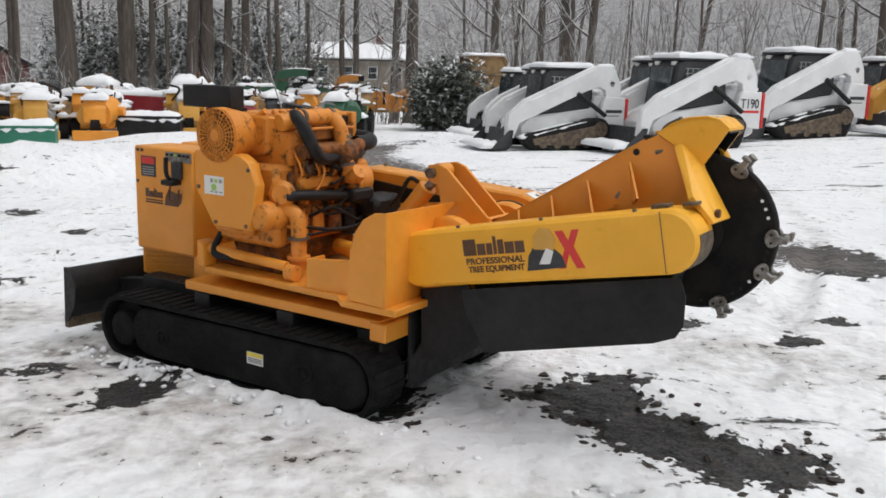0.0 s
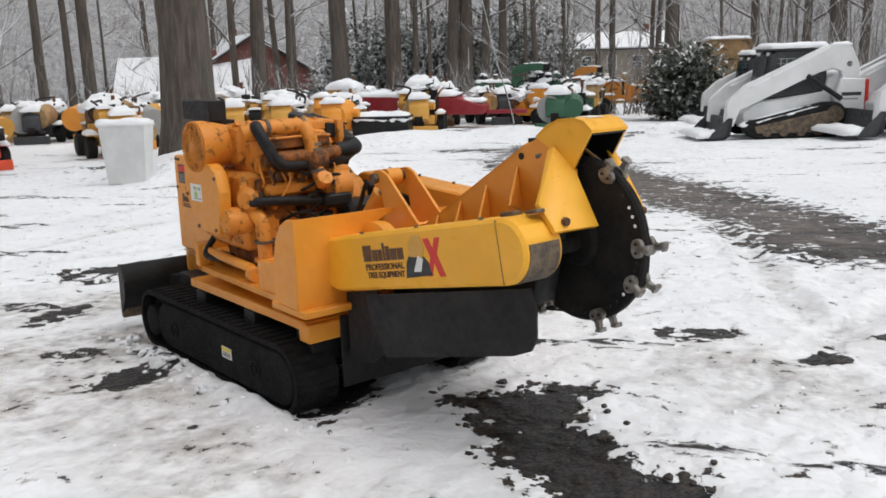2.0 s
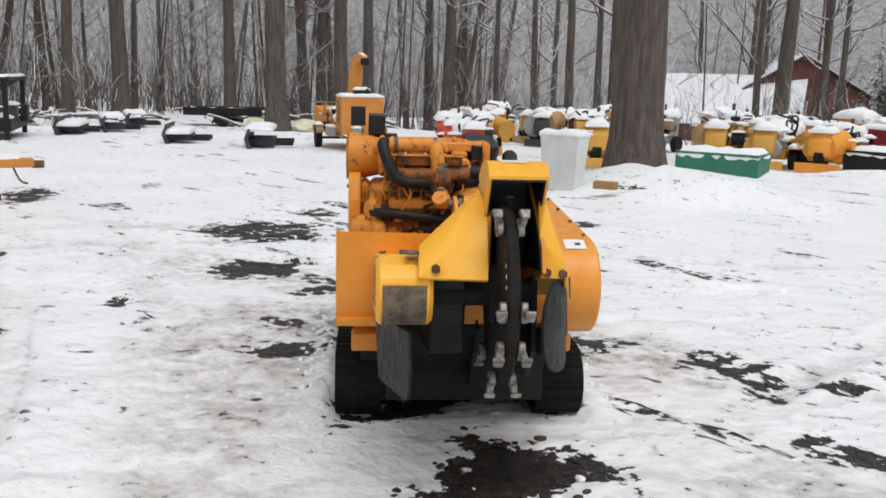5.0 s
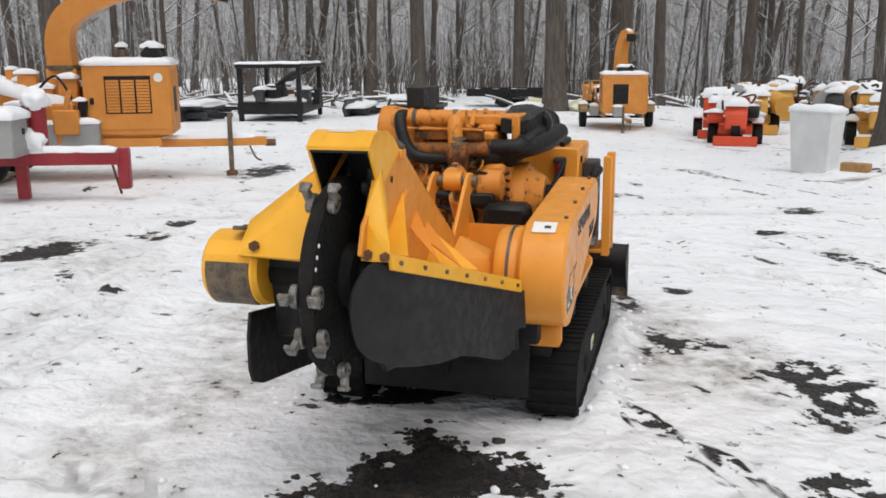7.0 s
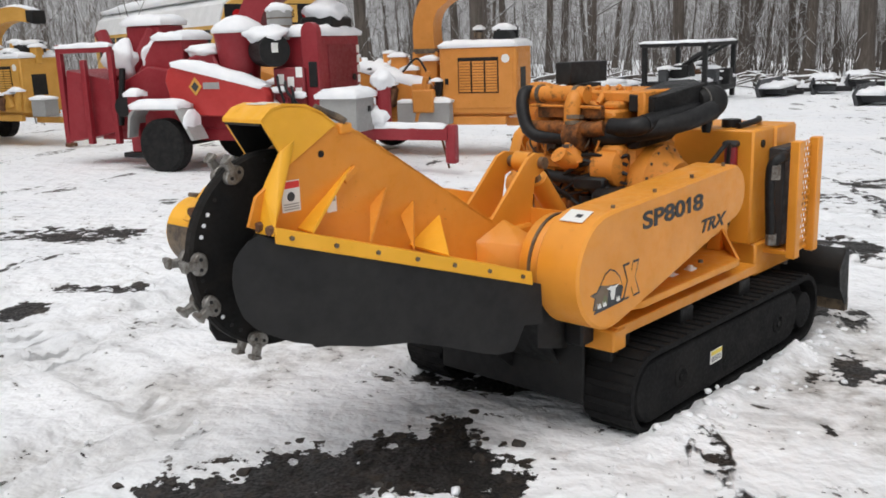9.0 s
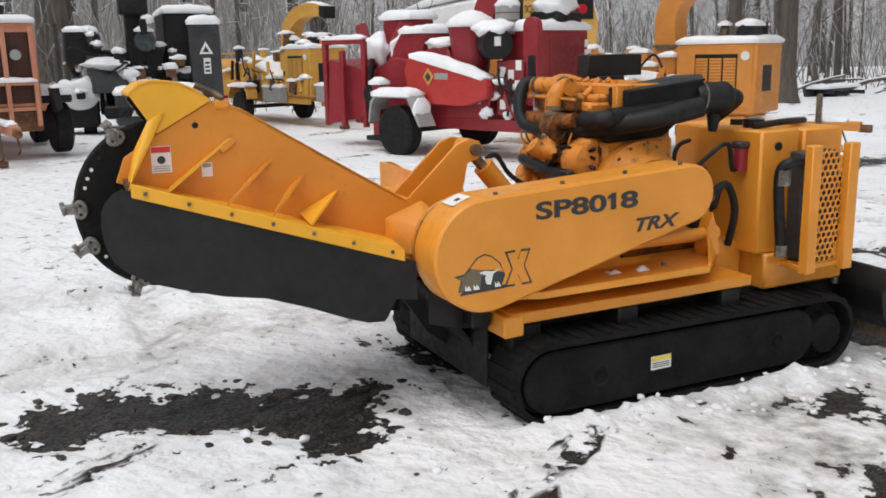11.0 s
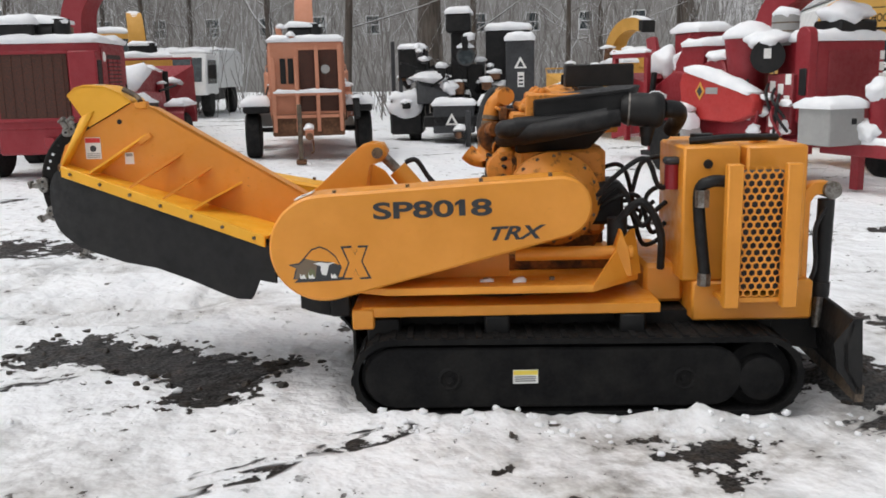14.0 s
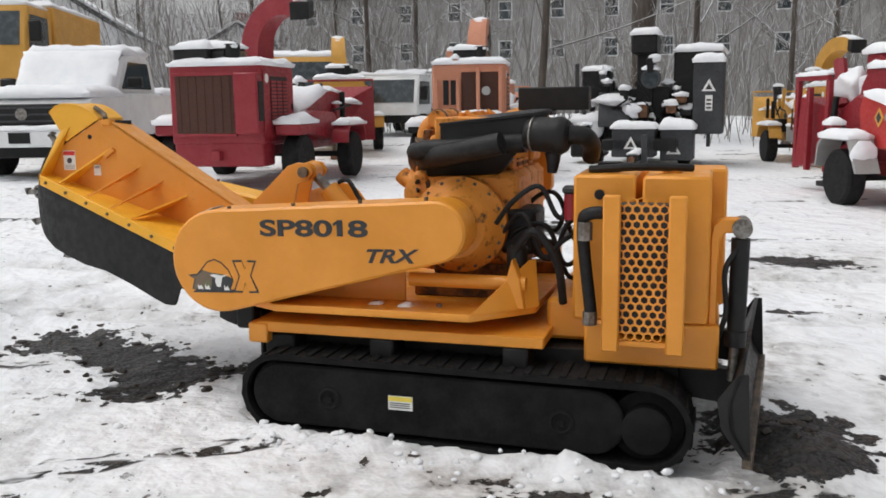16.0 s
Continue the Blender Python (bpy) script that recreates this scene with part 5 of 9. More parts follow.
part("drain_flange", lathe([(0, 0.064), (0.02, 0.064)], (0.375, 0.45, 0.690), (0, 0, 1), 18), YELLOW_ENGINE, en)
part("drain_flange", lathe([(0, 0.060), (0.015, 0.060)], (0.375, 0.45, 0.80), (0, 0, 1), 18), BARE, en)
part("lower_tube", tube([(0.42, 0.50, 1.035), (0.37, 0.42, 1.04), (0.36, 0.20, 1.02), (0.375, -0.06, 0.99)], 0.030, 10), HOSE, en, "black horizontal tube")
part("black_block", box(0.30, 0.44, -0.13, 0.06, 0.97, 1.04, 0.012), BLACK, en)
part("lower_hose", tube([(0.375, -0.02, 0.995), (0.35, -0.10, 0.97), (0.36, -0.14, 0.88), (0.42, -0.16, 0.78)], 0.046, 12), HOSE, en)
part("cover_block", box(0.24, 0.42, -0.34, -0.08, 0.86, 0.99, 0.03), BLACK, en, "black moulded filter housing")
part("fuel_filter", cyl((0.40, 0.12, 0.80), (0.40, 0.12, 0.94), 0.042), SOOT_AND_SHADE, en)
part("fuel_filter", cyl((0.38, 0.02, 0.78), (0.38, 0.02, 0.93), 0.044), BLACK, en)
part("injection_pump", box(0.39, 0.46, 0.06, 0.40, 1.05, 1.13, 0.02), YELLOW_ENGINE, en)
part("filter_base", box(0.38, 0.47, -0.18, -0.05, 1.12, 1.20, 0.02), YELLOW_ENGINE, en)
part("side_flange", lathe([(0.0, 0.06), (0.05, 0.075), (0.08, 0.05)], (0.47, 0.46, 1.05), (-0.5, 0.85, 0), 18), YELLOW_ENGINE, en)
rng = random.Random(5)
for k in range(7):
    y = 0.42 - 0.075 * k
    part("fuel_line", tube([(0.41, y, 1.12), (0.37, y + rng.uniform(-0.03, 0.03), 1.15), (0.37, y + rng.uniform(-0.05, 0.05), 1.21), (0.43, y, 1.27)], 0.006, 6), BARE if k % 2 else YELLOW_ENGINE, en)
part("fuel_line", tube([(0.36, 0.28, 1.22), (0.345, 0.27, 1.15), (0.36, 0.32, 1.06), (0.40, 0.36, 1.03)], 0.007, 6), YELLOW_ENGINE, en)
for k in range(8):
    z = 0.80 + 0.05 * k
    part("cable", tube([(0.43, 0.40 - 0.05 * k, z), (0.36, 0.18, z + rng.uniform(-0.06, 0.08)), (0.34, -0.02, z + rng.uniform(-0.06, 0.06)), (0.42, -0.20, z)], rng.uniform(0.006, 0.012), 6), HOSE, en)
for k in range(26):
    y, z = rng.uniform(-0.16, 0.46), rng.uniform(0.80, 1.20)
    part("engine_boss", cyl((0.405, y, z), (0.45, y, z), rng.uniform(0.010, 0.028), n=10), rng.choice([YELLOW_ENGINE, SOOT_AND_SHADE, BARE, YELLOW_ENGINE]), en)
for k in range(9):
    part("injector_cap", cyl((rng.uniform(0.5, 0.8), 0.44 - 0.065 * k, 1.40), (0.62, 0.44 - 0.065 * k, 1.485), 0.018, n=10), YELLOW_ENGINE, en)
# fan and cowl on the left end of the engine
FC = Vector((0.775, 0.60, 1.352))
part("fan_cowl", lathe([(-0.16, 0.115), (-0.05, 0.140), (0.0, 0.150), (0.055, 0.150), (0.058, 0.138), (-0.02, 0.136)], FC, (0, 1, 0), 32, caps=False), YELLOW_ENGINE, en)
part("cowl_duct", hull([(0.55, 0.30, 1.44), (0.58, 0.47, 1.46), (0.95, 0.30, 1.46), (0.92, 0.47, 1.46), (0.60, 0.46, 1.24), (0.92, 0.46, 1.22), (0.90, 0.30, 1.22), (0.60, 0.30, 1.24)], None, 0.012), YELLOW_ENGINE, en)
part("fan_backing", cyl(FC + Vector((0, -0.06, 0)), FC + Vector((0, -0.03, 0)), 0.134), BLACK, en)
for k in range(9):
    a = 2 * math.pi * k / 9
    part("fan_blade", plate([FC + Vector((0.04 * math.cos(a), -0.02, 0.04 * math.sin(a))), FC + Vector((0.122 * math.cos(a), -0.02, 0.122 * math.sin(a))), FC + Vector((0.122 * math.cos(a + 0.4), 0.015, 0.122 * math.sin(a + 0.4))), FC + Vector((0.04 * math.cos(a + 0.5), 0.015, 0.04 * math.sin(a + 0.5)))], 0.004), SOOT_AND_SHADE, en)
fg = part("fan_grille", cyl(FC + Vector((0, 0.055, 0)), FC + Vector((0, 0.072, 0)), 0.036, 0.030), YELLOW_ENGINE, en, "round orange fan guard of wire rings")
for r in (0.058, 0.080, 0.102, 0.124, 0.144):
    part("grille_ring", tube([FC + Vector((r * math.cos(a), 0.064, r * math.sin(a))) for a in (2 * math.pi * k / 28 for k in range(29))], 0.0036, 5, curve=False), YELLOW_ENGINE, fg)
for k in range(30):
    a = 2 * math.pi * k / 30
    part("grille_spoke", tube([FC + Vector((r * math.cos(a), 0.066, r * math.sin(a))) for r in (0.03, 0.147)], 0.0034, 5, curve=False), YELLOW_ENGINE, fg)
gp = part("engine_guard", prism([(0.965, 1.258), (0.80, 1.264), (0.61, 1.256), (0.544, 1.216), (0.497, 1.10), (0.507, 1.03), (0.54, 0.851), (0.822, 0.849), (0.964, 1.056)], 0.575, 0.650, "y", 0.006), YELLOW, en, "yellow engine side guard with a square fuel decal")
dd = part("fuel_decal", box(0.735, 0.885, 0.6495, 0.6525, 1.025, 1.127, 0), DECAL_WHITE, gp, "square white and green decal")
part("decal_seal", cyl(((0.735 + 0.885) / 2, 0.652, (1.025 + 1.127) / 2 - 0.01), ((0.735 + 0.885) / 2, 0.6545, (1.025 + 1.127) / 2 - 0.01), 0.020), DECAL_GREEN, dd)
for u in (0, 1, 2):
    part("text_bar", box(0.735 + 0.012 + 0.034 * u, 0.735 + 0.034 + 0.034 * u, 0.652, 0.6540, 1.127 - 0.035, 1.127 - 0.015, 0), DECAL_GREEN if u == 1 else GREY, dd)
    part("text_bar", box(0.735 + 0.012 + 0.034 * u, 0.735 + 0.034 + 0.034 * u, 0.652, 0.6540, 1.025 + 0.012, 1.025 + 0.020, 0), GREY, dd)
for x, z in ((0.80, 0.875), (0.57, 0.875), (0.93, 1.06), (0.545, 1.18)):
    part("guard_bolt", cyl((x, 0.648, z), (x, 0.660, z), 0.011, n=6), BARE, gp)
part("guard_side", box(0.60, 0.90, 0.52, 0.58, 0.80, 1.20, 0.02), YELLOW_ENGINE, en)
# engine feet and the black box above
for y in (-0.26, 0.44):
    g.p("engine_mount", box(0.42, 1.02, y - 0.03, y + 0.03, 0.585, 0.66, 0.01), SOOT_AND_SHADE)
g.p("mount_tube", cyl((0.37, 0.55, 0.665), (0.96, 0.55, 0.690), 0.028), YELLOW)
g.p("mount_tube", cyl((0.45, -0.44, 0.70), (1.02, -0.44, 0.70), 0.034), YELLOW)
g.p("mount_ear", cyl((0.30, 0.55, 0.635), (0.36, 0.55, 0.635), 0.045, n=16), YELLOW_ENGINE)
g.p("mount_ear", prism([(0.96, 0.586), (1.02, 0.586), (1.02, 0.74), (0.97, 0.72)], 0.50, 0.60, "y", 0.006), YELLOW)
g.p("mount_ear", prism([(0.92, 0.586), (1.02, 0.586), (1.00, 0.72), (0.96, 0.82), (0.93, 0.72)], -0.48, -0.40, "y", 0.006), YELLOW)
g.p("drain_hose", tube([(0.92, 0.50, 0.78), (0.90, 0.58, 0.68), (0.80, 0.56, 0.66), (0.70, 0.50, 0.68)], 0.020, 10), HOSE)
bx = g.p("black_box", box(0.80, 1.185, 0.42, 0.53, 1.488, 1.612, 0.006), BLACK, "black rectangular box on top of the engine")
part("box_bracket", box(0.86, 1.0, 0.34, 0.50, 1.462, 1.490, 0.003), BLACK, bx)
# flywheel housing on the right
fh = g.p("flywheel_housing", lathe([(0, 0.225), (0.05, 0.236), (0.10, 0.236), (0.12, 0.20), (0.20, 0.15)], (0.655, -0.18, 0.948), (0, -1, 0), 40), YELLOW_ENGINE, "round orange flywheel housing with bolts")
for k in range(16):
    a = 2 * math.pi * k / 16
    c = Vector((0.655 + 0.215 * math.cos(a), -0.28, 0.948 + 0.215 * math.sin(a)))
    part("housing_bolt", cyl(c, c + Vector((0, -0.014, 0)), 0.010, n=6), BARE, fh)
g.p("drive_pulley", cyl((0.655, -0.37, 0.955), (0.655, -0.455, 0.955), 0.10), DISC)
# air cleaner and ducts
ac = g.p("air_cleaner", lathe([(0, 0.06), (0.02, 0.076), (0.08, 0.082), (0.14, 0.082), (0.15, 0.088), (0.18, 0.088), (0.205, 0.072), (0.215, 0.04), (0.218, 0.01)], (0.985, -0.27, 1.388), (1, -0.16, -0.05), 32), BLACK, "black air cleaner with duct and hose")
part("cleaner_band", lathe([(0, 0.0835), (0.008, 0.0835)], (1.02, -0.276, 1.386), (1, -0.16, -0.05), 32), STEEL, ac)
part("shroud", hull([(0.56, -0.27, 1.436), (0.55, -0.12, 1.452), (0.56, -0.27, 1.36), (0.55, -0.12, 1.36), (1.02, -0.30, 1.484), (1.10, -0.20, 1.505), (0.98, -0.10, 1.50), (1.02, -0.30, 1.36), (0.98, -0.10, 1.36)], None, 0.006), BLACK, ac, "black sheet-metal shroud")
part("shroud_lip", hull([(0.56, -0.285, 1.438), (1.02, -0.312, 1.486), (1.02, -0.312, 1.474), (0.56, -0.285, 1.426), (0.56, -0.26, 1.440), (1.02, -0.29, 1.488)]), BLACK, ac)
part("suction_pipe", cyl((0.46, -0.26, 1.305), (0.98, -0.27, 1.350), 0.050), HOSE, ac)
part("suction_bend", tube([(0.50, -0.26, 1.308), (0.435, -0.25, 1.30), (0.415, -0.19, 1.292), (0.42, -0.10, 1.29)], 0.048, 12), HOSE, ac)
part("lower_shroud", hull([(0.46, -0.27, 1.295), (0.95, -0.28, 1.315), (0.46, -0.16, 1.295), (0.95, -0.16, 1.315), (0.47, -0.22, 1.175), (0.84, -0.22, 1.19), (0.47, -0.16, 1.175), (0.84, -0.16, 1.19)], None, 0.01), BLACK, ac)
part("dust_valve", tube([(1.115, -0.28, 1.300), (1.115, -0.28, 1.255), (1.11, -0.28, 1.205)], 0.040, 12, r2=0.022), HOSE, ac)
part("intake_elbow", tube([(1.19, -0.30, 1.385), (1.26, -0.28, 1.375), (1.285, -0.20, 1.33), (1.27, -0.12, 1.27)], 0.046, 12, r2=0.042), HOSE, ac)

# tanks and control cabinet at the front
cab = g.p("control_cabinet", box(1.36, 1.905, 0.02, 0.318, 0.540, 1.205, 0.012), YELLOW, "yellow control cabinet with switches and a red danger decal")
# base coloured dark for the shade under the cabinet as well as grime
part("cabinet_base", box(1.38, 1.86, -0.40, 0.30, 0.37, 0.545, 0.01), SOOT_AND_SHADE, cab, "lower box, its orange darkened for shade and grime")
part("switch_plate", box(1.365, 1.60, 0.316, 0.323, 1.125, 1.185, 0.002), STEEL, cab)
for k in range(6):
    part("switch", cyl((1.385 + 0.038 * k, 0.322, 1.168), (1.385 + 0.038 * k, 0.334, 1.168), 0.008, n=10), BLACK if k != 3 else DECAL_GREEN, cab)
part("engine_meter", box(1.44, 1.52, 0.316, 0.352, 1.02, 1.13, 0.006), CHARCOAL, cab)
part("joystick_bracket", box(1.46, 1.56, 0.316, 0.40, 0.985, 1.02, 0.006), BLACK, cab)
part("joystick", tube([(1.50, 0.36, 1.0), (1.50, 0.40, 1.06), (1.50, 0.40, 1.16)], 0.014, 8), BLACK, cab)
part("key_cord", tube([(1.50, 0.37, 0.99), (1.52, 0.37, 0.90), (1.46, 0.36, 0.89), (1.45, 0.35, 0.96)], 0.006, 6), RUST, cab)
dg = part("danger_decal", box(1.695, 1.835, 0.316, 0.3205, 1.015, 1.145, 0), CHARCOAL, cab, "red and black danger decal")
part("decal_header", box(1.705, 1.825, 0.3195, 0.3222, 1.095, 1.138, 0), RED_BRIGHT, dg)
for z in (1.075, 1.06, 1.045, 1.03):
    part("text_bar", box(1.71, 1.82, 0.3195, 0.3218, z - 0.003, z + 0.003, 0), GREY, dg)
for u, w, h in ((0, 0.030, 0.055), (0.034, 0.022, 0.038), (0.060, 0.016, 0.038), (0.080, 0.010, 0.060), (0.094, 0.014, 0.050), (0.112, 0.022, 0.038), (0.138, 0.022, 0.038)):
    part("brand_bar", box(1.80 - u - w, 1.80 - u, 0.3165, 0.3208, 0.885, 0.885 + h, 0), LOGO_BROWN, cab)
for z in (0.868, 0.852):
    part("text_bar", box(1.64, 1.80, 0.3165, 0.3205, z - 0.005, z + 0.005, 0), LOGO_BROWN, cab)
part("emblem_plate", prism([(1.62, 0.845), (1.50, 0.845), (1.47, 0.87), (1.46, 0.93), (1.53, 0.93), (1.58, 0.95), (1.61, 0.90)], 0.3165, 0.321, "y", 0), LOGO_BROWN, cab)
for x, z in ((1.86, 1.18), (1.82, 1.18), (1.87, 0.98)):
    part("cabinet_bolt", cyl((x, 0.316, z), (x, 0.326, z), 0.010, n=8), CHARCOAL, cab)
tk = g.p("hydraulic_tank", box(1.245, 1.515, -0.50, 0.0, 0.560, 1.215, 0.012), YELLOW, "yellow hydraulic tank with filler caps")
part("tank_sight_hole", cyl((1.36, -0.499, 1.13), (1.36, -0.509, 1.13), 0.022), BLACK, tk)
part("filler_cap", cyl((1.38, -0.30, 1.215), (1.38, -0.30, 1.26), 0.055), BLACK, tk)
part("filler_cap", cyl((1.43, -0.12, 1.215), (1.43, -0.12, 1.245), 0.035), BLACK, tk)
fk = g.p("fuel_tank", box(1.545, 1.835, -0.50, 0.0, 0.560, 1.212, 0.012), YELLOW, "yellow fuel tank")
part("filler_cap", cyl((1.66, -0.30, 1.21), (1.66, -0.30, 1.225), 0.045), YELLOW, fk)
g.p("cabinet_frame", box(1.30, 1.885, -0.515, 0.30, 0.365, 0.56, 0.012), YELLOW)
g.p("front_frame", box(1.10, 1.30, -0.35, 0.35, 0.42, 0.62, 0.02), YELLOW)
g.p("top_hose", tube([(1.30, -0.38, 1.23), (1.50, -0.40, 1.245), (1.75, -0.30, 1.235)], 0.018), HOSE)
# oil cooler behind the hexagon mesh, between two bars
oc = g.p("oil_cooler", box(1.44, 1.71, -0.60, -0.505, 0.53, 1.10, 0.008), CHARCOAL, "dark oil cooler behind a yellow honeycomb guard")
for x in (1.398, 1.668):
    part("guard_bar", box(x, x + 0.072, -0.700, -0.645, 0.472, 1.145, 0.006), YELLOW, oc)
part("guard_flange", box(1.40, 1.74, -0.66, -0.50, 0.49, 0.515, 0.003), YELLOW, oc)


def honeycomb(x0, x1, z0, z1, y, r):
    bm = bmesh.new()
    w, rows = r * math.sqrt(3), int((z1 - z0) / (1.5 * r))
    for j in range(rows):
        for i in range(int((x1 - x0) / w)):
            c = Vector((x0 + w * (i + 0.5 + 0.5 * (j % 2)), y, z0 + r + 1.5 * r * j))
            if c.x + w / 2 > x1 + 0.004:
                continue
            rings = []
            for k, d in ((1.0, 0), (0.74, 0), (0.74, 0.006)):
                rings.append([bm.verts.new(c + Vector((k * r * math.sin(a), d, k * r * math.cos(a)))) for a in (math.pi / 3 * q for q in range(6))])
            for a, b in zip(rings, rings[1:]):
                for q in range(6):
                    bm.faces.new((a[q], a[(q + 1) % 6], b[(q + 1) % 6], b[q]))
    bmesh.ops.remove_doubles(bm, verts=bm.verts, dist=0.0008)
    return bm


part("honeycomb_guard", honeycomb(1.462, 1.674, 0.515, 1.135, -0.662, 0.0215), YELLOW, oc, "yellow honeycomb mesh")
g.p("cooler_hose", tube([(1.47, -0.60, 1.05), (1.34, -0.62, 1.06), (1.30, -0.58, 0.98), (1.34, -0.58, 0.60)], 0.028, 10), HOSE)
g.p("hose_fitting", cyl((1.335, -0.585, 0.62), (1.335, -0.585, 0.56), 0.032, n=8), STEEL)
g.p("hose_fitting", cyl((1.31, -0.60, 1.02), (1.31, -0.60, 0.94), 0.034, n=8), STEEL)
g.p("red_filter", cyl((1.22, -0.38, 1.00), (1.22, -0.38, 1.12), 0.036), RED)
g.p("filter_head", box(1.18, 1.26, -0.42, -0.34, 1.12, 1.155, 0.01), CHARCOAL)
for k, (a, b, c, d) in enumerate(((0.95, 1.02, 1.22, 1.05), (0.98, 0.95, 1.18, 0.92), (0.93, 0.86, 1.20, 0.80), (0.92, 0.80, 1.20, 0.98), (0.97, 0.74, 1.24, 0.70), (0.94, 0.90, 1.24, 1.12), (0.98, 1.00, 1.22, 0.86))):
    y = -0.36 + 0.09 * k
    g.p("hydraulic_hose", tube([(0.86, y, b - 0.05), (a, y - 0.05, b + 0.06), (1.08, y - 0.07, (b + d) / 2 + 0.12 * (-1) ** k), (1.16, y - 0.03, d - 0.04), (c + 0.04, y, d)], 0.0125, 8), HOSE, "black hydraulic hose")
g.p("hydraulic_hose", tube([(1.18, -0.36, 0.60), (1.16, -0.42, 0.80), (1.06, -0.45, 0.95), (0.96, -0.40, 0.85)], 0.02, 8), HOSE)
g.p("pump_block", box(0.84, 1.02, -0.22, 0.05, 0.80, 1.02, 0.02), BLACK)
g.p("oil_filter", cyl((0.96, -0.36, 0.72), (0.96, -0.36, 0.86), 0.05), BLACK)

# dozer blade in front
BT = Matrix.Translation((2.045, 0, 0)) @ pose(0, 0, 0, 0, 0, -4.5) @ Matrix.Translation((-1.98, 0, 0))
bd = g.p("dozer_blade", prism([(1.99, 0.10), (1.93, 0.20), (1.92, 0.32), (1.96, 0.435), (1.98, 0.44), (1.945, 0.32), (1.955, 0.20), (2.015, 0.09)], -0.80, 0.72, "y", 0.002, None, BT), BLACK, "black dozer blade with worn edge")
part("cutting_edge", box(1.985, 2.03, -0.80, 0.72, 0.04, 0.12, 0.004, None, BT), BARE, bd)
for y in (-0.80, 0.71):
    part("blade_wing", prism([(1.99, 0.08), (1.90, 0.20), (1.88, 0.32), (1.96, 0.44), (2.0, 0.44), (2.02, 0.08)], y, y + 0.012, "y", 0, None, BT), BLACK, bd)
for y in (-0.36, 0.36):
    part("blade_arm", prism([(1.45, 0.24), (2.0, 0.17), (2.0, 0.33), (1.70, 0.37), (1.45, 0.36)], y - 0.035, y + 0.035, "y", 0.006), BLACK, bd)
bc = g.p("blade_cylinder", cyl((1.962, -0.42, 0.94), (1.955, -0.42, 0.50), 0.040), BLACK, "black blade lift cylinder")
part("cylinder_rod", cyl((1.955, -0.42, 0.52), (1.945, -0.42, 0.30), 0.022), STEEL, bc)
part("cylinder_gland", cyl((1.956, -0.42, 0.53), (1.954, -0.42, 0.46), 0.046), BLACK, bc)
part("cylinder_head_pin", cyl((1.965, -0.49, 0.99), (1.965, -0.35, 0.99), 0.042), STEEL, bc)
part("cylinder_hose", tube([(1.95, -0.45, 0.90), (1.90, -0.46, 0.80), (1.91, -0.46, 0.62), (1.88, -0.44, 0.50)], 0.012, 8), HOSE, bc)
part("cylinder_bracket", prism([(1.836, 0.40), (1.872, 0.40), (1.872, 0.93), (1.895, 0.965), (1.965, 0.970), (1.965, 1.030), (1.885, 1.030), (1.845, 1.00), (1.836, 0.95)], -0.46, -0.38, "y", 0.006), YELLOW, bc)
g.done()


# ---- builders for the parked machines ----
def wheel(kit, c, r, w, side, rim_mat=WHITE, parent=None):
    """A wheel with tyre and rim; its outer face looks along side * y."""
    h = w / 2
    t = part("wheel", lathe([(-h, r * 0.62), (-h, r * 0.90), (-h * 0.75, r), (h * 0.75, r), (h, r * 0.90), (h, r * 0.62)], c, (0, side, 0), 22), RUBBER, parent or kit.ob, "black rubber tyre on a steel rim")
    part("rim", lathe([(-h * 0.9, r * 0.62), (h * 0.55, r * 0.62), (h * 0.60, r * 0.54), (h * 0.1, r * 0.48), (h * 0.1, r * 0.25), (h * 0.5, r * 0.2), (h * 0.5, r * 0.05)], c, (0, side, 0), 18), rim_mat, t)
    return t


def chute_line(base, top, reach, az):
    a = radians(az)
    d = Vector((math.cos(a), math.sin(a), 0))
    b = Vector(base)
    return [b, b + Vector((0, 0, top * 0.45)), b + Vector((0, 0, top * 0.75)) + d * reach * 0.10, b + Vector((0, 0, top)) + d * reach * 0.38, b + Vector((0, 0, top * 1.06)) + d * reach * 0.72, b + Vector((0, 0, top * 0.98)) + d * reach]


def duct(pts, w0, w1, h0, h1, az):
    """A square sheet-metal duct along points, in the upright plane of az."""
    bm = bmesh.new()
    a = radians(az)
    side = Vector((-math.sin(a), math.cos(a), 0))
    line, rings = smooth_line(pts, 4), []
    for i, p in enumerate(line):
        way = (line[min(i + 1, len(line) - 1)] - line[max(i - 1, 0)]).normalized()
        up = side.cross(way)
        k = i / (len(line) - 1)
        w, h = (w0 + (w1 - w0) * k) / 2, (h0 + (h1 - h0) * k) / 2
        rings.append([bm.verts.new(p + side * s * w + up * u * h) for s, u in ((-1, -1), (1, -1), (1, 1), (-1, 1))])
    for a_, b_ in zip(rings, rings[1:]):
        for k in range(4):
            bm.faces.new((a_[k], a_[(k + 1) % 4], b_[(k + 1) % 4], b_[k]))
    bm.faces.new(list(reversed(rings[0])))
    bm.faces.new(rings[-1])
    bmesh.ops.recalc_face_normals(bm, faces=bm.faces)
    return bm, line


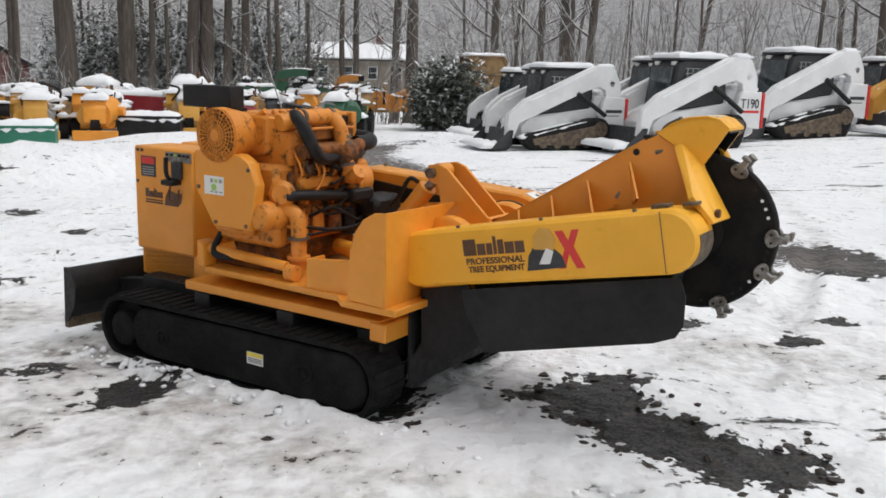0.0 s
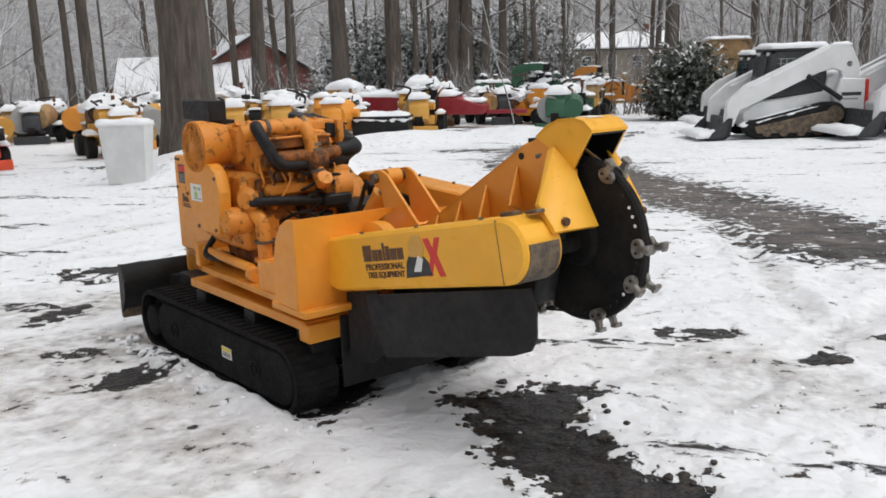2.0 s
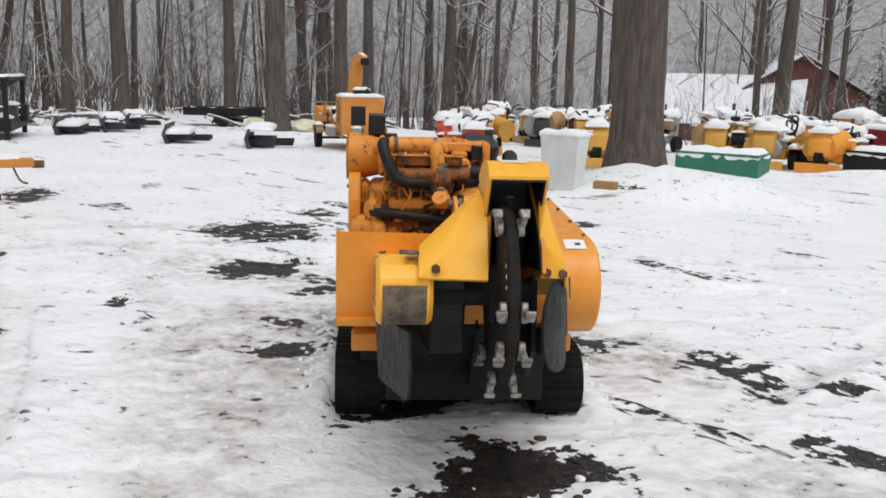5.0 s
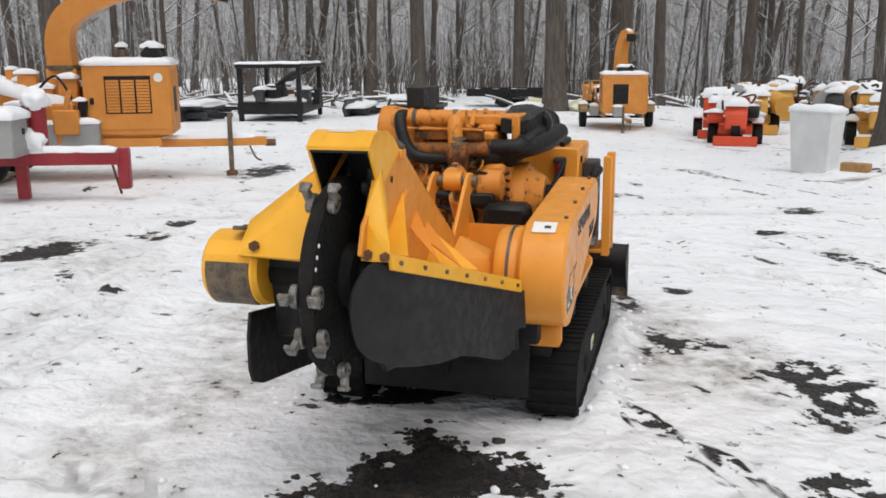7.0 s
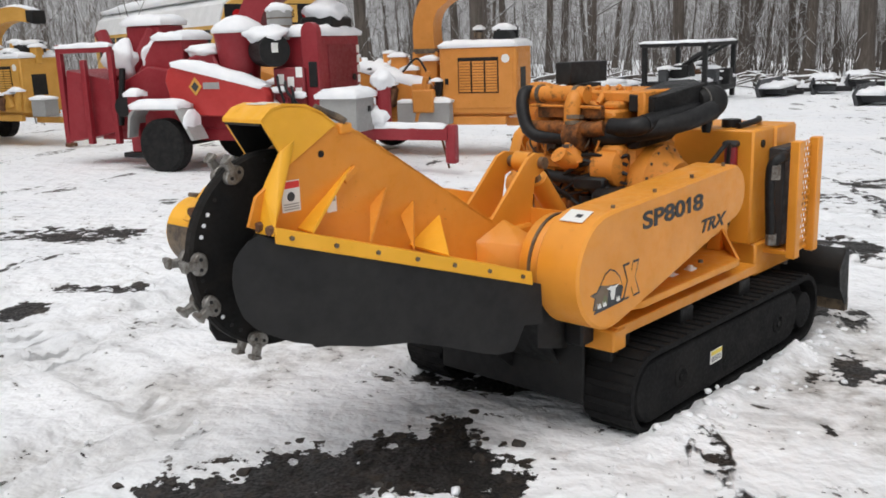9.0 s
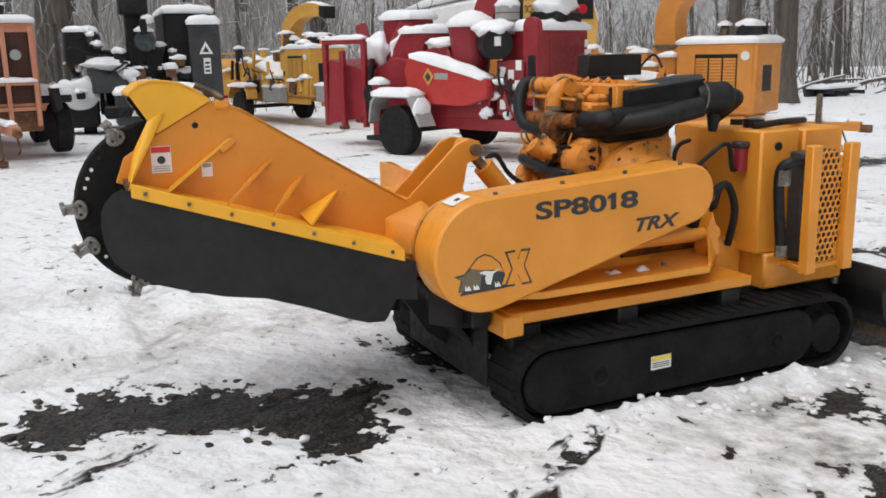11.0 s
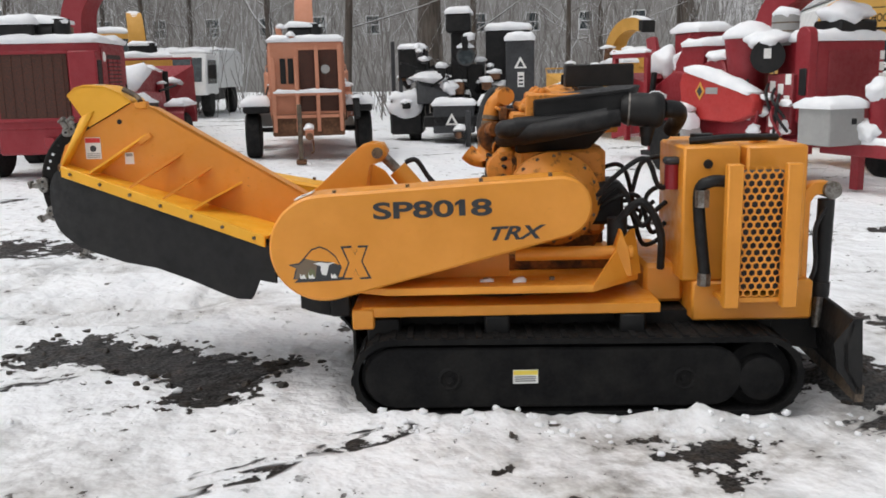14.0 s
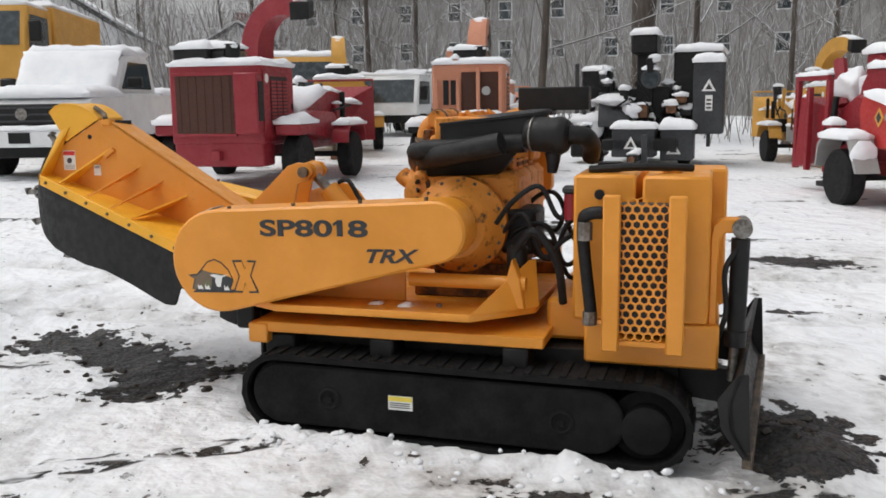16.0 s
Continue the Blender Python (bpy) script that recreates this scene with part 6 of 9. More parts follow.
def wood_chipper(label, m, mat, mat2=None, size=1.0, chute=(1.1, 1.3, 0), wide=1.0, engine="side", seed=1, logo=None, tall=1.0, clutter=9):
    """A towed drum chipper. Its tongue points along +x, the feed hopper along -x, the axle is at the origin."""
    k = Kit("wood_chipper", label, "wood chipper", m @ Matrix.Scale(size, 4), "parked wood chippers")
    r, mat2 = random.Random(seed), mat2 or mat
    w = 0.75 * wide
    for s in (-1, 1):
        k.p("frame_rail", box(-1.5, 2.6, s * w * 0.62 - 0.05, s * w * 0.62 + 0.05, 0.52, 0.66, 0.01), mat2)
        wheel(k, (0, s * (w + 0.18), 0.40), 0.40, 0.26, s, WHITE if seed % 2 else GREY)
        fd = [(-0.52, 0.62), (-0.48, 0.78), (-0.38, 0.90), (0.38, 0.90), (0.48, 0.78), (0.52, 0.62), (0.56, 0.62), (0.52, 0.80), (0.40, 0.935), (-0.40, 0.935), (-0.52, 0.80), (-0.56, 0.62)]
        k.p("fender", prism(fd, s * (w + 0.03), s * (w + 0.33), "y", 0.004), mat2 if seed != 1 else GREY)
        k.snow(-0.50, 0.50, min(s * (w + 0.03), s * (w + 0.33)), max(s * (w + 0.03), s * (w + 0.33)), 0.93, 0.10)
    k.p("axle", cyl((0, -w - 0.1, 0.40), (0, w + 0.1, 0.40), 0.05), BLACK)
    # tongue, coupler, jack
    far_ = 2.9 if seed == 11 else 4.25
    tg = k.p("tongue", box(2.5, far_, -0.07, 0.07, 0.46, 0.60, 0.01), mat2)
    k.snow(2.55, far_ - 0.2, -0.07, 0.07, 0.60, 0.07)
    if seed != 11:
        part("coupler", cyl((4.22, 0, 0.50), (4.40, 0, 0.50), 0.06), RUST, tg)
        part("jack_post", box(3.62, 3.70, -0.20, -0.12, 0.06, 1.02, 0.012), BARE, tg)
        part("jack_foot", box(3.57, 3.75, -0.25, -0.07, -0.02, 0.06, 0.01), RUST, tg)
        part("safety_chain", tube([(3.95, 0.05, 0.48), (4.05, 0.06, 0.25), (4.15, 0.02, 0.20)], 0.015, 6), RUST, tg)
    for x in (2.92,) if engine != "front" and seed != 3 else ():
        k.p("tool_box", box(x, x + 0.44, -0.46, -0.12, 0.62, 0.98, 0.015), GREY, "dented grey tool box")
        k.snow(x, x + 0.44, -0.46, -0.12, 0.98, 0.08)
        break
    # feed hopper with folded table, drum housing with sloping hood
    hop = k.p("feed_hopper", hull([(-1.15, -w * 0.6, 0.62), (-1.15, w * 0.6, 0.62), (-1.15, -w * 0.6, 1.25), (-1.15, w * 0.6, 1.25), (-2.15, -w * 1.05, 0.55), (-2.15, w * 1.05, 0.55), (-2.10, -w * 1.05, 1.62), (-2.10, w * 1.05, 1.62)], None, 0.01), mat)
    part("hopper_mouth", box(-2.165, -2.13, -w * 0.95, w * 0.95, 0.62, 1.52, 0), BLACK, hop)
    part("feed_table", plate([(-2.20, -w * 0.95, 0.55), (-2.20, w * 0.95, 0.55), (-2.38, w * 0.95, 1.20), (-2.38, -w * 0.95, 1.20)], 0.03), mat, hop)
    part("control_bar", tube([(-2.1, -w, 1.55), (-2.25, -w, 1.75), (-2.25, w, 1.75), (-2.1, w, 1.55)], 0.022, 6, curve=False), mat2, hop)
    k.snow(-2.08, -1.2, -w * 0.9, w * 0.9, 1.44, 0.09, pose(0, 0, 0, 0, -6, 0))
    side = [(-1.25, 0.66), (1.45, 0.66), (1.45, 1.04), (1.30, 1.10), (-0.15, 1.50), (-0.45, 1.54), (-1.05, 1.46), (-1.25, 1.28)]
    dh = k.p("drum_housing", prism(side, -w * 0.72, w * 0.72, "y", 0.02), mat)
    k.snow(0.0, 1.45, -w * 0.72, w * 0.72, 0.0, 0.15, Matrix.Translation((-0.13, 0, 1.495)) @ pose(0, 0, 0, 0, 15.4, 0))
    k.snow(-1.0, -0.2, -w * 0.7, w * 0.7, 1.50, 0.10)
    if logo:
        for s in (-1, 1):
            part("maker_badge", prism([(-0.10, 1.14), (0.02, 1.02), (0.14, 1.14), (0.02, 1.26)], s * w * 0.725, s * w * 0.735, "y", 0), logo, dh)
            part("badge_bar", box(0.17, 0.42, s * w * 0.72, s * w * 0.732, 1.09, 1.17, 0), GREY, dh)
    part("yoke_spring", cyl((-0.9, -w * 0.78, 0.9), (-0.9, -w * 0.78, 1.5), 0.05), BLACK, dh)
    part("yoke_spring", cyl((-0.9, w * 0.78, 0.9), (-0.9, w * 0.78, 1.5), 0.05), BLACK, dh)
    part("feed_motor", cyl((-0.5, -w * 0.72, 0.9), (-0.5, -w * 0.95, 0.9), 0.12), BLACK, dh)
    part("belt_cover", prism(stadium((0.2, 0.9), 0.24, (1.2, 1.0), 0.18, 8), w * 0.74, w * 0.95, "y", 0.01), mat, dh)
    # engine enclosure with louvres
    ez = 0.72 + 1.12 * tall
    eb = k.p("engine_enclosure", box(1.47, 2.80, -w * 0.72, w * 0.72, 0.70, ez, 0.03), mat)
    k.snow(1.47, 2.80, -w * 0.72, w * 0.72, ez, 0.11)
    for s in (-1, 1):
        part("side_door", box(1.53, 2.74, s * w * 0.72, s * (w * 0.72 + 0.015), 0.80, ez - 0.08, 0.004), mat, eb)
        lv = part("louvre_panel", box(1.80, 2.50, s * (w * 0.72 + 0.012), s * (w * 0.72 + 0.019), 1.05, ez - 0.17, 0), BLACK, eb)
        n = 11
        for c in range(3):
            for q in range(n):
                z = 1.07 + (ez - 0.27 - 1.07) * q / (n - 1)
                part("louvre", box(1.82 + 0.23 * c, 2.02 + 0.23 * c, s * (w * 0.72 + 0.017), s * (w * 0.72 + 0.034), z, z + 0.038, 0), mat, lv)
        part("door_latch", box(1.57, 1.63, s * (w * 0.72 + 0.012), s * (w * 0.72 + 0.03), 1.2, 1.3, 0.004), BLACK, eb)
        part("round_sticker", cyl((2.62, s * (w * 0.72 + 0.014), ez - 0.20), (2.62, s * (w * 0.72 + 0.0195), ez - 0.20), 0.07), DECAL_WHITE, eb)
    if engine == "front":
        wl_, wr_ = (-w * 0.62, w * 0.30) if seed == 11 else (-w * 0.14, w * 0.62)
        rad = part("radiator_screen", box(2.795, 2.822, wl_, wr_, 0.85, ez - 0.12, 0.004), SCREEN, eb, "dusty dark radiator screen")
        for q in range(7):
            y = wl_ + (wr_ - wl_) * (q + 0.5) / 7
            part("screen_rib", box(2.815, 2.83, y - 0.012, y + 0.012, 0.87, ez - 0.14, 0), SCREEN, rad)
        for z in (0.84, ez - 0.13):
            part("screen_edge", box(2.80, 2.84, wl_ - 0.03, wr_ + 0.03, z - 0.025, z + 0.025, 0.006), mat, rad)
        if seed == 9:
            for y in (-w * 0.64, -w * 0.2, w * 0.2, w * 0.64):
                k.p("guard_post", box(2.86, 2.93, y - 0.035, y + 0.035, 0.50, ez - 0.28 + 0.2 * (y > 0), 0.008), mat)
            for z in (0.75, 1.15):
                k.p("guard_bar", box(2.88, 2.92, -w * 0.64, w * 0.64, z, z + 0.06, 0.006), mat)
            k.p("rusty_skirt", box(2.60, 2.86, -w * 0.70, w * 0.70, 0.42, 0.82, 0.02), RUST)
            for sd in (-1, 1):
                wheel(k, (2.2, sd * (w * 0.72 + 0.36), 0.42), 0.42, 0.28, sd, BLACK)
                k.p("front_fender", box(1.85, 2.6, min(sd * w * 0.74, sd * (w * 0.74 + 0.50)), max(sd * w * 0.74, sd * (w * 0.74 + 0.50)), 0.84, 0.98, 0.03), BLACK)
                k.snow(1.83, 2.62, min(sd * w * 0.74, sd * (w * 0.74 + 0.52)), max(sd * w * 0.74, sd * (w * 0.74 + 0.52)), 0.98, 0.16)
            for y in (-w * 0.45, -w * 0.30):
                k.p("slot_window", box(2.80, 2.83, y - 0.05, y + 0.05, ez - 0.75, ez - 0.30, 0.004), BLACK)
            k.p("head_lamp", cyl((2.90, 0.34, ez - 0.5), (2.98, 0.34, ez - 0.5), 0.08), GREY)
            k.snow(2.85, 2.95, -w * 0.66, w * 0.66, 1.21, 0.06)
    else:
        part("end_panel", box(2.795, 2.812, -w * 0.62, w * 0.62, 0.82, ez - 0.10, 0.006), mat, eb)
        part("end_slot", box(2.808, 2.816, -w * 0.40, w * 0.10, 1.05, ez - 0.35, 0), BLACK, eb)
    part("exhaust_pipe", cyl((2.0, 0.1, ez), (2.0, 0.1, ez + 0.24), 0.09), BARE, eb)
    part("exhaust_cap", cyl((2.0, 0.1, ez + 0.24), (2.0, 0.1, ez + 0.30), 0.06), BLACK, eb)
    k.snow(1.92, 2.08, 0.02, 0.18, ez + 0.29, 0.06)
    part("air_intake", cyl((2.5, -0.30, ez + 0.14), (2.5, 0.10, ez + 0.14), 0.15), BLACK, eb)
    part("intake_hat", cyl((2.55, 0.2, ez), (2.55, 0.2, ez + 0.32), 0.12), BLACK, eb)
    k.snow(2.36, 2.64, -0.30, 0.30, ez + 0.27, 0.10)
    k.p("fuel_tank", box(0.75, 1.7, -w * 1.0, -w * 0.74, 0.55, 0.92, 0.02), GREY if seed % 2 else mat2)
    k.snow(0.75, 1.7, -w * 1.0, -w * 0.76, 0.92, 0.08)
    # discharge tower and curved chute
    top, reach, az = chute
    tw = k.p("discharge_tower", box(0.88, 1.34, -0.24, 0.24, 1.05, 1.75, 0.02), mat)
    part("swivel_ring", cyl((1.11, 0, 1.72), (1.11, 0, 1.80), 0.30), BARE, tw)
    bm, line = duct(chute_line((1.11, 0, 1.75), top, reach, az), 0.40, 0.30, 0.40, 0.26, az)
    ch = k.p("discharge_chute", bm, mat, "curved discharge chute")
    d = (line[-1] - line[-3]).normalized()
    part("deflector", hull([line[-1] + Vector(o) for o in ((-0.12, -0.16, 0.15), (-0.12, 0.16, 0.15), (0.16, -0.16, 0.12), (0.16, 0.16, 0.12), (0.14, -0.16, -0.16), (0.14, 0.16, -0.16), (-0.10, -0.16, -0.10), (-0.10, 0.16, -0.10))], None, 0.01), BLACK, ch)
    for i in range(len(line) // 2, len(line) - 1):
        p, q = line[i], line[i + 1]
        mm = Matrix.Translation((p + q) / 2 + Vector((0, 0, 0.13))) @ (Matrix.Rotation(math.atan2((q - p).y, (q - p).x), 4, "Z") @ Matrix.Rotation(-math.atan2((q - p).z, (q - p).xy.length), 4, "Y"))
        cap(k.flakes, -(q - p).length * 0.55, (q - p).length * 0.55, -0.14, 0.14, 0, 0.06, mm)
    # hoses, lamp, clutter
    for q in range(5):
        y = r.uniform(-0.5, 0.5)
        k.p("hydraulic_hose", tube([(-0.9, y, 1.5), (-0.6 + r.random() * 0.3, y * 1.3, 1.65), (-0.2, y * 1.5, 1.40), (0.2, y * 1.5, 1.1)], 0.022, 6), HOSE)
    for s in (-1, 1):
        k.p("tail_lamp", box(-1.62, -1.56, s * w * 0.9 - 0.09, s * w * 0.9 + 0.09, 0.56, 0.64, 0.006), LAMP_RED)
        k.p("ledge_step", box(-0.95, -0.6, min(s * w * 0.7, s * w * 1.05), max(s * w * 0.7, s * w * 1.05), 0.62, 0.66, 0.006), mat2)
        k.snow(-0.95, -0.6, min(s * w * 0.72, s * w * 1.05), max(s * w * 0.72, s * w * 1.05), 0.66, 0.08)
    for q in range(clutter):
        x, y = r.uniform(-1.2, 2.7 if clutter > 20 else 1.4), r.uniform(-w * 0.95, w * 0.95)
        z, h = (r.uniform(0.75, 1.1), r.uniform(0.15, 0.4)) if abs(y) > w * 0.7 else (1.46 - 0.26 * max(0, x) if x < 1.4 else ez - 0.05, r.uniform(0.12, 0.45))
        sx, sy = r.uniform(0.10, 0.32), r.uniform(0.08, 0.22)
        mt = (mat, mat2, BLACK, RUST, mat)[q % 5]
        if q % 3 == 0:
            k.p("machine_fitting", cyl((x + sx / 2, y, z - 0.1), (x + sx / 2 + r.uniform(-0.1, 0.1), y, z + h), sy * 0.6, sy * r.uniform(0.4, 0.6)), mt)
        else:
            k.p("machine_fitting", box(x, x + sx, y - sy / 2, y + sy / 2, z - 0.1, z + h, 0.02, None, Matrix.Translation((x, y, z)) @ pose(0, 0, 0, r.uniform(-9, 9), r.uniform(-14, 14), 0) @ Matrix.Translation((-x, -y, -z))), mt)
        k.snow(x - 0.02, x + sx + 0.02, y - sy / 2 - 0.02, y + sy / 2 + 0.02, z + h - 0.015, r.uniform(0.05, 0.12))
    if seed == 11:
        bx = k.p("air_box", box(2.15, 2.75, -w * 0.66, -w * 0.10, ez, ez + 0.26, 0.03), BLACK, "black air box on the hood")
        k.snow(2.15, 2.75, -w * 0.66, -w * 0.10, ez + 0.26, 0.12)
        k.p("side_box", box(2.40, 2.98, w * 0.36, w * 0.72, 0.86, ez - 0.12, 0.02), mat)
        k.p("front_skirt", box(2.30, 2.78, -w * 0.70, w * 0.70, 0.36, 0.84, 0.03), mat)
        k.p("side_vent", box(2.45, 2.93, w * 0.715, w * 0.73, 1.05, ez - 0.25, 0.004), BLACK)
        for s in (-1, 1):
            k.p("front_fender", box(1.7, 2.5, min(s * w * 0.78, s * (w * 0.78 + 0.40)), max(s * w * 0.78, s * (w * 0.78 + 0.40)), 0.82, 1.0, 0.03), mat)
            k.snow(1.68, 2.52, min(s * w * 0.78, s * (w * 0.78 + 0.40)), max(s * w * 0.78, s * (w * 0.78 + 0.40)), 1.0, 0.16)
            wheel(k, (2.1, s * (w * 0.78 + 0.22), 0.42), 0.42, 0.28, s, GREY)
    if engine != "front" and seed < 14:
        for q in range(6):
            p = (r.uniform(-1.0, 1.3), r.uniform(-w * 0.6, w * 0.6), 0)
            part("snow_cap", blob((p[0], p[1], 1.50 - 0.26 * max(0, p[0])), (r.uniform(0.15, 0.34), r.uniform(0.12, 0.26), r.uniform(0.10, 0.20)), None, q + seed, 0.7, 3), SNOW, k.ob, "lump of lying snow")
        for q in range(5):
            x, y = r.uniform(-1.6, 1.2), -w * r.uniform(0.78, 1.02)
            k.p("upright", box(x, x + 0.07, y, y + 0.07, 0.6, r.uniform(1.2, 2.0), 0.01, None, Matrix.Translation((x, y, 0.6)) @ pose(0, 0, 0, r.uniform(-6, 6), r.uniform(-22, 22), 0) @ Matrix.Translation((-x, -y, -0.6))), (mat, mat2, BLACK)[q % 3])
            k.p("control_box", box(x, x + r.uniform(0.2, 0.45), y - 0.06, y + 0.14, 0.75, r.uniform(0.95, 1.3), 0.02), (mat, BLACK, mat2, GREY)[q % 4])
    for q in range(clutter // 2):
        p = Vector((r.uniform(-1.2, 1.3), r.choice([-1, 1]) * w * r.uniform(0.5, 1.0), r.uniform(0.9, 1.5)))
        k.p("hydraulic_hose", tube([p, p + Vector((r.uniform(0.1, 0.3), r.uniform(-0.1, 0.1), r.uniform(-0.1, 0.25))), p + Vector((r.uniform(0.3, 0.6), r.uniform(-0.2, 0.2), r.uniform(-0.4, 0.1)))], 0.02, 6), HOSE)
    return k.done()


def big_dark_chipper(m):
    """A large black chipper seen end-on: tub fenders, tall side panel, stickered boxes, tongue along +x."""
    k = Kit("wood_chipper", "large black wood chipper caked in snow with reflector triangles", "wood chipper", m, "parked wood chippers")
    r = random.Random(31)
    for y in (-1.35, 1.0):
        wheel(k, (0.0, y, 0.42), 0.42, 0.30, -1 if y < 0 else 1, BLACK)
    k.p("chassis", box(-2.4, 1.3, -1.0, 0.9, 0.45, 0.75, 0.03), BLACK)
    k.p("tub_fender", box(-0.5, 0.5, -2.0, -1.1, 0.22, 1.18, 0.06), BLACK)
    k.snow(-0.5, 0.55, -2.0, -1.08, 1.18, 0.22)
    k.p("snow_cap", blob((0.48, -1.55, 0.98), (0.12, 0.46, 0.30), None, 2, 0.3, 3), SNOW, "slab of clinging snow")
    for y, z in ((-1.98, 2.75), (-1.78, 2.6), (-1.05, 2.5), (1.55, 2.6)):
        k.p("post", box(-0.1, 0.02, y, y + 0.10, 0.5, z, 0.01), CHARCOAL)
    k.p("valve_frame", box(-0.5, 0.2, -1.75, -1.0, 1.75, 2.55, 0.03), BLACK)
    k.snow(-0.5, 0.2, -1.75, -1.0, 2.55, 0.14)
    pl_ = k.p("sloped_hood", hull([(0.1, -1.3, 1.05), (0.1, -0.2, 1.05), (0.8, -1.2, 1.05), (0.8, -0.3, 1.05), (0.1, -1.3, 2.05), (0.1, -0.8, 2.0), (0.7, -0.4, 1.35), (0.7, -1.2, 1.6)], None, 0.02), CHARCOAL)
    k.p("snow_cap", blob((0.45, -0.85, 1.75), (0.35, 0.52, 0.16), None, 4, 0.4, 3), SNOW, "thick lying snow")
    k.p("snow_cap", blob((0.5, -0.35, 1.45), (0.30, 0.26, 0.20), None, 6, 0.4, 3), SNOW, "thick lying snow")
    ch = k.p("discharge_chute", box(-0.35, 0.05, -0.30, 0.15, 1.2, 3.05, 0.03), BLACK)
    part("chute_head", box(-0.45, 0.40, -0.42, 0.26, 2.95, 3.45, 0.05), BLACK, ch)
    k.snow(-0.45, 0.42, -0.42, 0.28, 3.45, 0.16)
    k.p("work_lamp", cyl((0.30, 0.12, 2.30), (0.48, 0.12, 2.30), 0.26), CHARCOAL, "round dark work lamp")
    k.p("lamp_glass", cyl((0.475, 0.12, 2.30), (0.49, 0.12, 2.30), 0.20), GLASS)
    k.snow(0.25, 0.5, -0.1, 0.34, 2.54, 0.10)
    pn = k.p("side_panel", box(0.25, 0.42, 1.20, 1.98, 0.85, 2.70, 0.03), CHARCOAL, "tall dark panel with reflector triangle")
    k.snow(0.22, 0.44, 1.18, 2.0, 2.70, 0.22)
    k.p("engine_cover", box(-2.3, -0.1, 0.65, 1.9, 0.9, 3.0, 0.05), BLACK)
    k.snow(-2.3, -0.05, 0.65, 1.92, 3.0, 0.20)
    k.p("engine_block", box(-2.0, 0.0, -0.9, 0.6, 0.75, 2.1, 0.06), BLACK)
    lb = k.p("front_box", box(0.55, 1.30, -0.75, 0.35, 0.28, 1.02, 0.03), CHARCOAL, "dark steel box with reflector triangle")
    k.snow(0.53, 1.32, -0.77, 0.37, 1.02, 0.18)
    rb = k.p("front_box", box(0.45, 1.15, 0.48, 1.30, 0.20, 1.00, 0.03), CHARCOAL, "dark steel box with reflector triangle")
    k.snow(0.43, 1.17, 0.46, 1.32, 1.00, 0.26)
    for x, y, z, h, own in ((1.302, -0.25, 0.50, 0.32, lb), (1.152, 0.82, 0.36, 0.34, rb), (0.422, 1.60, 1.95, 0.32, pn)):
        part("reflector_triangle", prism([(y - h * 0.55, z), (y + h * 0.55, z), (y, z + h)], x, x + 0.004, "x", 0), DECAL_WHITE, own)
        part("triangle_centre", prism([(y - h * 0.28, z + h * 0.14), (y + h * 0.28, z + h * 0.14), (y, z + h * 0.64)], x + 0.004, x + 0.007, "x", 0), CHARCOAL, own)
    part("maker_label", box(0.421, 0.427, 1.52, 1.70, 1.45, 1.85, 0), DECAL_WHITE, pn)
    for z in (1.5, 1.6, 1.7):
        part("text_bar", box(0.427, 0.429, 1.55, 1.67, z, z + 0.05, 0), CHARCOAL, pn)
    tg = k.p("tongue", box(1.2, 2.9, -0.12, 0.12, 0.26, 0.44, 0.02), BLACK)
    k.snow(1.3, 2.8, -0.13, 0.13, 0.44, 0.10)
    part("coupler", cyl((2.85, 0, 0.33), (3.08, 0, 0.33), 0.08), RUST, tg)
    part("jack_post", box(2.1, 2.24, 0.14, 0.28, -0.02, 0.9, 0.01), CHARCOAL, tg)
    for q in range(26):
        x, y, z = r.uniform(-0.3, 0.5), r.uniform(-1.9, 1.2), r.uniform(0.9, 2.5)
        a, b, c = r.uniform(0.10, 0.35), r.uniform(0.10, 0.35), r.uniform(0.12, 0.40)
        if q % 3 == 0:
            k.p("machine_fitting", cyl((x, y, z), (x + a, y + r.uniform(-0.2, 0.2), z + c), 0.10, 0.08), (BLACK, CHARCOAL, GREY)[q % 3])
        else:
            k.p("machine_fitting", box(x, x + a, y, y + b, z, z + c, 0.02), (BLACK, CHARCOAL, BLACK, RUST)[q % 4])
        k.p("snow_cap", blob((x + a / 2, y + b / 2, z + c), (a * 0.7, b * 0.75, r.uniform(0.06, 0.13)), None, q, 0.5, 2), SNOW, "lump of lying snow")
    for q in range(10):
        p = Vector((r.uniform(0.2, 0.6), r.uniform(-1.8, 1.0), r.uniform(1.0, 2.2)))
        k.p("hydraulic_hose", tube([p, p + Vector((0.2, r.uniform(-0.2, 0.2), r.uniform(-0.1, 0.25))), p + Vector((0.05, r.uniform(-0.5, 0.5), r.uniform(-0.6, 0.0)))], 0.024, 6), HOSE)
    return k.done()


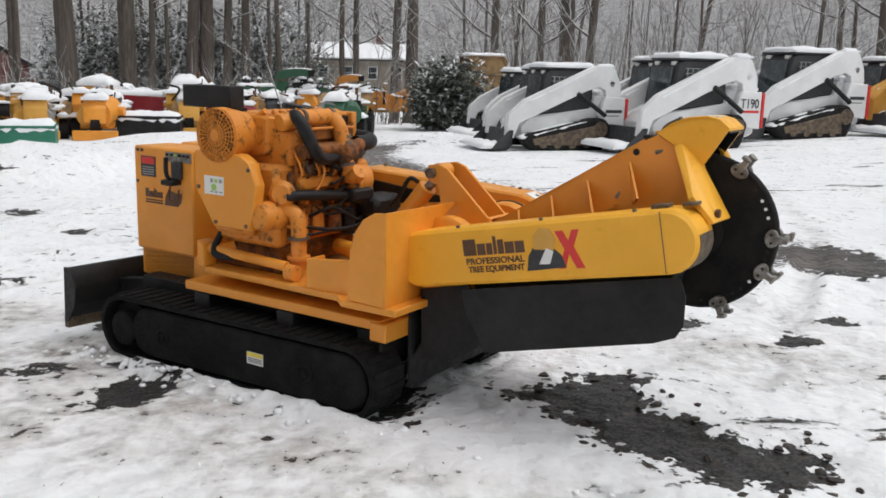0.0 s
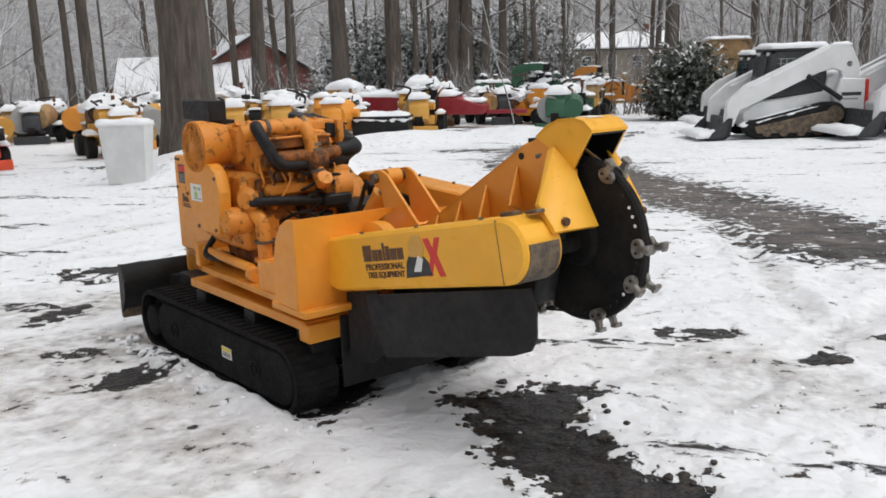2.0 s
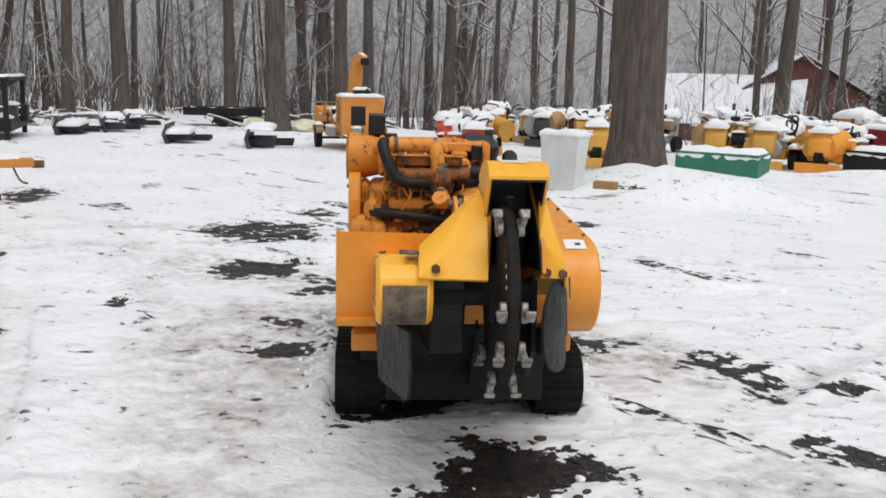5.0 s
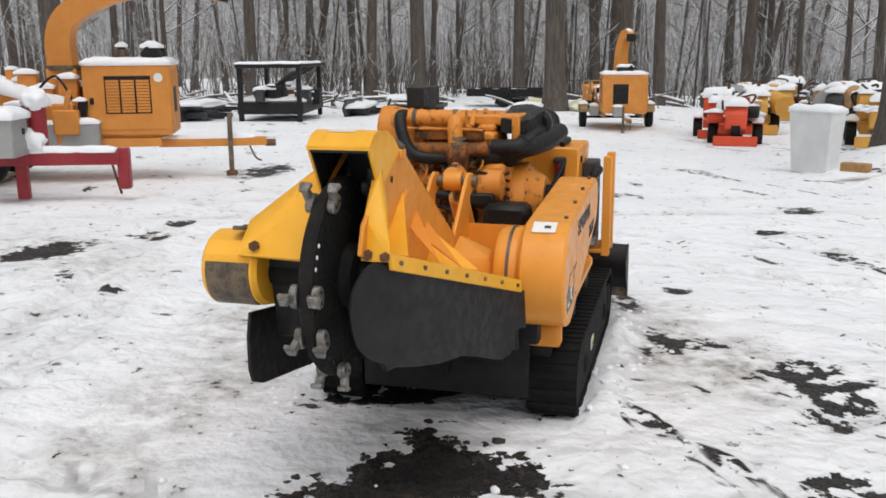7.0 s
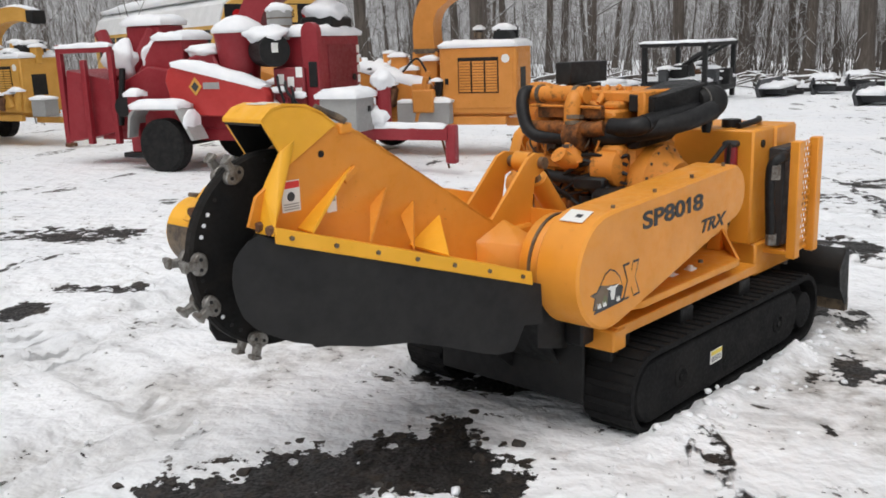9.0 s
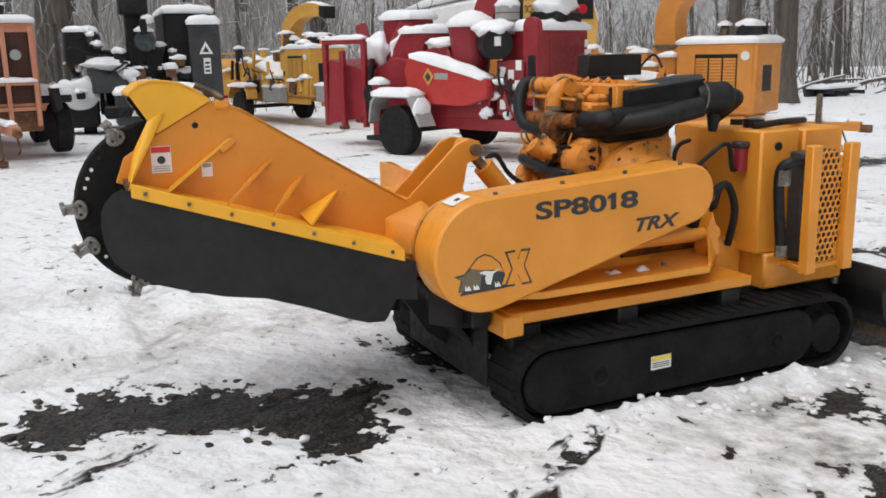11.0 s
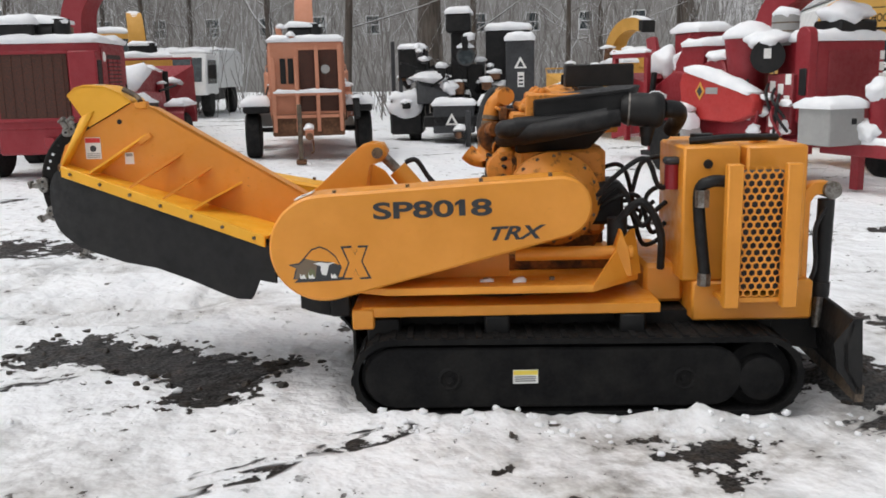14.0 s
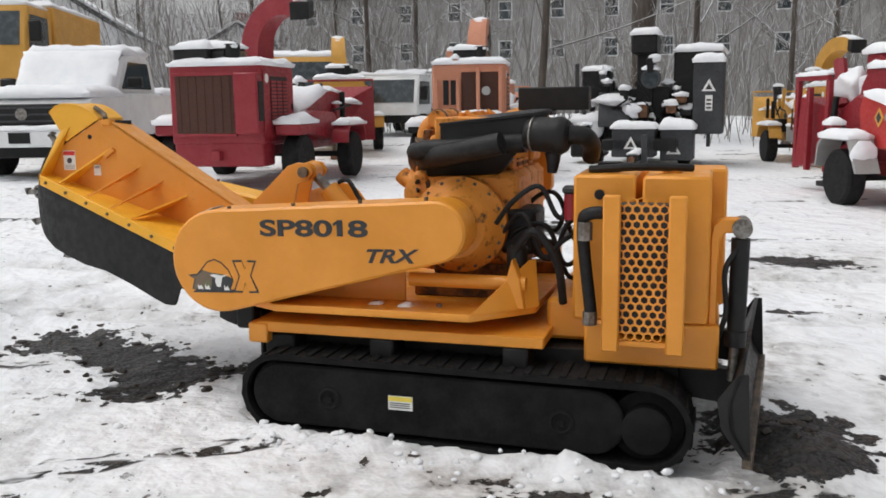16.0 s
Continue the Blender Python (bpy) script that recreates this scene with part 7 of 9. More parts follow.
def big_red_chipper(m):
    """A large towed chipper: folded feed hopper at -x, belt guard, tower with chute, engine box and tongue at +x."""
    k = Kit("wood_chipper", "large red wood chipper with snowy belt guard and grey fender", "wood chipper", m, "parked wood chippers")
    r = random.Random(41)
    for s in (-1, 1):
        wheel(k, (0, s * 0.98, 0.42), 0.42, 0.28, s, STEEL)
        fd = [(-0.56, 0.55), (-0.50, 0.86), (-0.40, 0.97), (0.36, 0.97), (0.62, 0.52), (0.68, 0.52), (0.42, 1.01), (-0.42, 1.01), (-0.54, 0.90), (-0.60, 0.55)]
        k.p("fender", prism(fd, s * 0.80, s * 1.16, "y", 0.004), GREY, "grey steel fender")
        k.snow(-0.48, 0.42, min(s * 0.80, s * 1.16), max(s * 0.80, s * 1.16), 1.00, 0.14)
        k.p("snow_cap", blob((0.53, s * 0.98, 0.78), (0.06, 0.18, 0.20), None, 3 + s, 0.3, 3), SNOW, "clinging snow")
        k.p("frame_rail", box(-1.7, 2.6, s * 0.45 - 0.06, s * 0.45 + 0.06, 0.45, 0.64, 0.01), RED)
    k.p("axle", cyl((0, -0.95, 0.42), (0, 0.95, 0.42), 0.06), BLACK)
    k.p("drum_housing", prism([(-1.1, 0.64), (1.6, 0.64), (1.6, 1.05), (0.1, 1.5), (-0.6, 1.62), (-1.1, 1.4)], -0.54, 0.56, "y", 0.02), RED)
    # belt guard with maker's badge, snow along its sloping top
    gd = k.p("belt_guard", prism([(0.02, 0.86), (-0.10, 1.40), (-0.04, 1.57), (0.08, 1.63), (1.70, 1.27), (1.76, 1.16), (1.74, 0.98), (1.25, 0.84)], -0.76, -0.56, "y", 0.02), RED_GUARD, "bright red belt guard")
    part("maker_badge", prism([(0.36, 1.30), (0.48, 1.16), (0.60, 1.30), (0.48, 1.44)], -0.772, -0.76, "y", 0), OCHRE, gd)
    part("badge_centre", prism([(0.41, 1.30), (0.48, 1.22), (0.55, 1.30), (0.48, 1.38)], -0.776, -0.77, "y", 0), CHARCOAL, gd)
    part("badge_bar", box(0.62, 0.92, -0.766, -0.76, 1.26, 1.36, 0), GREY, gd)
    k.snow(0.0, 1.66, -0.77, -0.55, 0.0, 0.15, Matrix.Translation((0.07, 0, 1.615)) @ pose(0, 0, 0, 0, 12.5, 0))
    # folded feed hopper: frame, posts, slanted bars
    hp = k.p("feed_hopper", hull([(-1.1, -0.5, 0.62), (-1.1, 0.5, 0.62), (-1.1, -0.5, 1.35), (-1.1, 0.5, 1.35), (-2.2, -0.75, 0.42), (-2.2, 0.75, 0.42), (-2.15, -0.70, 1.60), (-2.15, 0.70, 1.60)], None, 0.01), RED)
    part("hopper_mouth", box(-2.22, -2.17, -0.66, 0.66, 0.5, 1.5, 0), BLACK, hp)
    for x, y, z in ((-2.3, -0.74, 2.0), (-2.3, 0.70, 2.0), (-1.75, -0.80, 1.75), (-1.25, -0.72, 1.9)):
        k.p("hopper_post", box(x, x + 0.10, y, y + 0.09, 0.40, z, 0.01), RED)
    k.p("hopper_bar", box(-2.3, -1.15, -0.74, -0.66, 1.86, 1.95, 0.01), RED)
    k.snow(-2.3, -1.15, -0.75, -0.64, 1.95, 0.08)
    k.p("slanted_bar", tube([(-1.35, -0.35, 1.45), (-1.72, -0.27, 2.18)], 0.11, 8, curve=False), RED)
    k.p("slanted_bar", tube([(-1.30, -0.10, 1.5), (-0.95, 0.10, 2.2)], 0.10, 8, curve=False), RED)
    k.p("snow_cap", blob((-1.42, -0.2, 1.72), (0.30, 0.24, 0.30), None, 5, 0.5, 3), SNOW, "snow packed between the bars")
    k.p("lift_block", box(-1.5, -0.75, 0.05, 0.66, 1.45, 2.28, 0.04), RED)
    k.snow(-1.52, -0.73, 0.03, 0.68, 2.28, 0.15)
    k.p("yoke", hull([(-0.95, -0.4, 1.5), (-0.95, 0.3, 1.5), (0.0, -0.4, 1.5), (0.0, 0.3, 1.5), (-0.55, -0.4, 2.02), (-0.55, 0.3, 2.02), (0.0, -0.4, 2.02), (0.0, 0.3, 2.02)], None, 0.02), RED)
    k.snow(-0.55, 0.02, -0.42, 0.32, 2.02, 0.14)
    k.p("snow_cap", blob((-0.78, -0.1, 1.76), (0.14, 0.34, 0.22), None, 8, 0.4, 3), SNOW, "clinging snow")
    k.p("feed_cover", hull([(0.05, -0.48, 1.4), (0.05, 0.0, 1.4), (0.85, -0.48, 1.3), (0.85, 0.0, 1.3), (0.1, -0.48, 1.72), (0.1, 0.0, 1.72), (0.6, -0.48, 1.85), (0.6, 0.0, 1.85)], None, 0.03), RED)
    k.p("snow_cap", blob((0.36, -0.26, 1.83), (0.40, 0.25, 0.11), None, 9, 0.4, 3), SNOW, "thick lying snow")
    k.p("control_post", box(-0.72, -0.52, -0.95, -0.78, 0.30, 1.18, 0.02), RED)
    k.snow(-0.74, -0.50, -0.97, -0.76, 1.18, 0.12)
    k.p("post_foot", box(-0.85, -0.42, -1.0, -0.72, 0.22, 0.30, 0.01), BLACK)
    k.p("feed_motor", cyl((-0.95, -0.56, 1.0), (-0.95, -0.80, 1.0), 0.16), BLACK)
    k.p("ram", cyl((-1.15, -0.66, 0.7), (-1.0, -0.66, 1.6), 0.05), BLACK)
    # tower bin and chute
    k.p("tower_bin", lathe([(0, 0.27), (0.78, 0.37), (0.84, 0.38)], (0.97, -0.24, 1.25), (0, 0, 1), 26), RED, "dark red round tower")
    k.p("snow_cap", lathe([(0, 0.41), (0.05, 0.42), (0.14, 0.34), (0.24, 0.16), (0.27, 0.02)], (0.97, -0.24, 2.08), (0, 0, 1), 22), SNOW, "cone of lying snow")
    bm, line = duct(chute_line((1.05, 0.12, 1.75), 1.15, 2.3, 8), 0.42, 0.30, 0.42, 0.28, 8)
    ch = k.p("discharge_chute", bm, RED, "curved red discharge chute")
    part("deflector", box(line[-1].x - 0.1, line[-1].x + 0.15, line[-1].y - 0.17, line[-1].y + 0.17, line[-1].z - 0.2, line[-1].z + 0.14, 0.02), BLACK, ch)
    for i in range(len(line) // 3, len(line) - 1):
        p, q = line[i], line[i + 1]
        mm = Matrix.Translation((p + q) / 2 + Vector((0, 0, 0.17))) @ (Matrix.Rotation(math.atan2((q - p).y, (q - p).x), 4, "Z") @ Matrix.Rotation(-math.atan2((q - p).z, (q - p).xy.length), 4, "Y"))
        cap(k.flakes, -(q - p).length * 0.55, (q - p).length * 0.55, -0.15, 0.15, 0, 0.08, mm)
    # engine end
    k.p("silencer", cyl((1.45, -0.30, 1.80), (1.86, -0.62, 1.80), 0.24), BLACK, "black round air silencer with white label")
    k.p("silencer_label", box(-0.05, 0.05, -0.003, 0.003, -0.07, 0.07, 0, None, Matrix.Translation((1.87, -0.632, 1.84)) @ pose(0, 0, 0, 0, 0, 52)), DECAL_WHITE)
    k.p("snow_cap", blob((1.62, -0.45, 2.03), (0.34, 0.28, 0.14), None, 12, 0.45, 3), SNOW, "thick lying snow")
    k.p("air_canister", cyl((1.72, -0.22, 1.95), (1.72, -0.22, 2.38), 0.19), GREY, "grey ribbed air canister")
    for z in (2.02, 2.14, 2.26):
        k.p("canister_rib", lathe([(0, 0.196), (0.02, 0.196)], (1.72, -0.22, z), (0, 0, 1), 20), BARE)
    k.p("snow_cap", blob((1.72, -0.22, 2.40), (0.20, 0.20, 0.10), None, 14, 0.3, 2), SNOW, "lying snow")
    eb = k.p("engine_box", box(1.62, 2.42, -0.26, 0.96, 0.75, 2.0, 0.03), RED)
    k.snow(1.6, 2.44, -0.28, 0.98, 2.0, 0.15)
    part("end_panel", box(2.42, 2.435, -0.05, 0.82, 0.85, 1.86, 0.006), RED_DARK, eb, "darker red mesh panel")
    for q in range(24):
        part("panel_rib", box(2.433, 2.441, -0.03, 0.80, 0.88 + 0.04 * q, 0.895 + 0.04 * q, 0), RED_DARK, eb)
    part("latch", cyl((2.43, 0.70, 1.35), (2.46, 0.70, 1.35), 0.05), BLACK, eb)
    for q in range(6):
        part("warning_decal", box(2.42, 2.428, 0.86, 0.94, 0.95 + 0.155 * q, 1.07 + 0.155 * q, 0), DECAL_WHITE, eb)
    k.p("air_box", box(1.85, 2.40, 0.15, 0.82, 2.0, 2.28, 0.03), BLACK, "black air box on the hood")
    k.p("snow_cap", blob((2.12, 0.48, 2.36), (0.34, 0.40, 0.17), None, 15, 0.4, 3), SNOW, "thick lying snow")
    k.p("round_post", prism(stadium((2.33, 1.0), 0.14, (2.33, 2.05), 0.14, 8), -0.42, -0.28, "y", 0.01), RED)
    k.p("valve_cover", box(1.72, 2.25, -0.50, -0.28, 0.70, 1.55, 0.02), RED_DARK)
    k.p("valve_block", box(2.30, 2.44, -0.44, -0.26, 1.25, 1.62, 0.01), BLACK)
    for x, y, z in ((1.80, -0.505, 1.30), (1.97, -0.505, 1.26), (2.10, -0.505, 1.10), (1.80, -0.505, 0.80), (2.12, -0.505, 1.40)):
        k.p("warning_decal", box(x, x + 0.11, y - 0.004, y + 0.006, z, z + 0.15, 0), DECAL_WHITE)
    for q in range(8):
        p = Vector((r.uniform(1.3, 2.2), -0.55, r.uniform(1.0, 1.6)))
        k.p("hydraulic_hose", tube([p, p + Vector((0.1, -0.12, -0.15)), p + Vector((r.uniform(-0.1, 0.4), -0.05, r.uniform(-0.6, -0.3)))], 0.022, 6), (HOSE, RED)[q % 4 == 0])
    for q in range(9):
        x, y, z = r.uniform(1.2, 2.3), r.uniform(-0.62, -0.48), r.uniform(0.68, 1.3)
        k.p("snow_cap", blob((x, y, z), (r.uniform(0.06, 0.16), 0.08, r.uniform(0.04, 0.09)), None, q, 0.5, 2), SNOW, "clinging snow")
    # tongue, tool box, jack
    tb = k.p("tool_box", box(2.57, 3.18, -0.65, -0.08, 0.60, 1.10, 0.015), GREY, "grey steel tool box")
    part("latch", box(3.18, 3.195, -0.30, -0.22, 0.88, 0.96, 0.004), BLACK, tb)
    k.snow(2.55, 3.2, -0.67, -0.06, 1.10, 0.14)
    tg = k.p("tongue", box(2.4, 4.35, -0.10, 0.10, 0.44, 0.62, 0.01), RED)
    k.snow(2.5, 4.3, -0.10, 0.10, 0.62, 0.09)
    jk = part("jack_post", tube([(3.27, 0.05, 0.62), (3.27, 0.05, 1.25)], 0.12, 10, curve=False), RED, tg)
    part("jack_leg", box(2.95, 3.10, -0.06, 0.06, -0.02, 0.46, 0.01), RED, tg)
    k.p("snow_cap", blob((3.27, 0.05, 1.32), (0.17, 0.17, 0.14), None, 21, 0.5, 3), SNOW, "lying snow")
    k.p("snow_cap", blob((3.15, -0.05, 0.78), (0.24, 0.16, 0.16), None, 22, 0.5, 3), SNOW, "lying snow")
    part("coupler", box(4.30, 4.46, -0.08, 0.08, 0.10, 0.66, 0.02), RED, tg)
    part("safety_chain", tube([(4.2, 0.05, 0.46), (4.25, 0.08, 0.2), (4.3, 0.06, 0.02)], 0.018, 6), RUST, tg)
    return k.done()


def skid_loader(label, m, tracks=True, word=None, mat=WHITE, accent=RED_BRIGHT, seed=0):
    """A compact loader; front along +x."""
    k = Kit("skid_steer_loader", label, "skid-steer loader", m, "row of parked compact loaders")
    for s in (-1, 1):
        ya, yb = (0.50 * s, 0.86 * s)
        if tracks:
            out = stadium((-0.80, 0.47), 0.33, (0.78, 0.27), 0.25, 10)
            out = [(-1.02, 0.05 + 0.18), (-0.90, 0.02), (0.80, 0.02), (1.02, 0.20), (1.0, 0.36), (-0.62, 0.74), (-0.92, 0.74), (-1.10, 0.55)]
            tr = k.p("crawler_track", prism(out, ya, yb, "y", 0.05), RUBBER, "dirty rubber crawler track")
            part("track_frame", prism([(-0.75, 0.14), (0.75, 0.14), (0.80, 0.28), (-0.70, 0.58)], yb, yb + 0.02 * s, "y", 0.01), BARE, tr)
            part("track_roller", cyl((-0.82, yb - 0.02 * s, 0.50), (-0.82, yb + 0.03 * s, 0.50), 0.17), BARE, tr)
            for x in (-0.5, -0.15, 0.2, 0.55):
                part("track_roller", cyl((x, yb - 0.01 * s, 0.16), (x, yb + 0.03 * s, 0.16), 0.09), BARE, tr)
            k.snow(-0.6, 0.95, min(ya, yb) + 0.02, max(ya, yb) - 0.02, 0.515, 0.07, pose(0, 0, 0, 0, 13.5, 0))
        else:
            for x in (-0.55, 0.55):
                wheel(k, (x, 0.68 * s, 0.40), 0.40, 0.30, s)
        # lift arm: rear post, arm, front knuckle
        arm = [(-1.34, 1.05), (-1.30, 1.50), (-1.14, 1.84), (-0.92, 1.92), (-0.60, 1.86), (0.98, 1.12), (1.34, 0.80), (1.38, 0.30), (1.20, 0.28), (1.08, 0.62), (0.80, 0.74), (-0.50, 1.34), (-0.78, 1.42), (-0.94, 1.36), (-1.00, 1.05)]
        a = k.p("lift_arm", prism(arm, 0.58 * s, 0.76 * s, "y", 0.015), mat, "snow-dusted lift arm")
        part("arm_pivot", cyl((-1.10, 0.59 * s, 1.50), (-1.10, 0.76 * s, 1.50), 0.06), BARE, a)
        part("lift_cylinder", cyl((-0.95, 0.80 * s, 0.80), (-0.25, 0.80 * s, 1.28), 0.05), BLACK, a)
        k.snow(-1.12, -0.72, min(0.58 * s, 0.76 * s), max(0.58 * s, 0.76 * s), 1.88, 0.07)
        mm = Matrix.Translation((-0.66, 0, 1.82)) @ pose(0, 0, 0, 0, 25.9, 0)
        k.snow(0.0, 1.75, min(0.58 * s, 0.76 * s), max(0.58 * s, 0.76 * s), 0.0, 0.05, mm)
    # body and rear engine compartment
    bd = k.p("body", prism([(-1.45, 0.35), (-1.50, 1.15), (-1.35, 1.24), (-0.75, 1.24), (-0.70, 0.95), (0.75, 0.75), (0.98, 0.55), (0.95, 0.28), (-1.30, 0.28)], -0.58, 0.58, "y", 0.03), mat)
    part("side_panel", prism([(-1.44, 0.45), (-1.44, 1.20), (-0.95, 1.22), (-0.80, 0.85), (-0.95, 0.50)], -0.78, -0.57, "y", 0.02), mat, bd)
    part("side_panel", prism([(-1.44, 0.45), (-1.44, 1.20), (-0.95, 1.22), (-0.80, 0.85), (-0.95, 0.50)], 0.57, 0.78, "y", 0.02), mat, bd)
    for s in (-1, 1):
        part("red_stripe", box(-1.50, -1.435, min(0.60 * s, 0.80 * s), max(0.60 * s, 0.80 * s), 0.48, 1.18, 0.01), accent, bd)
        if word:
            letters(word, 0.26, CHARCOAL, bd, Matrix.Translation((-1.40 if s < 0 else -0.92, 0.786 * s, 0.88)) @ pose(0, 0, 0, 90, 0, 0 if s < 0 else 180), "model_number", 0, 0.003, 0.82)
            part("text_bar", box(-1.38, -0.98, min(0.778 * s, 0.784 * s), max(0.778 * s, 0.784 * s), 0.78, 0.83, 0), accent, bd)
        else:
            part("brand_bar", box(-1.36, -0.96, min(0.778 * s, 0.784 * s), max(0.778 * s, 0.784 * s), 0.86, 0.93, 0), CHARCOAL, bd)
            part("brand_bar", box(-1.30, -0.98, min(0.778 * s, 0.784 * s), max(0.778 * s, 0.784 * s), 0.78, 0.81, 0), GREY, bd)
    part("rear_door", box(-1.54, -1.48, -0.50, 0.50, 0.45, 1.12, 0.02), CHARCOAL, bd)
    for y in (-0.42, 0.42):
        part("tail_lamp", box(-1.555, -1.53, y - 0.06, y + 0.06, 0.98, 1.06, 0.005), LAMP_RED, bd)
    k.snow(-1.48, -0.85, -0.55, 0.55, 1.24, 0.10)
    # cab: dark posts, side grilles, glass, roof
    cb = k.p("cab", prism([(-0.78, 0.92), (-0.72, 1.74), (-0.60, 1.80), (0.30, 1.80), (0.42, 1.72), (0.55, 0.80)], -0.50, 0.50, "y", 0.03), CHARCOAL, "dark cab with meshed side windows")
    for s in (-1, 1):
        part("side_window", prism([(-0.60, 1.25), (-0.58, 1.66), (0.24, 1.66), (0.33, 1.25)], 0.498 * s, 0.512 * s, "y", 0), GLASS, cb)
        for q in range(7):
            part("window_mesh", box(-0.52 + 0.12 * q, -0.505 + 0.12 * q, min(0.510 * s, 0.518 * s), max(0.510 * s, 0.518 * s), 1.27, 1.64, 0), GREY, cb)
        for q in range(4):
            part("window_mesh", box(-0.57, 0.26, min(0.510 * s, 0.517 * s), max(0.510 * s, 0.517 * s), 1.33 + 0.10 * q, 1.342 + 0.10 * q, 0), GREY, cb)
    part("front_window", plate([(0.548, -0.40, 0.98), (0.548, 0.40, 0.98), (0.462, 0.40, 1.66), (0.462, -0.40, 1.66)], 0.012), GLASS, cb)
    part("rear_window", plate([(-0.775, -0.38, 1.30), (-0.775, 0.38, 1.30), (-0.75, 0.38, 1.66), (-0.75, -0.38, 1.66)], 0.012), GLASS, cb)
    part("roof", box(-0.76, 0.42, -0.53, 0.53, 1.79, 1.85, 0.02), CHARCOAL, cb)
    k.snow(-0.76, 0.42, -0.53, 0.53, 1.85, 0.10)
    # bucket
    bk = k.p("bucket", prism([(1.24, 0.46), (1.28, 0.10), (1.40, 0.02), (1.75, 0.02), (1.75, 0.05), (1.44, 0.07), (1.36, 0.16), (1.32, 0.46)], -0.84, 0.84, "y", 0.006), CHARCOAL, "dark steel bucket")
    for y in (-0.84, 0.82):
        part("bucket_side", prism([(1.24, 0.46), (1.28, 0.10), (1.40, 0.02), (1.75, 0.02), (1.65, 0.16), (1.34, 0.46)], y, y + 0.02, "y", 0), CHARCOAL, bk)
    k.snow(1.42, 1.95, -0.80, 0.80, 0.07, 0.12)
    for s in (-1, 1):
        k.p("head_lamp", box(0.34, 0.42, 0.30 * s - 0.08, 0.30 * s + 0.08, 1.68, 1.77, 0.01), DECAL_WHITE)
    return k.done()


def small_grinder(label, m, mat, seed=0, drum=False, tall=1.0):
    """A self-propelled or towed yard machine about 2.4 m long, front along +x."""
    r = random.Random(seed)
    k = Kit("yard_machine", label, "stump grinder", m, "row of small parked machines")
    for x in (-0.55, 0.55):
        for s in (-1, 1):
            wheel(k, (x, 0.52 * s, 0.24), 0.24, 0.20, s, mat)
    k.p("chassis", box(-0.95, 0.95, -0.38, 0.38, 0.26, 0.46, 0.02), mat)
    h = 0.86 * tall
    eb = k.p("engine_cover", prism([(-0.90, 0.46), (-0.92, h - 0.10), (-0.80, h), (-0.15, h), (0.0, h - 0.16), (0.0, 0.46)], -0.40, 0.40, "y", 0.03), mat)
    for q in range(6):
        part("grille_bar", box(-0.935, -0.905, -0.30, 0.30, 0.55 + 0.06 * q, 0.58 + 0.06 * q, 0), BLACK, eb)
        part("side_slot", box(-0.70 + 0.09 * q, -0.66 + 0.09 * q, -0.41, 0.41, 0.62, h - 0.22, 0), BLACK, eb)
    k.snow(-0.92, -0.08, -0.42, 0.42, h, 0.24)
    k.p("exhaust_pipe", cyl((-0.30, 0.22, h), (-0.30, 0.22, h + 0.36), 0.04), RUST)
    k.p("boom", prism([(-0.05, 0.50), (0.15, 0.75), (1.15, 0.72), (1.30, 0.55), (1.15, 0.40), (0.0, 0.40)], -0.16, 0.16, "y", 0.02), mat)
    cw = k.p("cutter_cover", prism([(0.95, 0.30), (0.92, 0.75), (1.08, 0.95), (1.32, 0.95), (1.48, 0.75), (1.48, 0.42)], -0.24, 0.24, "y", 0.02), mat)
    part("cutter_wheel", cyl((1.22, -0.10, 0.40), (1.22, 0.10, 0.40), 0.28), DISC, cw)
    k.snow(0.96, 1.44, -0.24, 0.24, 0.94, 0.17)
    k.snow(0.1, 0.92, -0.16, 0.16, 0.73, 0.08)
    if drum:
        k.p("drum_guard", prism([(0.50 + 0.34 * math.cos(a), 0.80 + 0.30 * math.sin(a)) for a in (2 * math.pi * q / 6 for q in range(6))], -0.55, -0.22, "y", 0.02), mat)
        k.snow(0.24, 0.76, -0.55, -0.22, 1.06, 0.12)
    ct = k.p("control_stand", box(0.02, 0.18, 0.20, 0.42, 0.46, h + 0.06, 0.015), BLACK)
    for q in range(3):
        part("lever", tube([(0.06 + 0.05 * q, 0.31, h + 0.05), (0.06 + 0.05 * q, 0.33, h + 0.2)], 0.012, 6, curve=False), BLACK, ct)
    k.p("handle_bar", tube([(-0.95, -0.34, 0.9), (-1.18, -0.34, h + 0.05), (-1.18, 0.34, h + 0.05), (-0.95, 0.34, 0.9)], 0.02, 6, curve=False), BLACK)
    k.p("push_blade", box(1.50, 1.56, -0.48, 0.48, 0.04, 0.26, 0.01), mat)
    for q in range(3):
        k.p("hydraulic_hose", tube([(-0.05, r.uniform(-0.3, 0.3), 0.8), (0.2, r.uniform(-0.3, 0.3), 1.0), (0.6, r.uniform(-0.2, 0.2), 0.85)], 0.02, 6), HOSE)
    for s in (-1, 1):
        k.p("mudguard", box(0.30, 0.82, min(0.40 * s, 0.62 * s), max(0.40 * s, 0.62 * s), 0.50, 0.53, 0.008), mat)
        k.snow(0.30, 0.82, min(0.40 * s, 0.62 * s), max(0.40 * s, 0.62 * s), 0.53, 0.09)
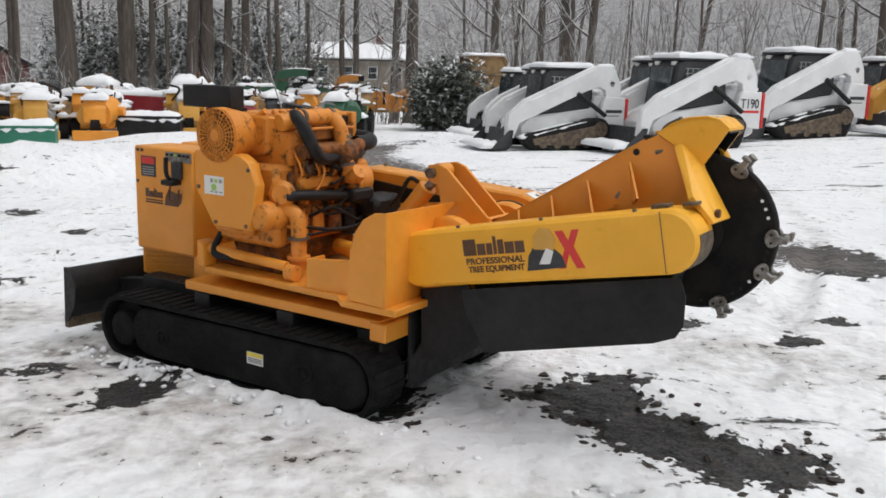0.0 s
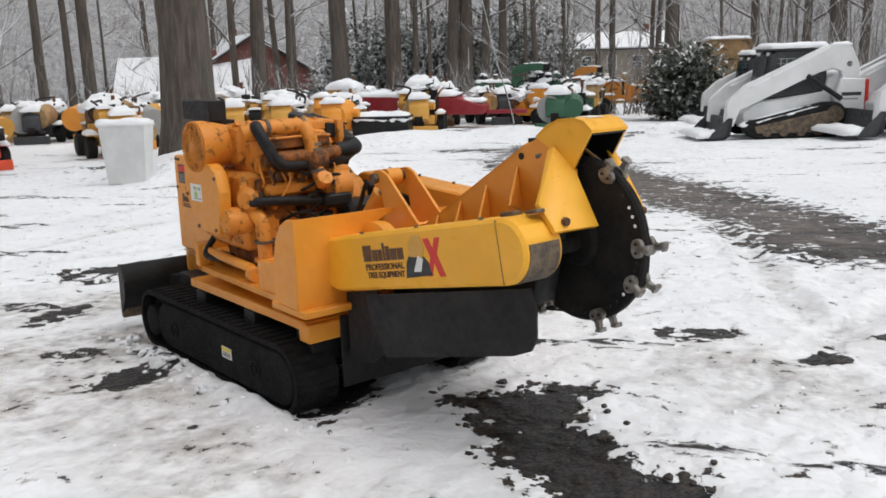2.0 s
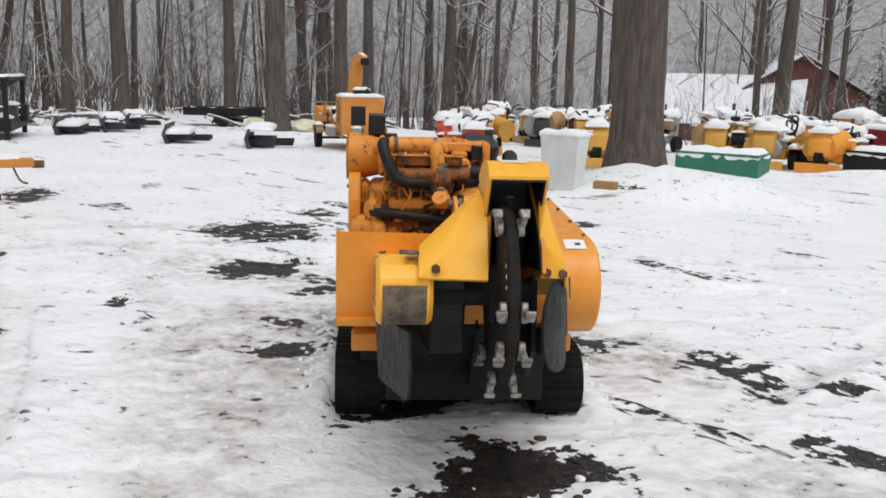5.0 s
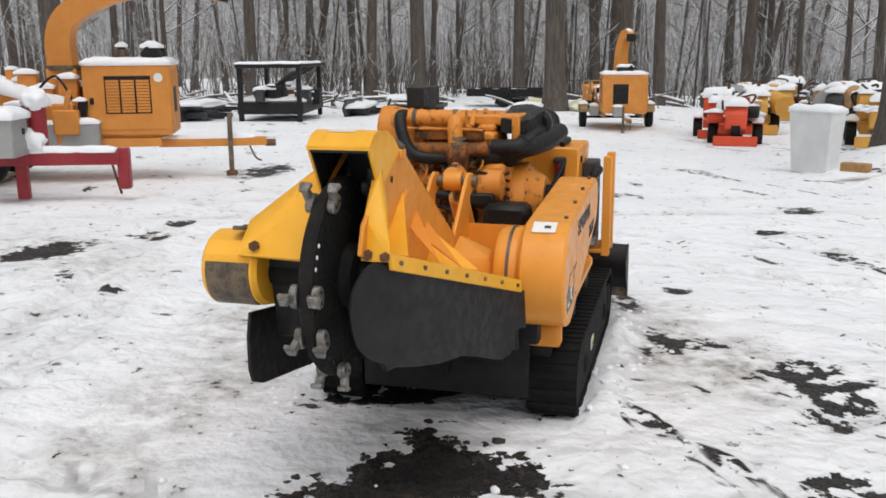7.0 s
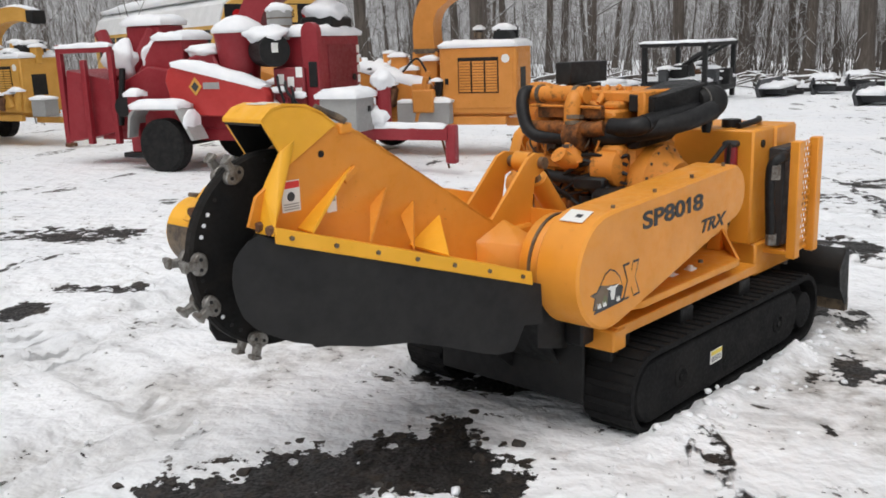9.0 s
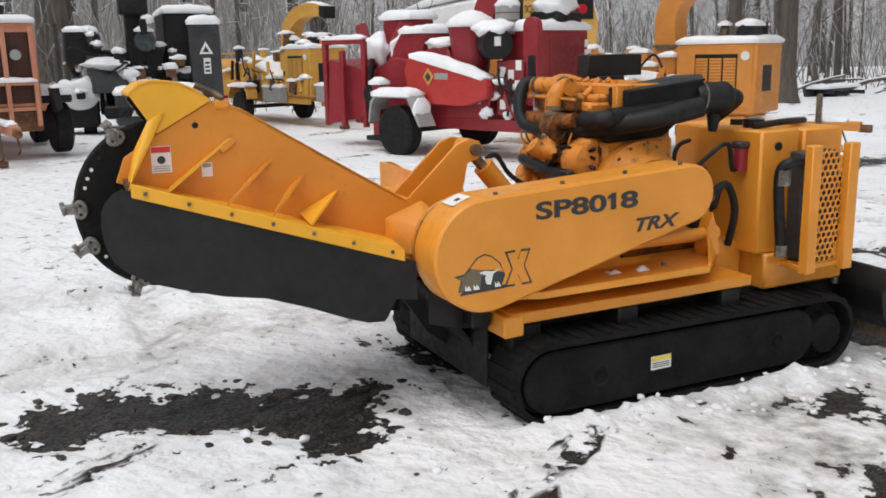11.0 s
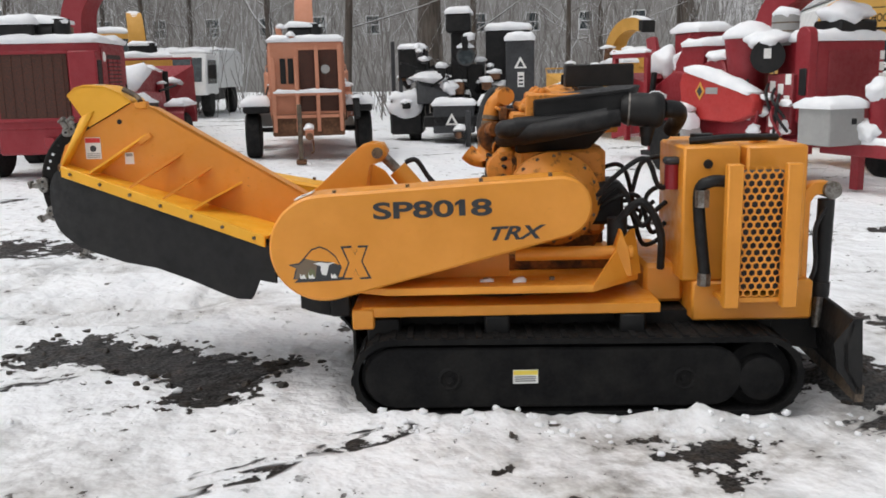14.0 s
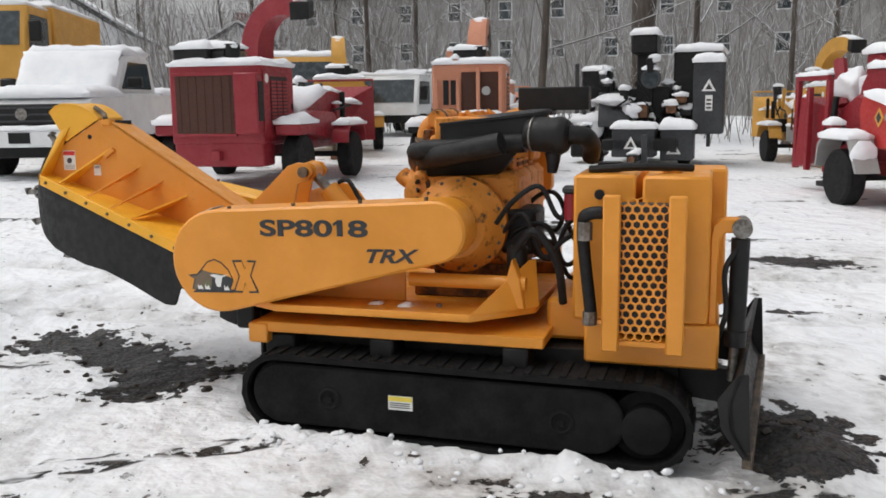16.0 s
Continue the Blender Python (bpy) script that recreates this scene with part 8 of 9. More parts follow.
    for q in range(8):
        x, y = r.uniform(-0.8, 1.2), r.uniform(-0.5, 0.5)
        z, hh, sx, sy = r.uniform(0.5, 0.75), r.uniform(0.1, 0.45), r.uniform(0.10, 0.34), r.uniform(0.10, 0.26)
        mt = (mat, BLACK, mat, RUST, TAN)[(q + seed) % 5]
        if q % 2:
            k.p("machine_fitting", cyl((x, y - sy, z + hh * 0.5), (x + r.uniform(-0.1, 0.1), y + sy, z + hh * 0.5), hh * 0.45, n=14), mt)
        else:
            k.p("machine_fitting", box(x - sx / 2, x + sx / 2, y - sy / 2, y + sy / 2, z, z + hh, 0.02, None, Matrix.Translation((x, y, z)) @ pose(0, 0, 0, r.uniform(-14, 14), r.uniform(-20, 20), 0) @ Matrix.Translation((-x, -y, -z))), mt)
        k.snow(x - sx / 2, x + sx / 2, y - sy, y + sy, z + hh * 0.94, r.uniform(0.04, 0.09))
    if seed >= 3:
        for q in range(2):
            y, z = r.uniform(-0.45, 0.45), r.uniform(0.6, 0.95)
            k.p("round_guard", cyl((0.7, y, z), (1.35, y + r.uniform(-0.2, 0.2), z - 0.1), r.uniform(0.20, 0.34), n=18), (mat, OCHRE, TAN, GREY)[(seed + q) % 4])
    for q in range(4):
        c = (r.uniform(-0.9, 1.3), r.uniform(-0.45, 0.45), r.uniform(0.72, 0.98) * tall)
        k.p("snow_cap", blob(c, (r.uniform(0.12, 0.30), r.uniform(0.12, 0.26), r.uniform(0.05, 0.11)), None, q + seed * 7, 0.8, 3), SNOW, "uneven heap of lying snow")
    for q in range(5):
        c = Vector((r.uniform(-0.7, 1.0), r.uniform(-0.45, 0.45), r.uniform(0.6, 0.9)))
        k.p("bent_bar", tube([c, c + Vector((r.uniform(-0.3, 0.3), r.uniform(-0.2, 0.2), 0.3)), c + Vector((r.uniform(-0.6, 0.6), r.uniform(-0.4, 0.4), r.uniform(0.2, 0.5)))], 0.026, 6), (BLACK, CHARCOAL, RUST)[q % 3])
    return k.done()


def open_bin(name, label, cat, m, mat, sx, sy, sz, fill=0.75):
    k = Kit(name, label, cat, m)
    t = 0.03
    for a in ((-sx, sx, -sy, -sy + t), (-sx, sx, sy - t, sy), (-sx, -sx + t, -sy + t, sy - t), (sx - t, sx, -sy + t, sy - t)):
        k.p("bin_wall", box(*a, 0.0, sz, 0.006), mat)
    k.p("bin_floor", box(-sx + t, sx - t, -sy + t, sy - t, 0.0, 0.03, 0), mat)
    k.p("bin_rim", box(-sx - 0.02, sx + 0.02, -sy - 0.02, -sy, sz - 0.06, sz, 0.005), mat)
    k.snow(-sx + 0.02, sx - 0.02, -sy + 0.02, sy - 0.02, sz * fill, sz * (1 - fill) + 0.08)
    return k.done()


# ---- the parked machines ----
big_red_chipper(ground_at(-9.75, -1.15, 77))
wood_chipper("orange wood chipper with louvred engine cover and long curved chute", ground_at(-12.1, 1.10, 82), ORANGE, ORANGE, 1.02, (1.20, 2.5, -5), 1.02, seed=3, tall=0.97, clutter=18)
wood_chipper("ochre yellow wood chipper with snow-covered fenders", ground_at(-13.6, -8.4, 70), OCHRE, OCHRE, 0.95, (0.95, 1.5, 5), 0.95, seed=5, logo=CHARCOAL, clutter=22)
big_dark_chipper(ground_at(-9.25, -8.1, 54) @ Matrix.Scale(0.81, 4))
wood_chipper("faded salmon orange wood chipper, engine end turned to the yard", ground_at(-5.4, -8.0, 66), SALMON, SALMON, 0.95, (1.15, 0.9, 178), 1.25, "front", seed=9, tall=1.25, clutter=22)
wood_chipper("red wood chipper with wide radiator screen and tall red chute", ground_at(-1.24, -6.9, 62), RED, RED, 1.0, (1.05, 1.0, 70), 1.38, "front", seed=11, tall=1.04)
wood_chipper("yellow wood chipper standing among the trees with its chute raised", ground_at(-23.35, 18.6, -22), ORANGE, TAN, 0.85, (1.75, 0.55, 30), 1.5, seed=13, tall=1.25)
wood_chipper("green wood chipper under snow beside the tree line", ground_at(-5.6, 37.0, 200), GREEN, GREEN, 1.0, (0.30, 1.2, 160), 0.9, seed=15, tall=0.7)
wood_chipper("orange wood chipper half hidden behind other machines", ground_at(-3.6, 39.5, 190), ORANGE, TAN, 0.92, (0.3, 1.0, 170), 0.9, seed=17, tall=0.8)
wood_chipper("ochre wood chipper parked behind the red one", ground_at(-3.4, -13.4, 80), OCHRE, OCHRE, 0.95, (1.0, 0.8, 180), 1.1, seed=19)

LOADERS = [(2.9, 25.0, 196, True, None), (6.2, 24.4, 200, True, "T190"), (10.3, 27.6, 200, True, None), (3.0, 28.7, 198, True, None), (2.5, 31.4, 198, False, None), (6.8, 29.8, 200, True, None), (11.9, 32.3, 200, True, None)]
for n, (x, y, turn, tr, word) in enumerate(LOADERS):
    skid_loader("white compact track loader with dark cab and snow on its roof" if tr else "white wheeled compact loader with dark cab under snow", ground_at(x, y, turn) @ Matrix.Scale((1.19, 1.29, 1.36, 1.20, 1.17, 1.33, 1.39)[n], 4), tr, word, seed=n)
skid_loader("yellow and black compact track loader with dark cab", ground_at(14.8, 27.6, 200) @ Matrix.Scale(1.29, 4), True, None, OCHRE, CHARCOAL, 9)
skid_loader("yellow compact track loader behind the white ones", ground_at(15.9, 33.6, 200) @ Matrix.Scale(1.29, 4), True, None, OCHRE, CHARCOAL, 10)

small_grinder("red yard machine with front blade under snow", ground_at(-16.7, 18.6, -35) @ Matrix.Scale(1.12, 4), VERMILION, 1, tall=0.9)
small_grinder("red and black yard machine under a thick snow cap", ground_at(-18.9, 19.6, -35) @ Matrix.Scale(1.12, 4), VERMILION, 2, tall=1.15)
small_grinder("ochre yellow stump grinder in the snow", ground_at(-20.3, 21.7, -30) @ Matrix.Scale(1.28, 4), OCHRE, 3)
small_grinder("yellow stump grinder in the snow", ground_at(-22.3, 23.0, -30) @ Matrix.Scale(1.28, 4), YELLOW, 4)
small_grinder("ochre yellow stump grinder with levers in the snow", ground_at(-15.1, 21.9, -40) @ Matrix.Scale(1.28, 4), OCHRE, 5, tall=1.1)
small_grinder("dusty yellow stump grinder beside the large tree", ground_at(-16.5, 24.7, -50) @ Matrix.Scale(1.28, 4), YELLOW, 6, True)
small_grinder("ochre yellow stump grinder with snow-filled boom", ground_at(-12.1, 27.1, -70) @ Matrix.Scale(1.28, 4), OCHRE, 7, True)
small_grinder("yellow stump grinder with snow-filled boom", ground_at(-10.5, 27.7, -75) @ Matrix.Scale(1.28, 4), YELLOW, 8, True)
small_grinder("ochre stump grinder with snow-covered engine", ground_at(-13.8, 26.6, -60) @ Matrix.Scale(1.28, 4), OCHRE, 9, tall=1.3)
small_grinder("ochre brush machine with sloped hood under snow", ground_at(-8.4, 29.8, -75) @ Matrix.Scale(1.28, 4), OCHRE, 10, True, 1.4)
small_grinder("green yard machine under snow", ground_at(-3.3, 29.8, -95) @ Matrix.Scale(1.28, 4), GREEN, 11)
small_grinder("rusty brown yard machine under snow", ground_at(-3.7, 34.7, -95) @ Matrix.Scale(1.28, 4), TAN, 12, tall=1.2)
r_ = random.Random(19)
for n in range(11):
    f = (n + 0.5) / 11
    x, y = -27.0 + 22.5 * f + r_.uniform(-0.8, 0.8), 25.0 + 8.5 * f + r_.uniform(0.0, 2.6)
    mt_ = (OCHRE, TAN, CHARCOAL, YELLOW, GREY, OCHRE, BLACK)[n % 7]
    small_grinder(("ochre", "tan", "dark grey", "yellow", "grey", "ochre", "black")[n % 7] + " stump grinder heaped with snow in the back row", ground_at(x, y, r_.uniform(-100, 10)) @ Matrix.Scale(1.25, 4), mt_, 20 + n, n % 2 == 0, r_.uniform(0.9, 1.5))
k = Kit("snow_tub", "tall white plastic tub filled with snow", "tub", ground_at(-9.4, 15.1, 10) @ Matrix.Diagonal((0.78, 1.0, 0.95, 1.0)))
k.p("tub_wall", hull([(u * sx, v * sy, z) for z, sx, sy in ((0.0, 0.52, 0.14), (1.22, 0.63, 0.20)) for u in (-1, 1) for v in (-1, 1)], None, 0.03), PLASTIC)
k.p("tub_rim", box(-0.65, 0.65, -0.22, 0.22, 1.18, 1.24, 0.02), PLASTIC)
k.snow(-0.61, 0.61, -0.19, 0.19, 1.235, 0.10)
k.done()
open_bin("metal_bin", "teal metal bin with snow in it", "bin", ground_at(-11.0, 22.8, 20), TEAL, 1.1, 0.65, 0.62)
open_bin("metal_bin", "black metal bin heaped with snow", "bin", ground_at(-8.9, 27.4, 10), BLACK, 0.9, 0.6, 0.7)
wb = tagged(new("wood_block", finish(box(-0.22, 0.22, -0.1, 0.1, 0.0, 0.14, 0.01), "wood_block", WOOD)), "orange sawn wood block lying in the snow", "wood block")
wb.matrix_world = ground_at(-7.58, 14.4, 30) @ pose(0, 0, 0.25)

# long low red trailer
k = Kit("trailer", "low dark red trailer half buried in snow", "trailer", ground_at(-9.0, 31.3, 8) @ Matrix.Scale(1.2, 4))
k.p("trailer_body", prism([(-2.1, 0.45), (-2.0, 1.05), (1.2, 0.95), (2.0, 0.70), (2.0, 0.45)], -0.7, 0.7, "y", 0.03), RED)
for s in (-1, 1):
    wheel(k, (-0.3, 0.85 * s, 0.32), 0.32, 0.2, s)
k.p("drawbar", box(2.0, 3.2, -0.06, 0.06, 0.42, 0.54, 0.01), RED)
k.snow(-2.0, 1.2, -0.68, 0.68, 0.99, 0.16)
k.snow(1.2, 1.95, -0.6, 0.6, 0.80, 0.10)
k.done()

# stack of loader buckets
for n in range(4):
    k = Kit("loader_bucket", "tan rusted loader bucket, snow on its rim, in a stack", "bucket", ground_at(1.45, 37.5, 190) @ Matrix.Scale(1.27, 4) @ pose(0.05 * (n % 2), 0.04 * n, 0.56 * n), "stack of loader buckets")
    k.p("bucket_shell", prism([(-0.55, 0.0), (-0.62, 0.40), (-0.50, 0.54), (0.55, 0.54), (0.62, 0.50), (0.62, 0.44), (-0.42, 0.44), (-0.50, 0.08), (0.55, 0.06), (0.60, 0.0)], -0.85, 0.85, "y", 0.01), TAN)
    for y in (-0.85, 0.83):
        k.p("bucket_side", prism([(-0.55, 0.0), (-0.62, 0.40), (-0.50, 0.54), (0.60, 0.54), (0.60, 0.0)], y, y + 0.02, "y", 0), TAN)
    if n == 3:
        k.snow(-0.55, 0.58, -0.83, 0.83, 0.54, 0.10)
    else:
        k.snow(-0.64, -0.5, -0.8, 0.8, 0.50, 0.07)
    k.done()

# pickup truck, front towards the yard
k = Kit("pickup_truck", "white pickup truck thickly covered in snow with a black grille", "pickup truck", ground_at(2.25, -9.5, 74) @ Matrix.Scale(1.1, 4))
k.p("body", prism([(-2.9, 0.55), (-2.9, 1.25), (-1.0, 1.28), (-0.7, 1.30), (0.95, 1.28), (2.55, 1.20), (2.72, 1.05), (2.75, 0.55)], -0.98, 0.98, "y", 0.05), WHITE)
k.p("cab", prism([(-1.05, 1.27), (-0.75, 1.90), (-0.55, 1.98), (0.45, 1.96), (0.75, 1.80), (1.15, 1.27)], -0.86, 0.86, "y", 0.05), WHITE)
for s in (-1, 1):
    k.p("side_window", prism([(-0.75, 1.36), (-0.58, 1.82), (0.45, 1.82), (0.85, 1.36)], 0.858 * s, 0.868 * s, "y", 0), GLASS)
    k.p("door", box(-0.45, 0.85, min(0.975 * s, 0.99 * s), max(0.975 * s, 0.99 * s), 0.62, 1.27, 0.01), WHITE)
    mr = k.p("mirror", box(0.72, 0.86, min(0.95 * s, 1.20 * s), max(0.95 * s, 1.20 * s), 1.38, 1.56, 0.03), BLACK)
    for x in (-1.85, 1.75):
        wheel(k, (x, 0.84 * s, 0.40), 0.40, 0.26, s, STEEL)
        k.p("wheel_arch", prism([(x + 0.50 * math.cos(a), 0.42 + 0.50 * math.sin(a)) for a in (math.pi * q / 8 for q in range(9))], 0.97 * s, 0.985 * s, "y", 0), BLACK)
    k.p("head_lamp", box(2.66, 2.74, 0.78 * s - 0.16, 0.78 * s + 0.16, 0.88, 1.10, 0.02), GLASS)
k.p("windscreen", plate([(1.16, -0.78, 1.29), (1.16, 0.78, 1.29), (0.72, 0.74, 1.84), (0.72, -0.74, 1.84)], 0.015), GLASS)
gr = k.p("grille", box(2.70, 2.78, -0.58, 0.58, 0.80, 1.12, 0.02), BLACK, "black slatted grille with an oval badge")
for q in range(3):
    part("grille_bar", box(2.775, 2.79, -0.55, 0.55, 0.85 + 0.10 * q, 0.88 + 0.10 * q, 0.004), CHARCOAL, gr)
part("badge", cyl((2.78, 0, 0.97), (2.80, 0, 0.97), 0.09), STEEL, gr)
bp = k.p("bumper", box(2.68, 2.92, -0.98, 0.98, 0.48, 0.74, 0.03), WHITE)
part("number_plate", box(2.92, 2.932, -0.16, 0.16, 0.54, 0.70, 0), BLACK, bp)
k.p("underbody", box(-2.6, 2.5, -0.7, 0.7, 0.30, 0.56, 0.02), BLACK)
k.snow(-0.70, 0.55, -0.84, 0.84, 1.95, 0.16)
k.snow(1.0, 2.62, -0.95, 0.95, 1.22, 0.16)
k.snow(-0.10, 0.78, -0.80, 0.80, 0.0, 0.10, Matrix.Translation((1.12, 0, 1.34)) @ pose(0, 0, 0, 0, 52, 0) @ pose(-0.70, 0, 0))
k.snow(2.70, 2.92, -0.95, 0.95, 0.74, 0.06)
k.snow(-2.85, -1.05, -0.95, 0.95, 1.25, 0.15)
k.done()

# school bus, rear end towards the yard
k = Kit("school_bus", "yellow school bus with snowy roof and black rear trim", "bus", ground_at(-15.1, -1.7, 225) @ Matrix.Scale(1.1, 4))
rf = [(-1.22, 0.62), (-1.22, 2.25), (-1.10, 2.62), (-0.80, 2.82), (0.80, 2.82), (1.10, 2.62), (1.22, 2.25), (1.22, 0.62)]
k.p("body", prism(rf, 0.0, 9.0, "x", 0.04), BUS_YELLOW)
k.p("roof_shell", prism([(-1.23, 2.24), (-1.11, 2.63), (-0.80, 2.835), (0.80, 2.835), (1.11, 2.63), (1.23, 2.24), (1.15, 2.24), (1.05, 2.55), (-1.05, 2.55), (-1.15, 2.24)], 0.02, 8.9, "x", 0), WHITE)
k.p("rear_band", box(-0.02, 0.004, -1.10, 1.10, 2.22, 2.62, 0.006), BLACK)
k.p("rear_window", box(-0.012, 0.006, -0.75, 0.75, 1.55, 2.05, 0.004), GLASS)
for y in (-1.18, 1.15):
    for q in range(10):
        k.p("side_window", box(0.5 + 0.82 * q, 1.18 + 0.82 * q, y, y + 0.085 if y > 0 else y - 0.05, 1.62, 2.16, 0.004), GLASS)
sg = k.p("sign_panel", box(-0.034, -0.016, -0.42, 0.42, 2.26, 2.60, 0.004), BUS_YELLOW, "yellow sign with black capital letters")
letters("SCHOOL BUS", 0.20, BLACK, sg, Matrix.Translation((-0.037, 0.40, 2.36)) @ pose(0, 0, 0, 90, 0, -90), "sign_lettering", 0, 0.003, 0.62)
for y in (-0.85, -0.62, 0.62, 0.85):
    k.p("flasher", cyl((-0.05, y, 2.42), (0.0, y, 2.42), 0.10), LAMP_RED)
for x in (1.8, 7.2):
    for s in (-1, 1):
        wheel(k, (x, 1.05 * s, 0.46), 0.46, 0.28, s, BLACK)
k.snow(0.05, 8.9, -1.0, 1.0, 2.80, 0.20)
k.done()


def cab_truck(label, m, mat, h):
    k = Kit("truck", label, "truck", m)
    k.p("cab", prism([(-0.9, 0.7), (-0.9, h), (0.7, h), (0.95, h - 0.9), (1.0, 0.7)], -1.1, 1.1, "y", 0.05), mat)
    k.p("cargo_box", box(-5.2, -1.0, -1.15, 1.15, 0.9, h + 0.1, 0.03), mat)
    k.p("chassis", box(-5.2, 0.9, -0.5, 0.5, 0.45, 0.9, 0.02), BLACK)
    for s in (-1, 1):
        k.p("side_window", prism([(-0.6, h - 0.95), (-0.6, h - 0.2), (0.6, h - 0.2), (0.78, h - 0.95)], 1.095 * s, 1.11 * s, "y", 0), GLASS)
        k.p("mirror", box(0.75, 0.9, min(1.15 * s, 1.4 * s), max(1.15 * s, 1.4 * s), h - 0.8, h - 0.35, 0.03), BLACK)
        for x in (0.2, -3.8):
            wheel(k, (x, 0.95 * s, 0.48), 0.48, 0.28, s, GREY)
    k.p("windscreen", plate([(0.955, -0.95, h - 0.88), (0.955, 0.95, h - 0.88), (0.725, 0.95, h - 0.12), (0.725, -0.95, h - 0.12)], 0.015), GLASS)
    k.snow(-0.85, 0.65, -1.05, 1.05, h, 0.12)
    k.snow(-5.15, -1.05, -1.1, 1.1, h + 0.1, 0.16)
    return k.done()


cab_truck("tall yellow truck with dark windows behind the pickup", ground_at(4.6, -13.2, 80), OCHRE, 3.3)
cab_truck("ochre truck in the row behind the red chipper", ground_at(-2.9, -15.8, 82), OCHRE, 2.4)
cab_truck("white van with a snowy roof far behind", ground_at(-6.5, -20.5, 60), WHITE, 2.0)

# attachments and frames lying along the wood edge
for n, (x, y, turn, w) in enumerate(((-33.2, 11.9, 66, 1.7), (-30.8, 5.2, 68, 1.3), (-36.0, 5.9, 72, 1.6), (-34.4, 13.8, 75, 1.2), (-27.1, 13.8, 62, 1.1), (-24.4, 15.6, 60, 1.5), (-38.2, 1.0, 70, 1.6), (-38.0, 16.0, 74, 1.4))):
    k = Kit("loader_attachment", "dark steel loader attachment under snow", "attachment", ground_at(x, y, turn), "attachments along the wood edge")
    k.p("blade", prism([(-0.25, 0.0), (-0.35, 0.35), (-0.22, 0.68), (-0.14, 0.66), (-0.24, 0.35), (-0.10, 0.0)], -w, w, "y", 0.01), CHARCOAL)
    k.p("frame", box(-0.2, 0.6, -w * 0.5, w * 0.5, 0.10, 0.34, 0.02), CHARCOAL)
    for s in (-1, 1):
        k.p("frame_arm", box(0.5, 1.2, s * w * 0.4 - 0.05, s * w * 0.4 + 0.05, 0.10, 0.26, 0.01), BLACK)
    k.snow(-0.34, 0.55, -w * 0.95, w * 0.95, 0.60 if n % 2 else 0.36, 0.15)
    k.done()
k = Kit("roll_cage_machine", "stripped black machine frame with snow on its roof bars", "machine frame", ground_at(-31.5, 8.5, 70) @ Matrix.Scale(1.35, 4) @ Matrix.Diagonal((1.0, 1.4, 0.88, 1.0)))
for x in (-0.8, 0.8):
    for y in (-1.15, 1.15):
        k.p("post", box(x - 0.06, x + 0.06, y - 0.06, y + 0.06, 0.0, 1.72, 0.01), BLACK)
k.p("roof_bar", box(-0.9, 0.9, -1.25, -1.10, 1.66, 1.78, 0.01), BLACK)
k.p("roof_bar", box(-0.9, 0.9, 1.10, 1.25, 1.66, 1.78, 0.01), BLACK)
k.p("roof_bar", box(-0.9, -0.75, -1.1, 1.1, 1.66, 1.78, 0.01), BLACK)
k.p("roof_bar", box(0.75, 0.9, -1.1, 1.1, 1.66, 1.78, 0.01), BLACK)
k.p("machine_bed", box(-0.9, 0.9, -1.2, 1.2, 0.25, 0.62, 0.03), BLACK)
cage = random.Random(8)
for q in range(14):
    x, y, z = cage.uniform(-0.8, 0.7), cage.uniform(-1.4, 1.3), cage.uniform(0.5, 0.8)
    k.p("machine_fitting", box(x, x + cage.uniform(0.1, 0.5), y, y + cage.uniform(0.1, 0.5), z - 0.1, z + cage.uniform(0.1, 0.5), 0.03), (BLACK, CHARCOAL, RUST)[q % 3])
    k.snow(x, x + 0.3, y, y + 0.3, z + 0.3, 0.1)
for y in (-0.5, 0.3):
    k.p("brace", tube([(-0.8, y, 0.6), (0.8, y + 0.5, 1.7)], 0.05, 6, curve=False), BLACK)
k.p("boom_piece", tube([(-0.4, -0.3, 0.6), (0.1, 0.1, 1.3), (0.4, 0.7, 1.5)], 0.09, 8), BLACK)
k.p("boom_piece", tube([(0.3, -0.6, 0.6), (0.0, 0.0, 1.2), (-0.3, 0.5, 0.7)], 0.07, 8), BLACK)
k.snow(-0.9, 0.9, -1.25, -1.1, 1.78, 0.07)
k.snow(0.75, 0.9, -1.1, 1.1, 1.78, 0.07)
k.snow(-0.9, 0.9, -1.1, 1.1, 0.62, 0.12)
k.done()
k = Kit("flatbed_trailer", "small flatbed trailer under snow at the wood edge", "trailer", ground_at(-38.4, 20.7, 60) @ Matrix.Scale(1.25, 4))
k.p("bed", box(-1.5, 1.5, -0.8, 0.8, 0.42, 0.52, 0.01), BLACK)
for s in (-1, 1):
    wheel(k, (0, 0.9 * s, 0.34), 0.34, 0.2, s)
    k.p("side_rail", box(-1.5, 1.5, 0.78 * s - 0.03, 0.78 * s + 0.03, 0.52, 0.72, 0.006), BLACK)
k.snow(-1.5, 1.5, -0.75, 0.75, 0.52, 0.14)
k.done()
PALE_WRAP = worn("pale_wrap", (0.62, 0.60, 0.34), (0.74, 0.74, 0.62), 0.6, 0, 4, 0.3)
for n, (x, y) in enumerate(((-34.6, 20.6), (-33.0, 22.2))):
    tagged(new("wrapped_bale", finish(blob((x, y, slope(x, y) + 0.22), (0.75, 0.55, 0.34), None, n, 0.3, 3), "wrapped_bale", PALE_WRAP)), "pale yellow wrapped bale in the snow", "bale")
k = Kit("barrier", "grey steel crowd barrier standing in the snow", "barrier", ground_at(-35.9, 23.9, 60) @ Matrix.Scale(1.3, 4))
for z in (0.35, 1.0):
    k.p("rail", tube([(-1.1, 0, z), (1.1, 0, z)], 0.022, 6, curve=False), CHARCOAL)
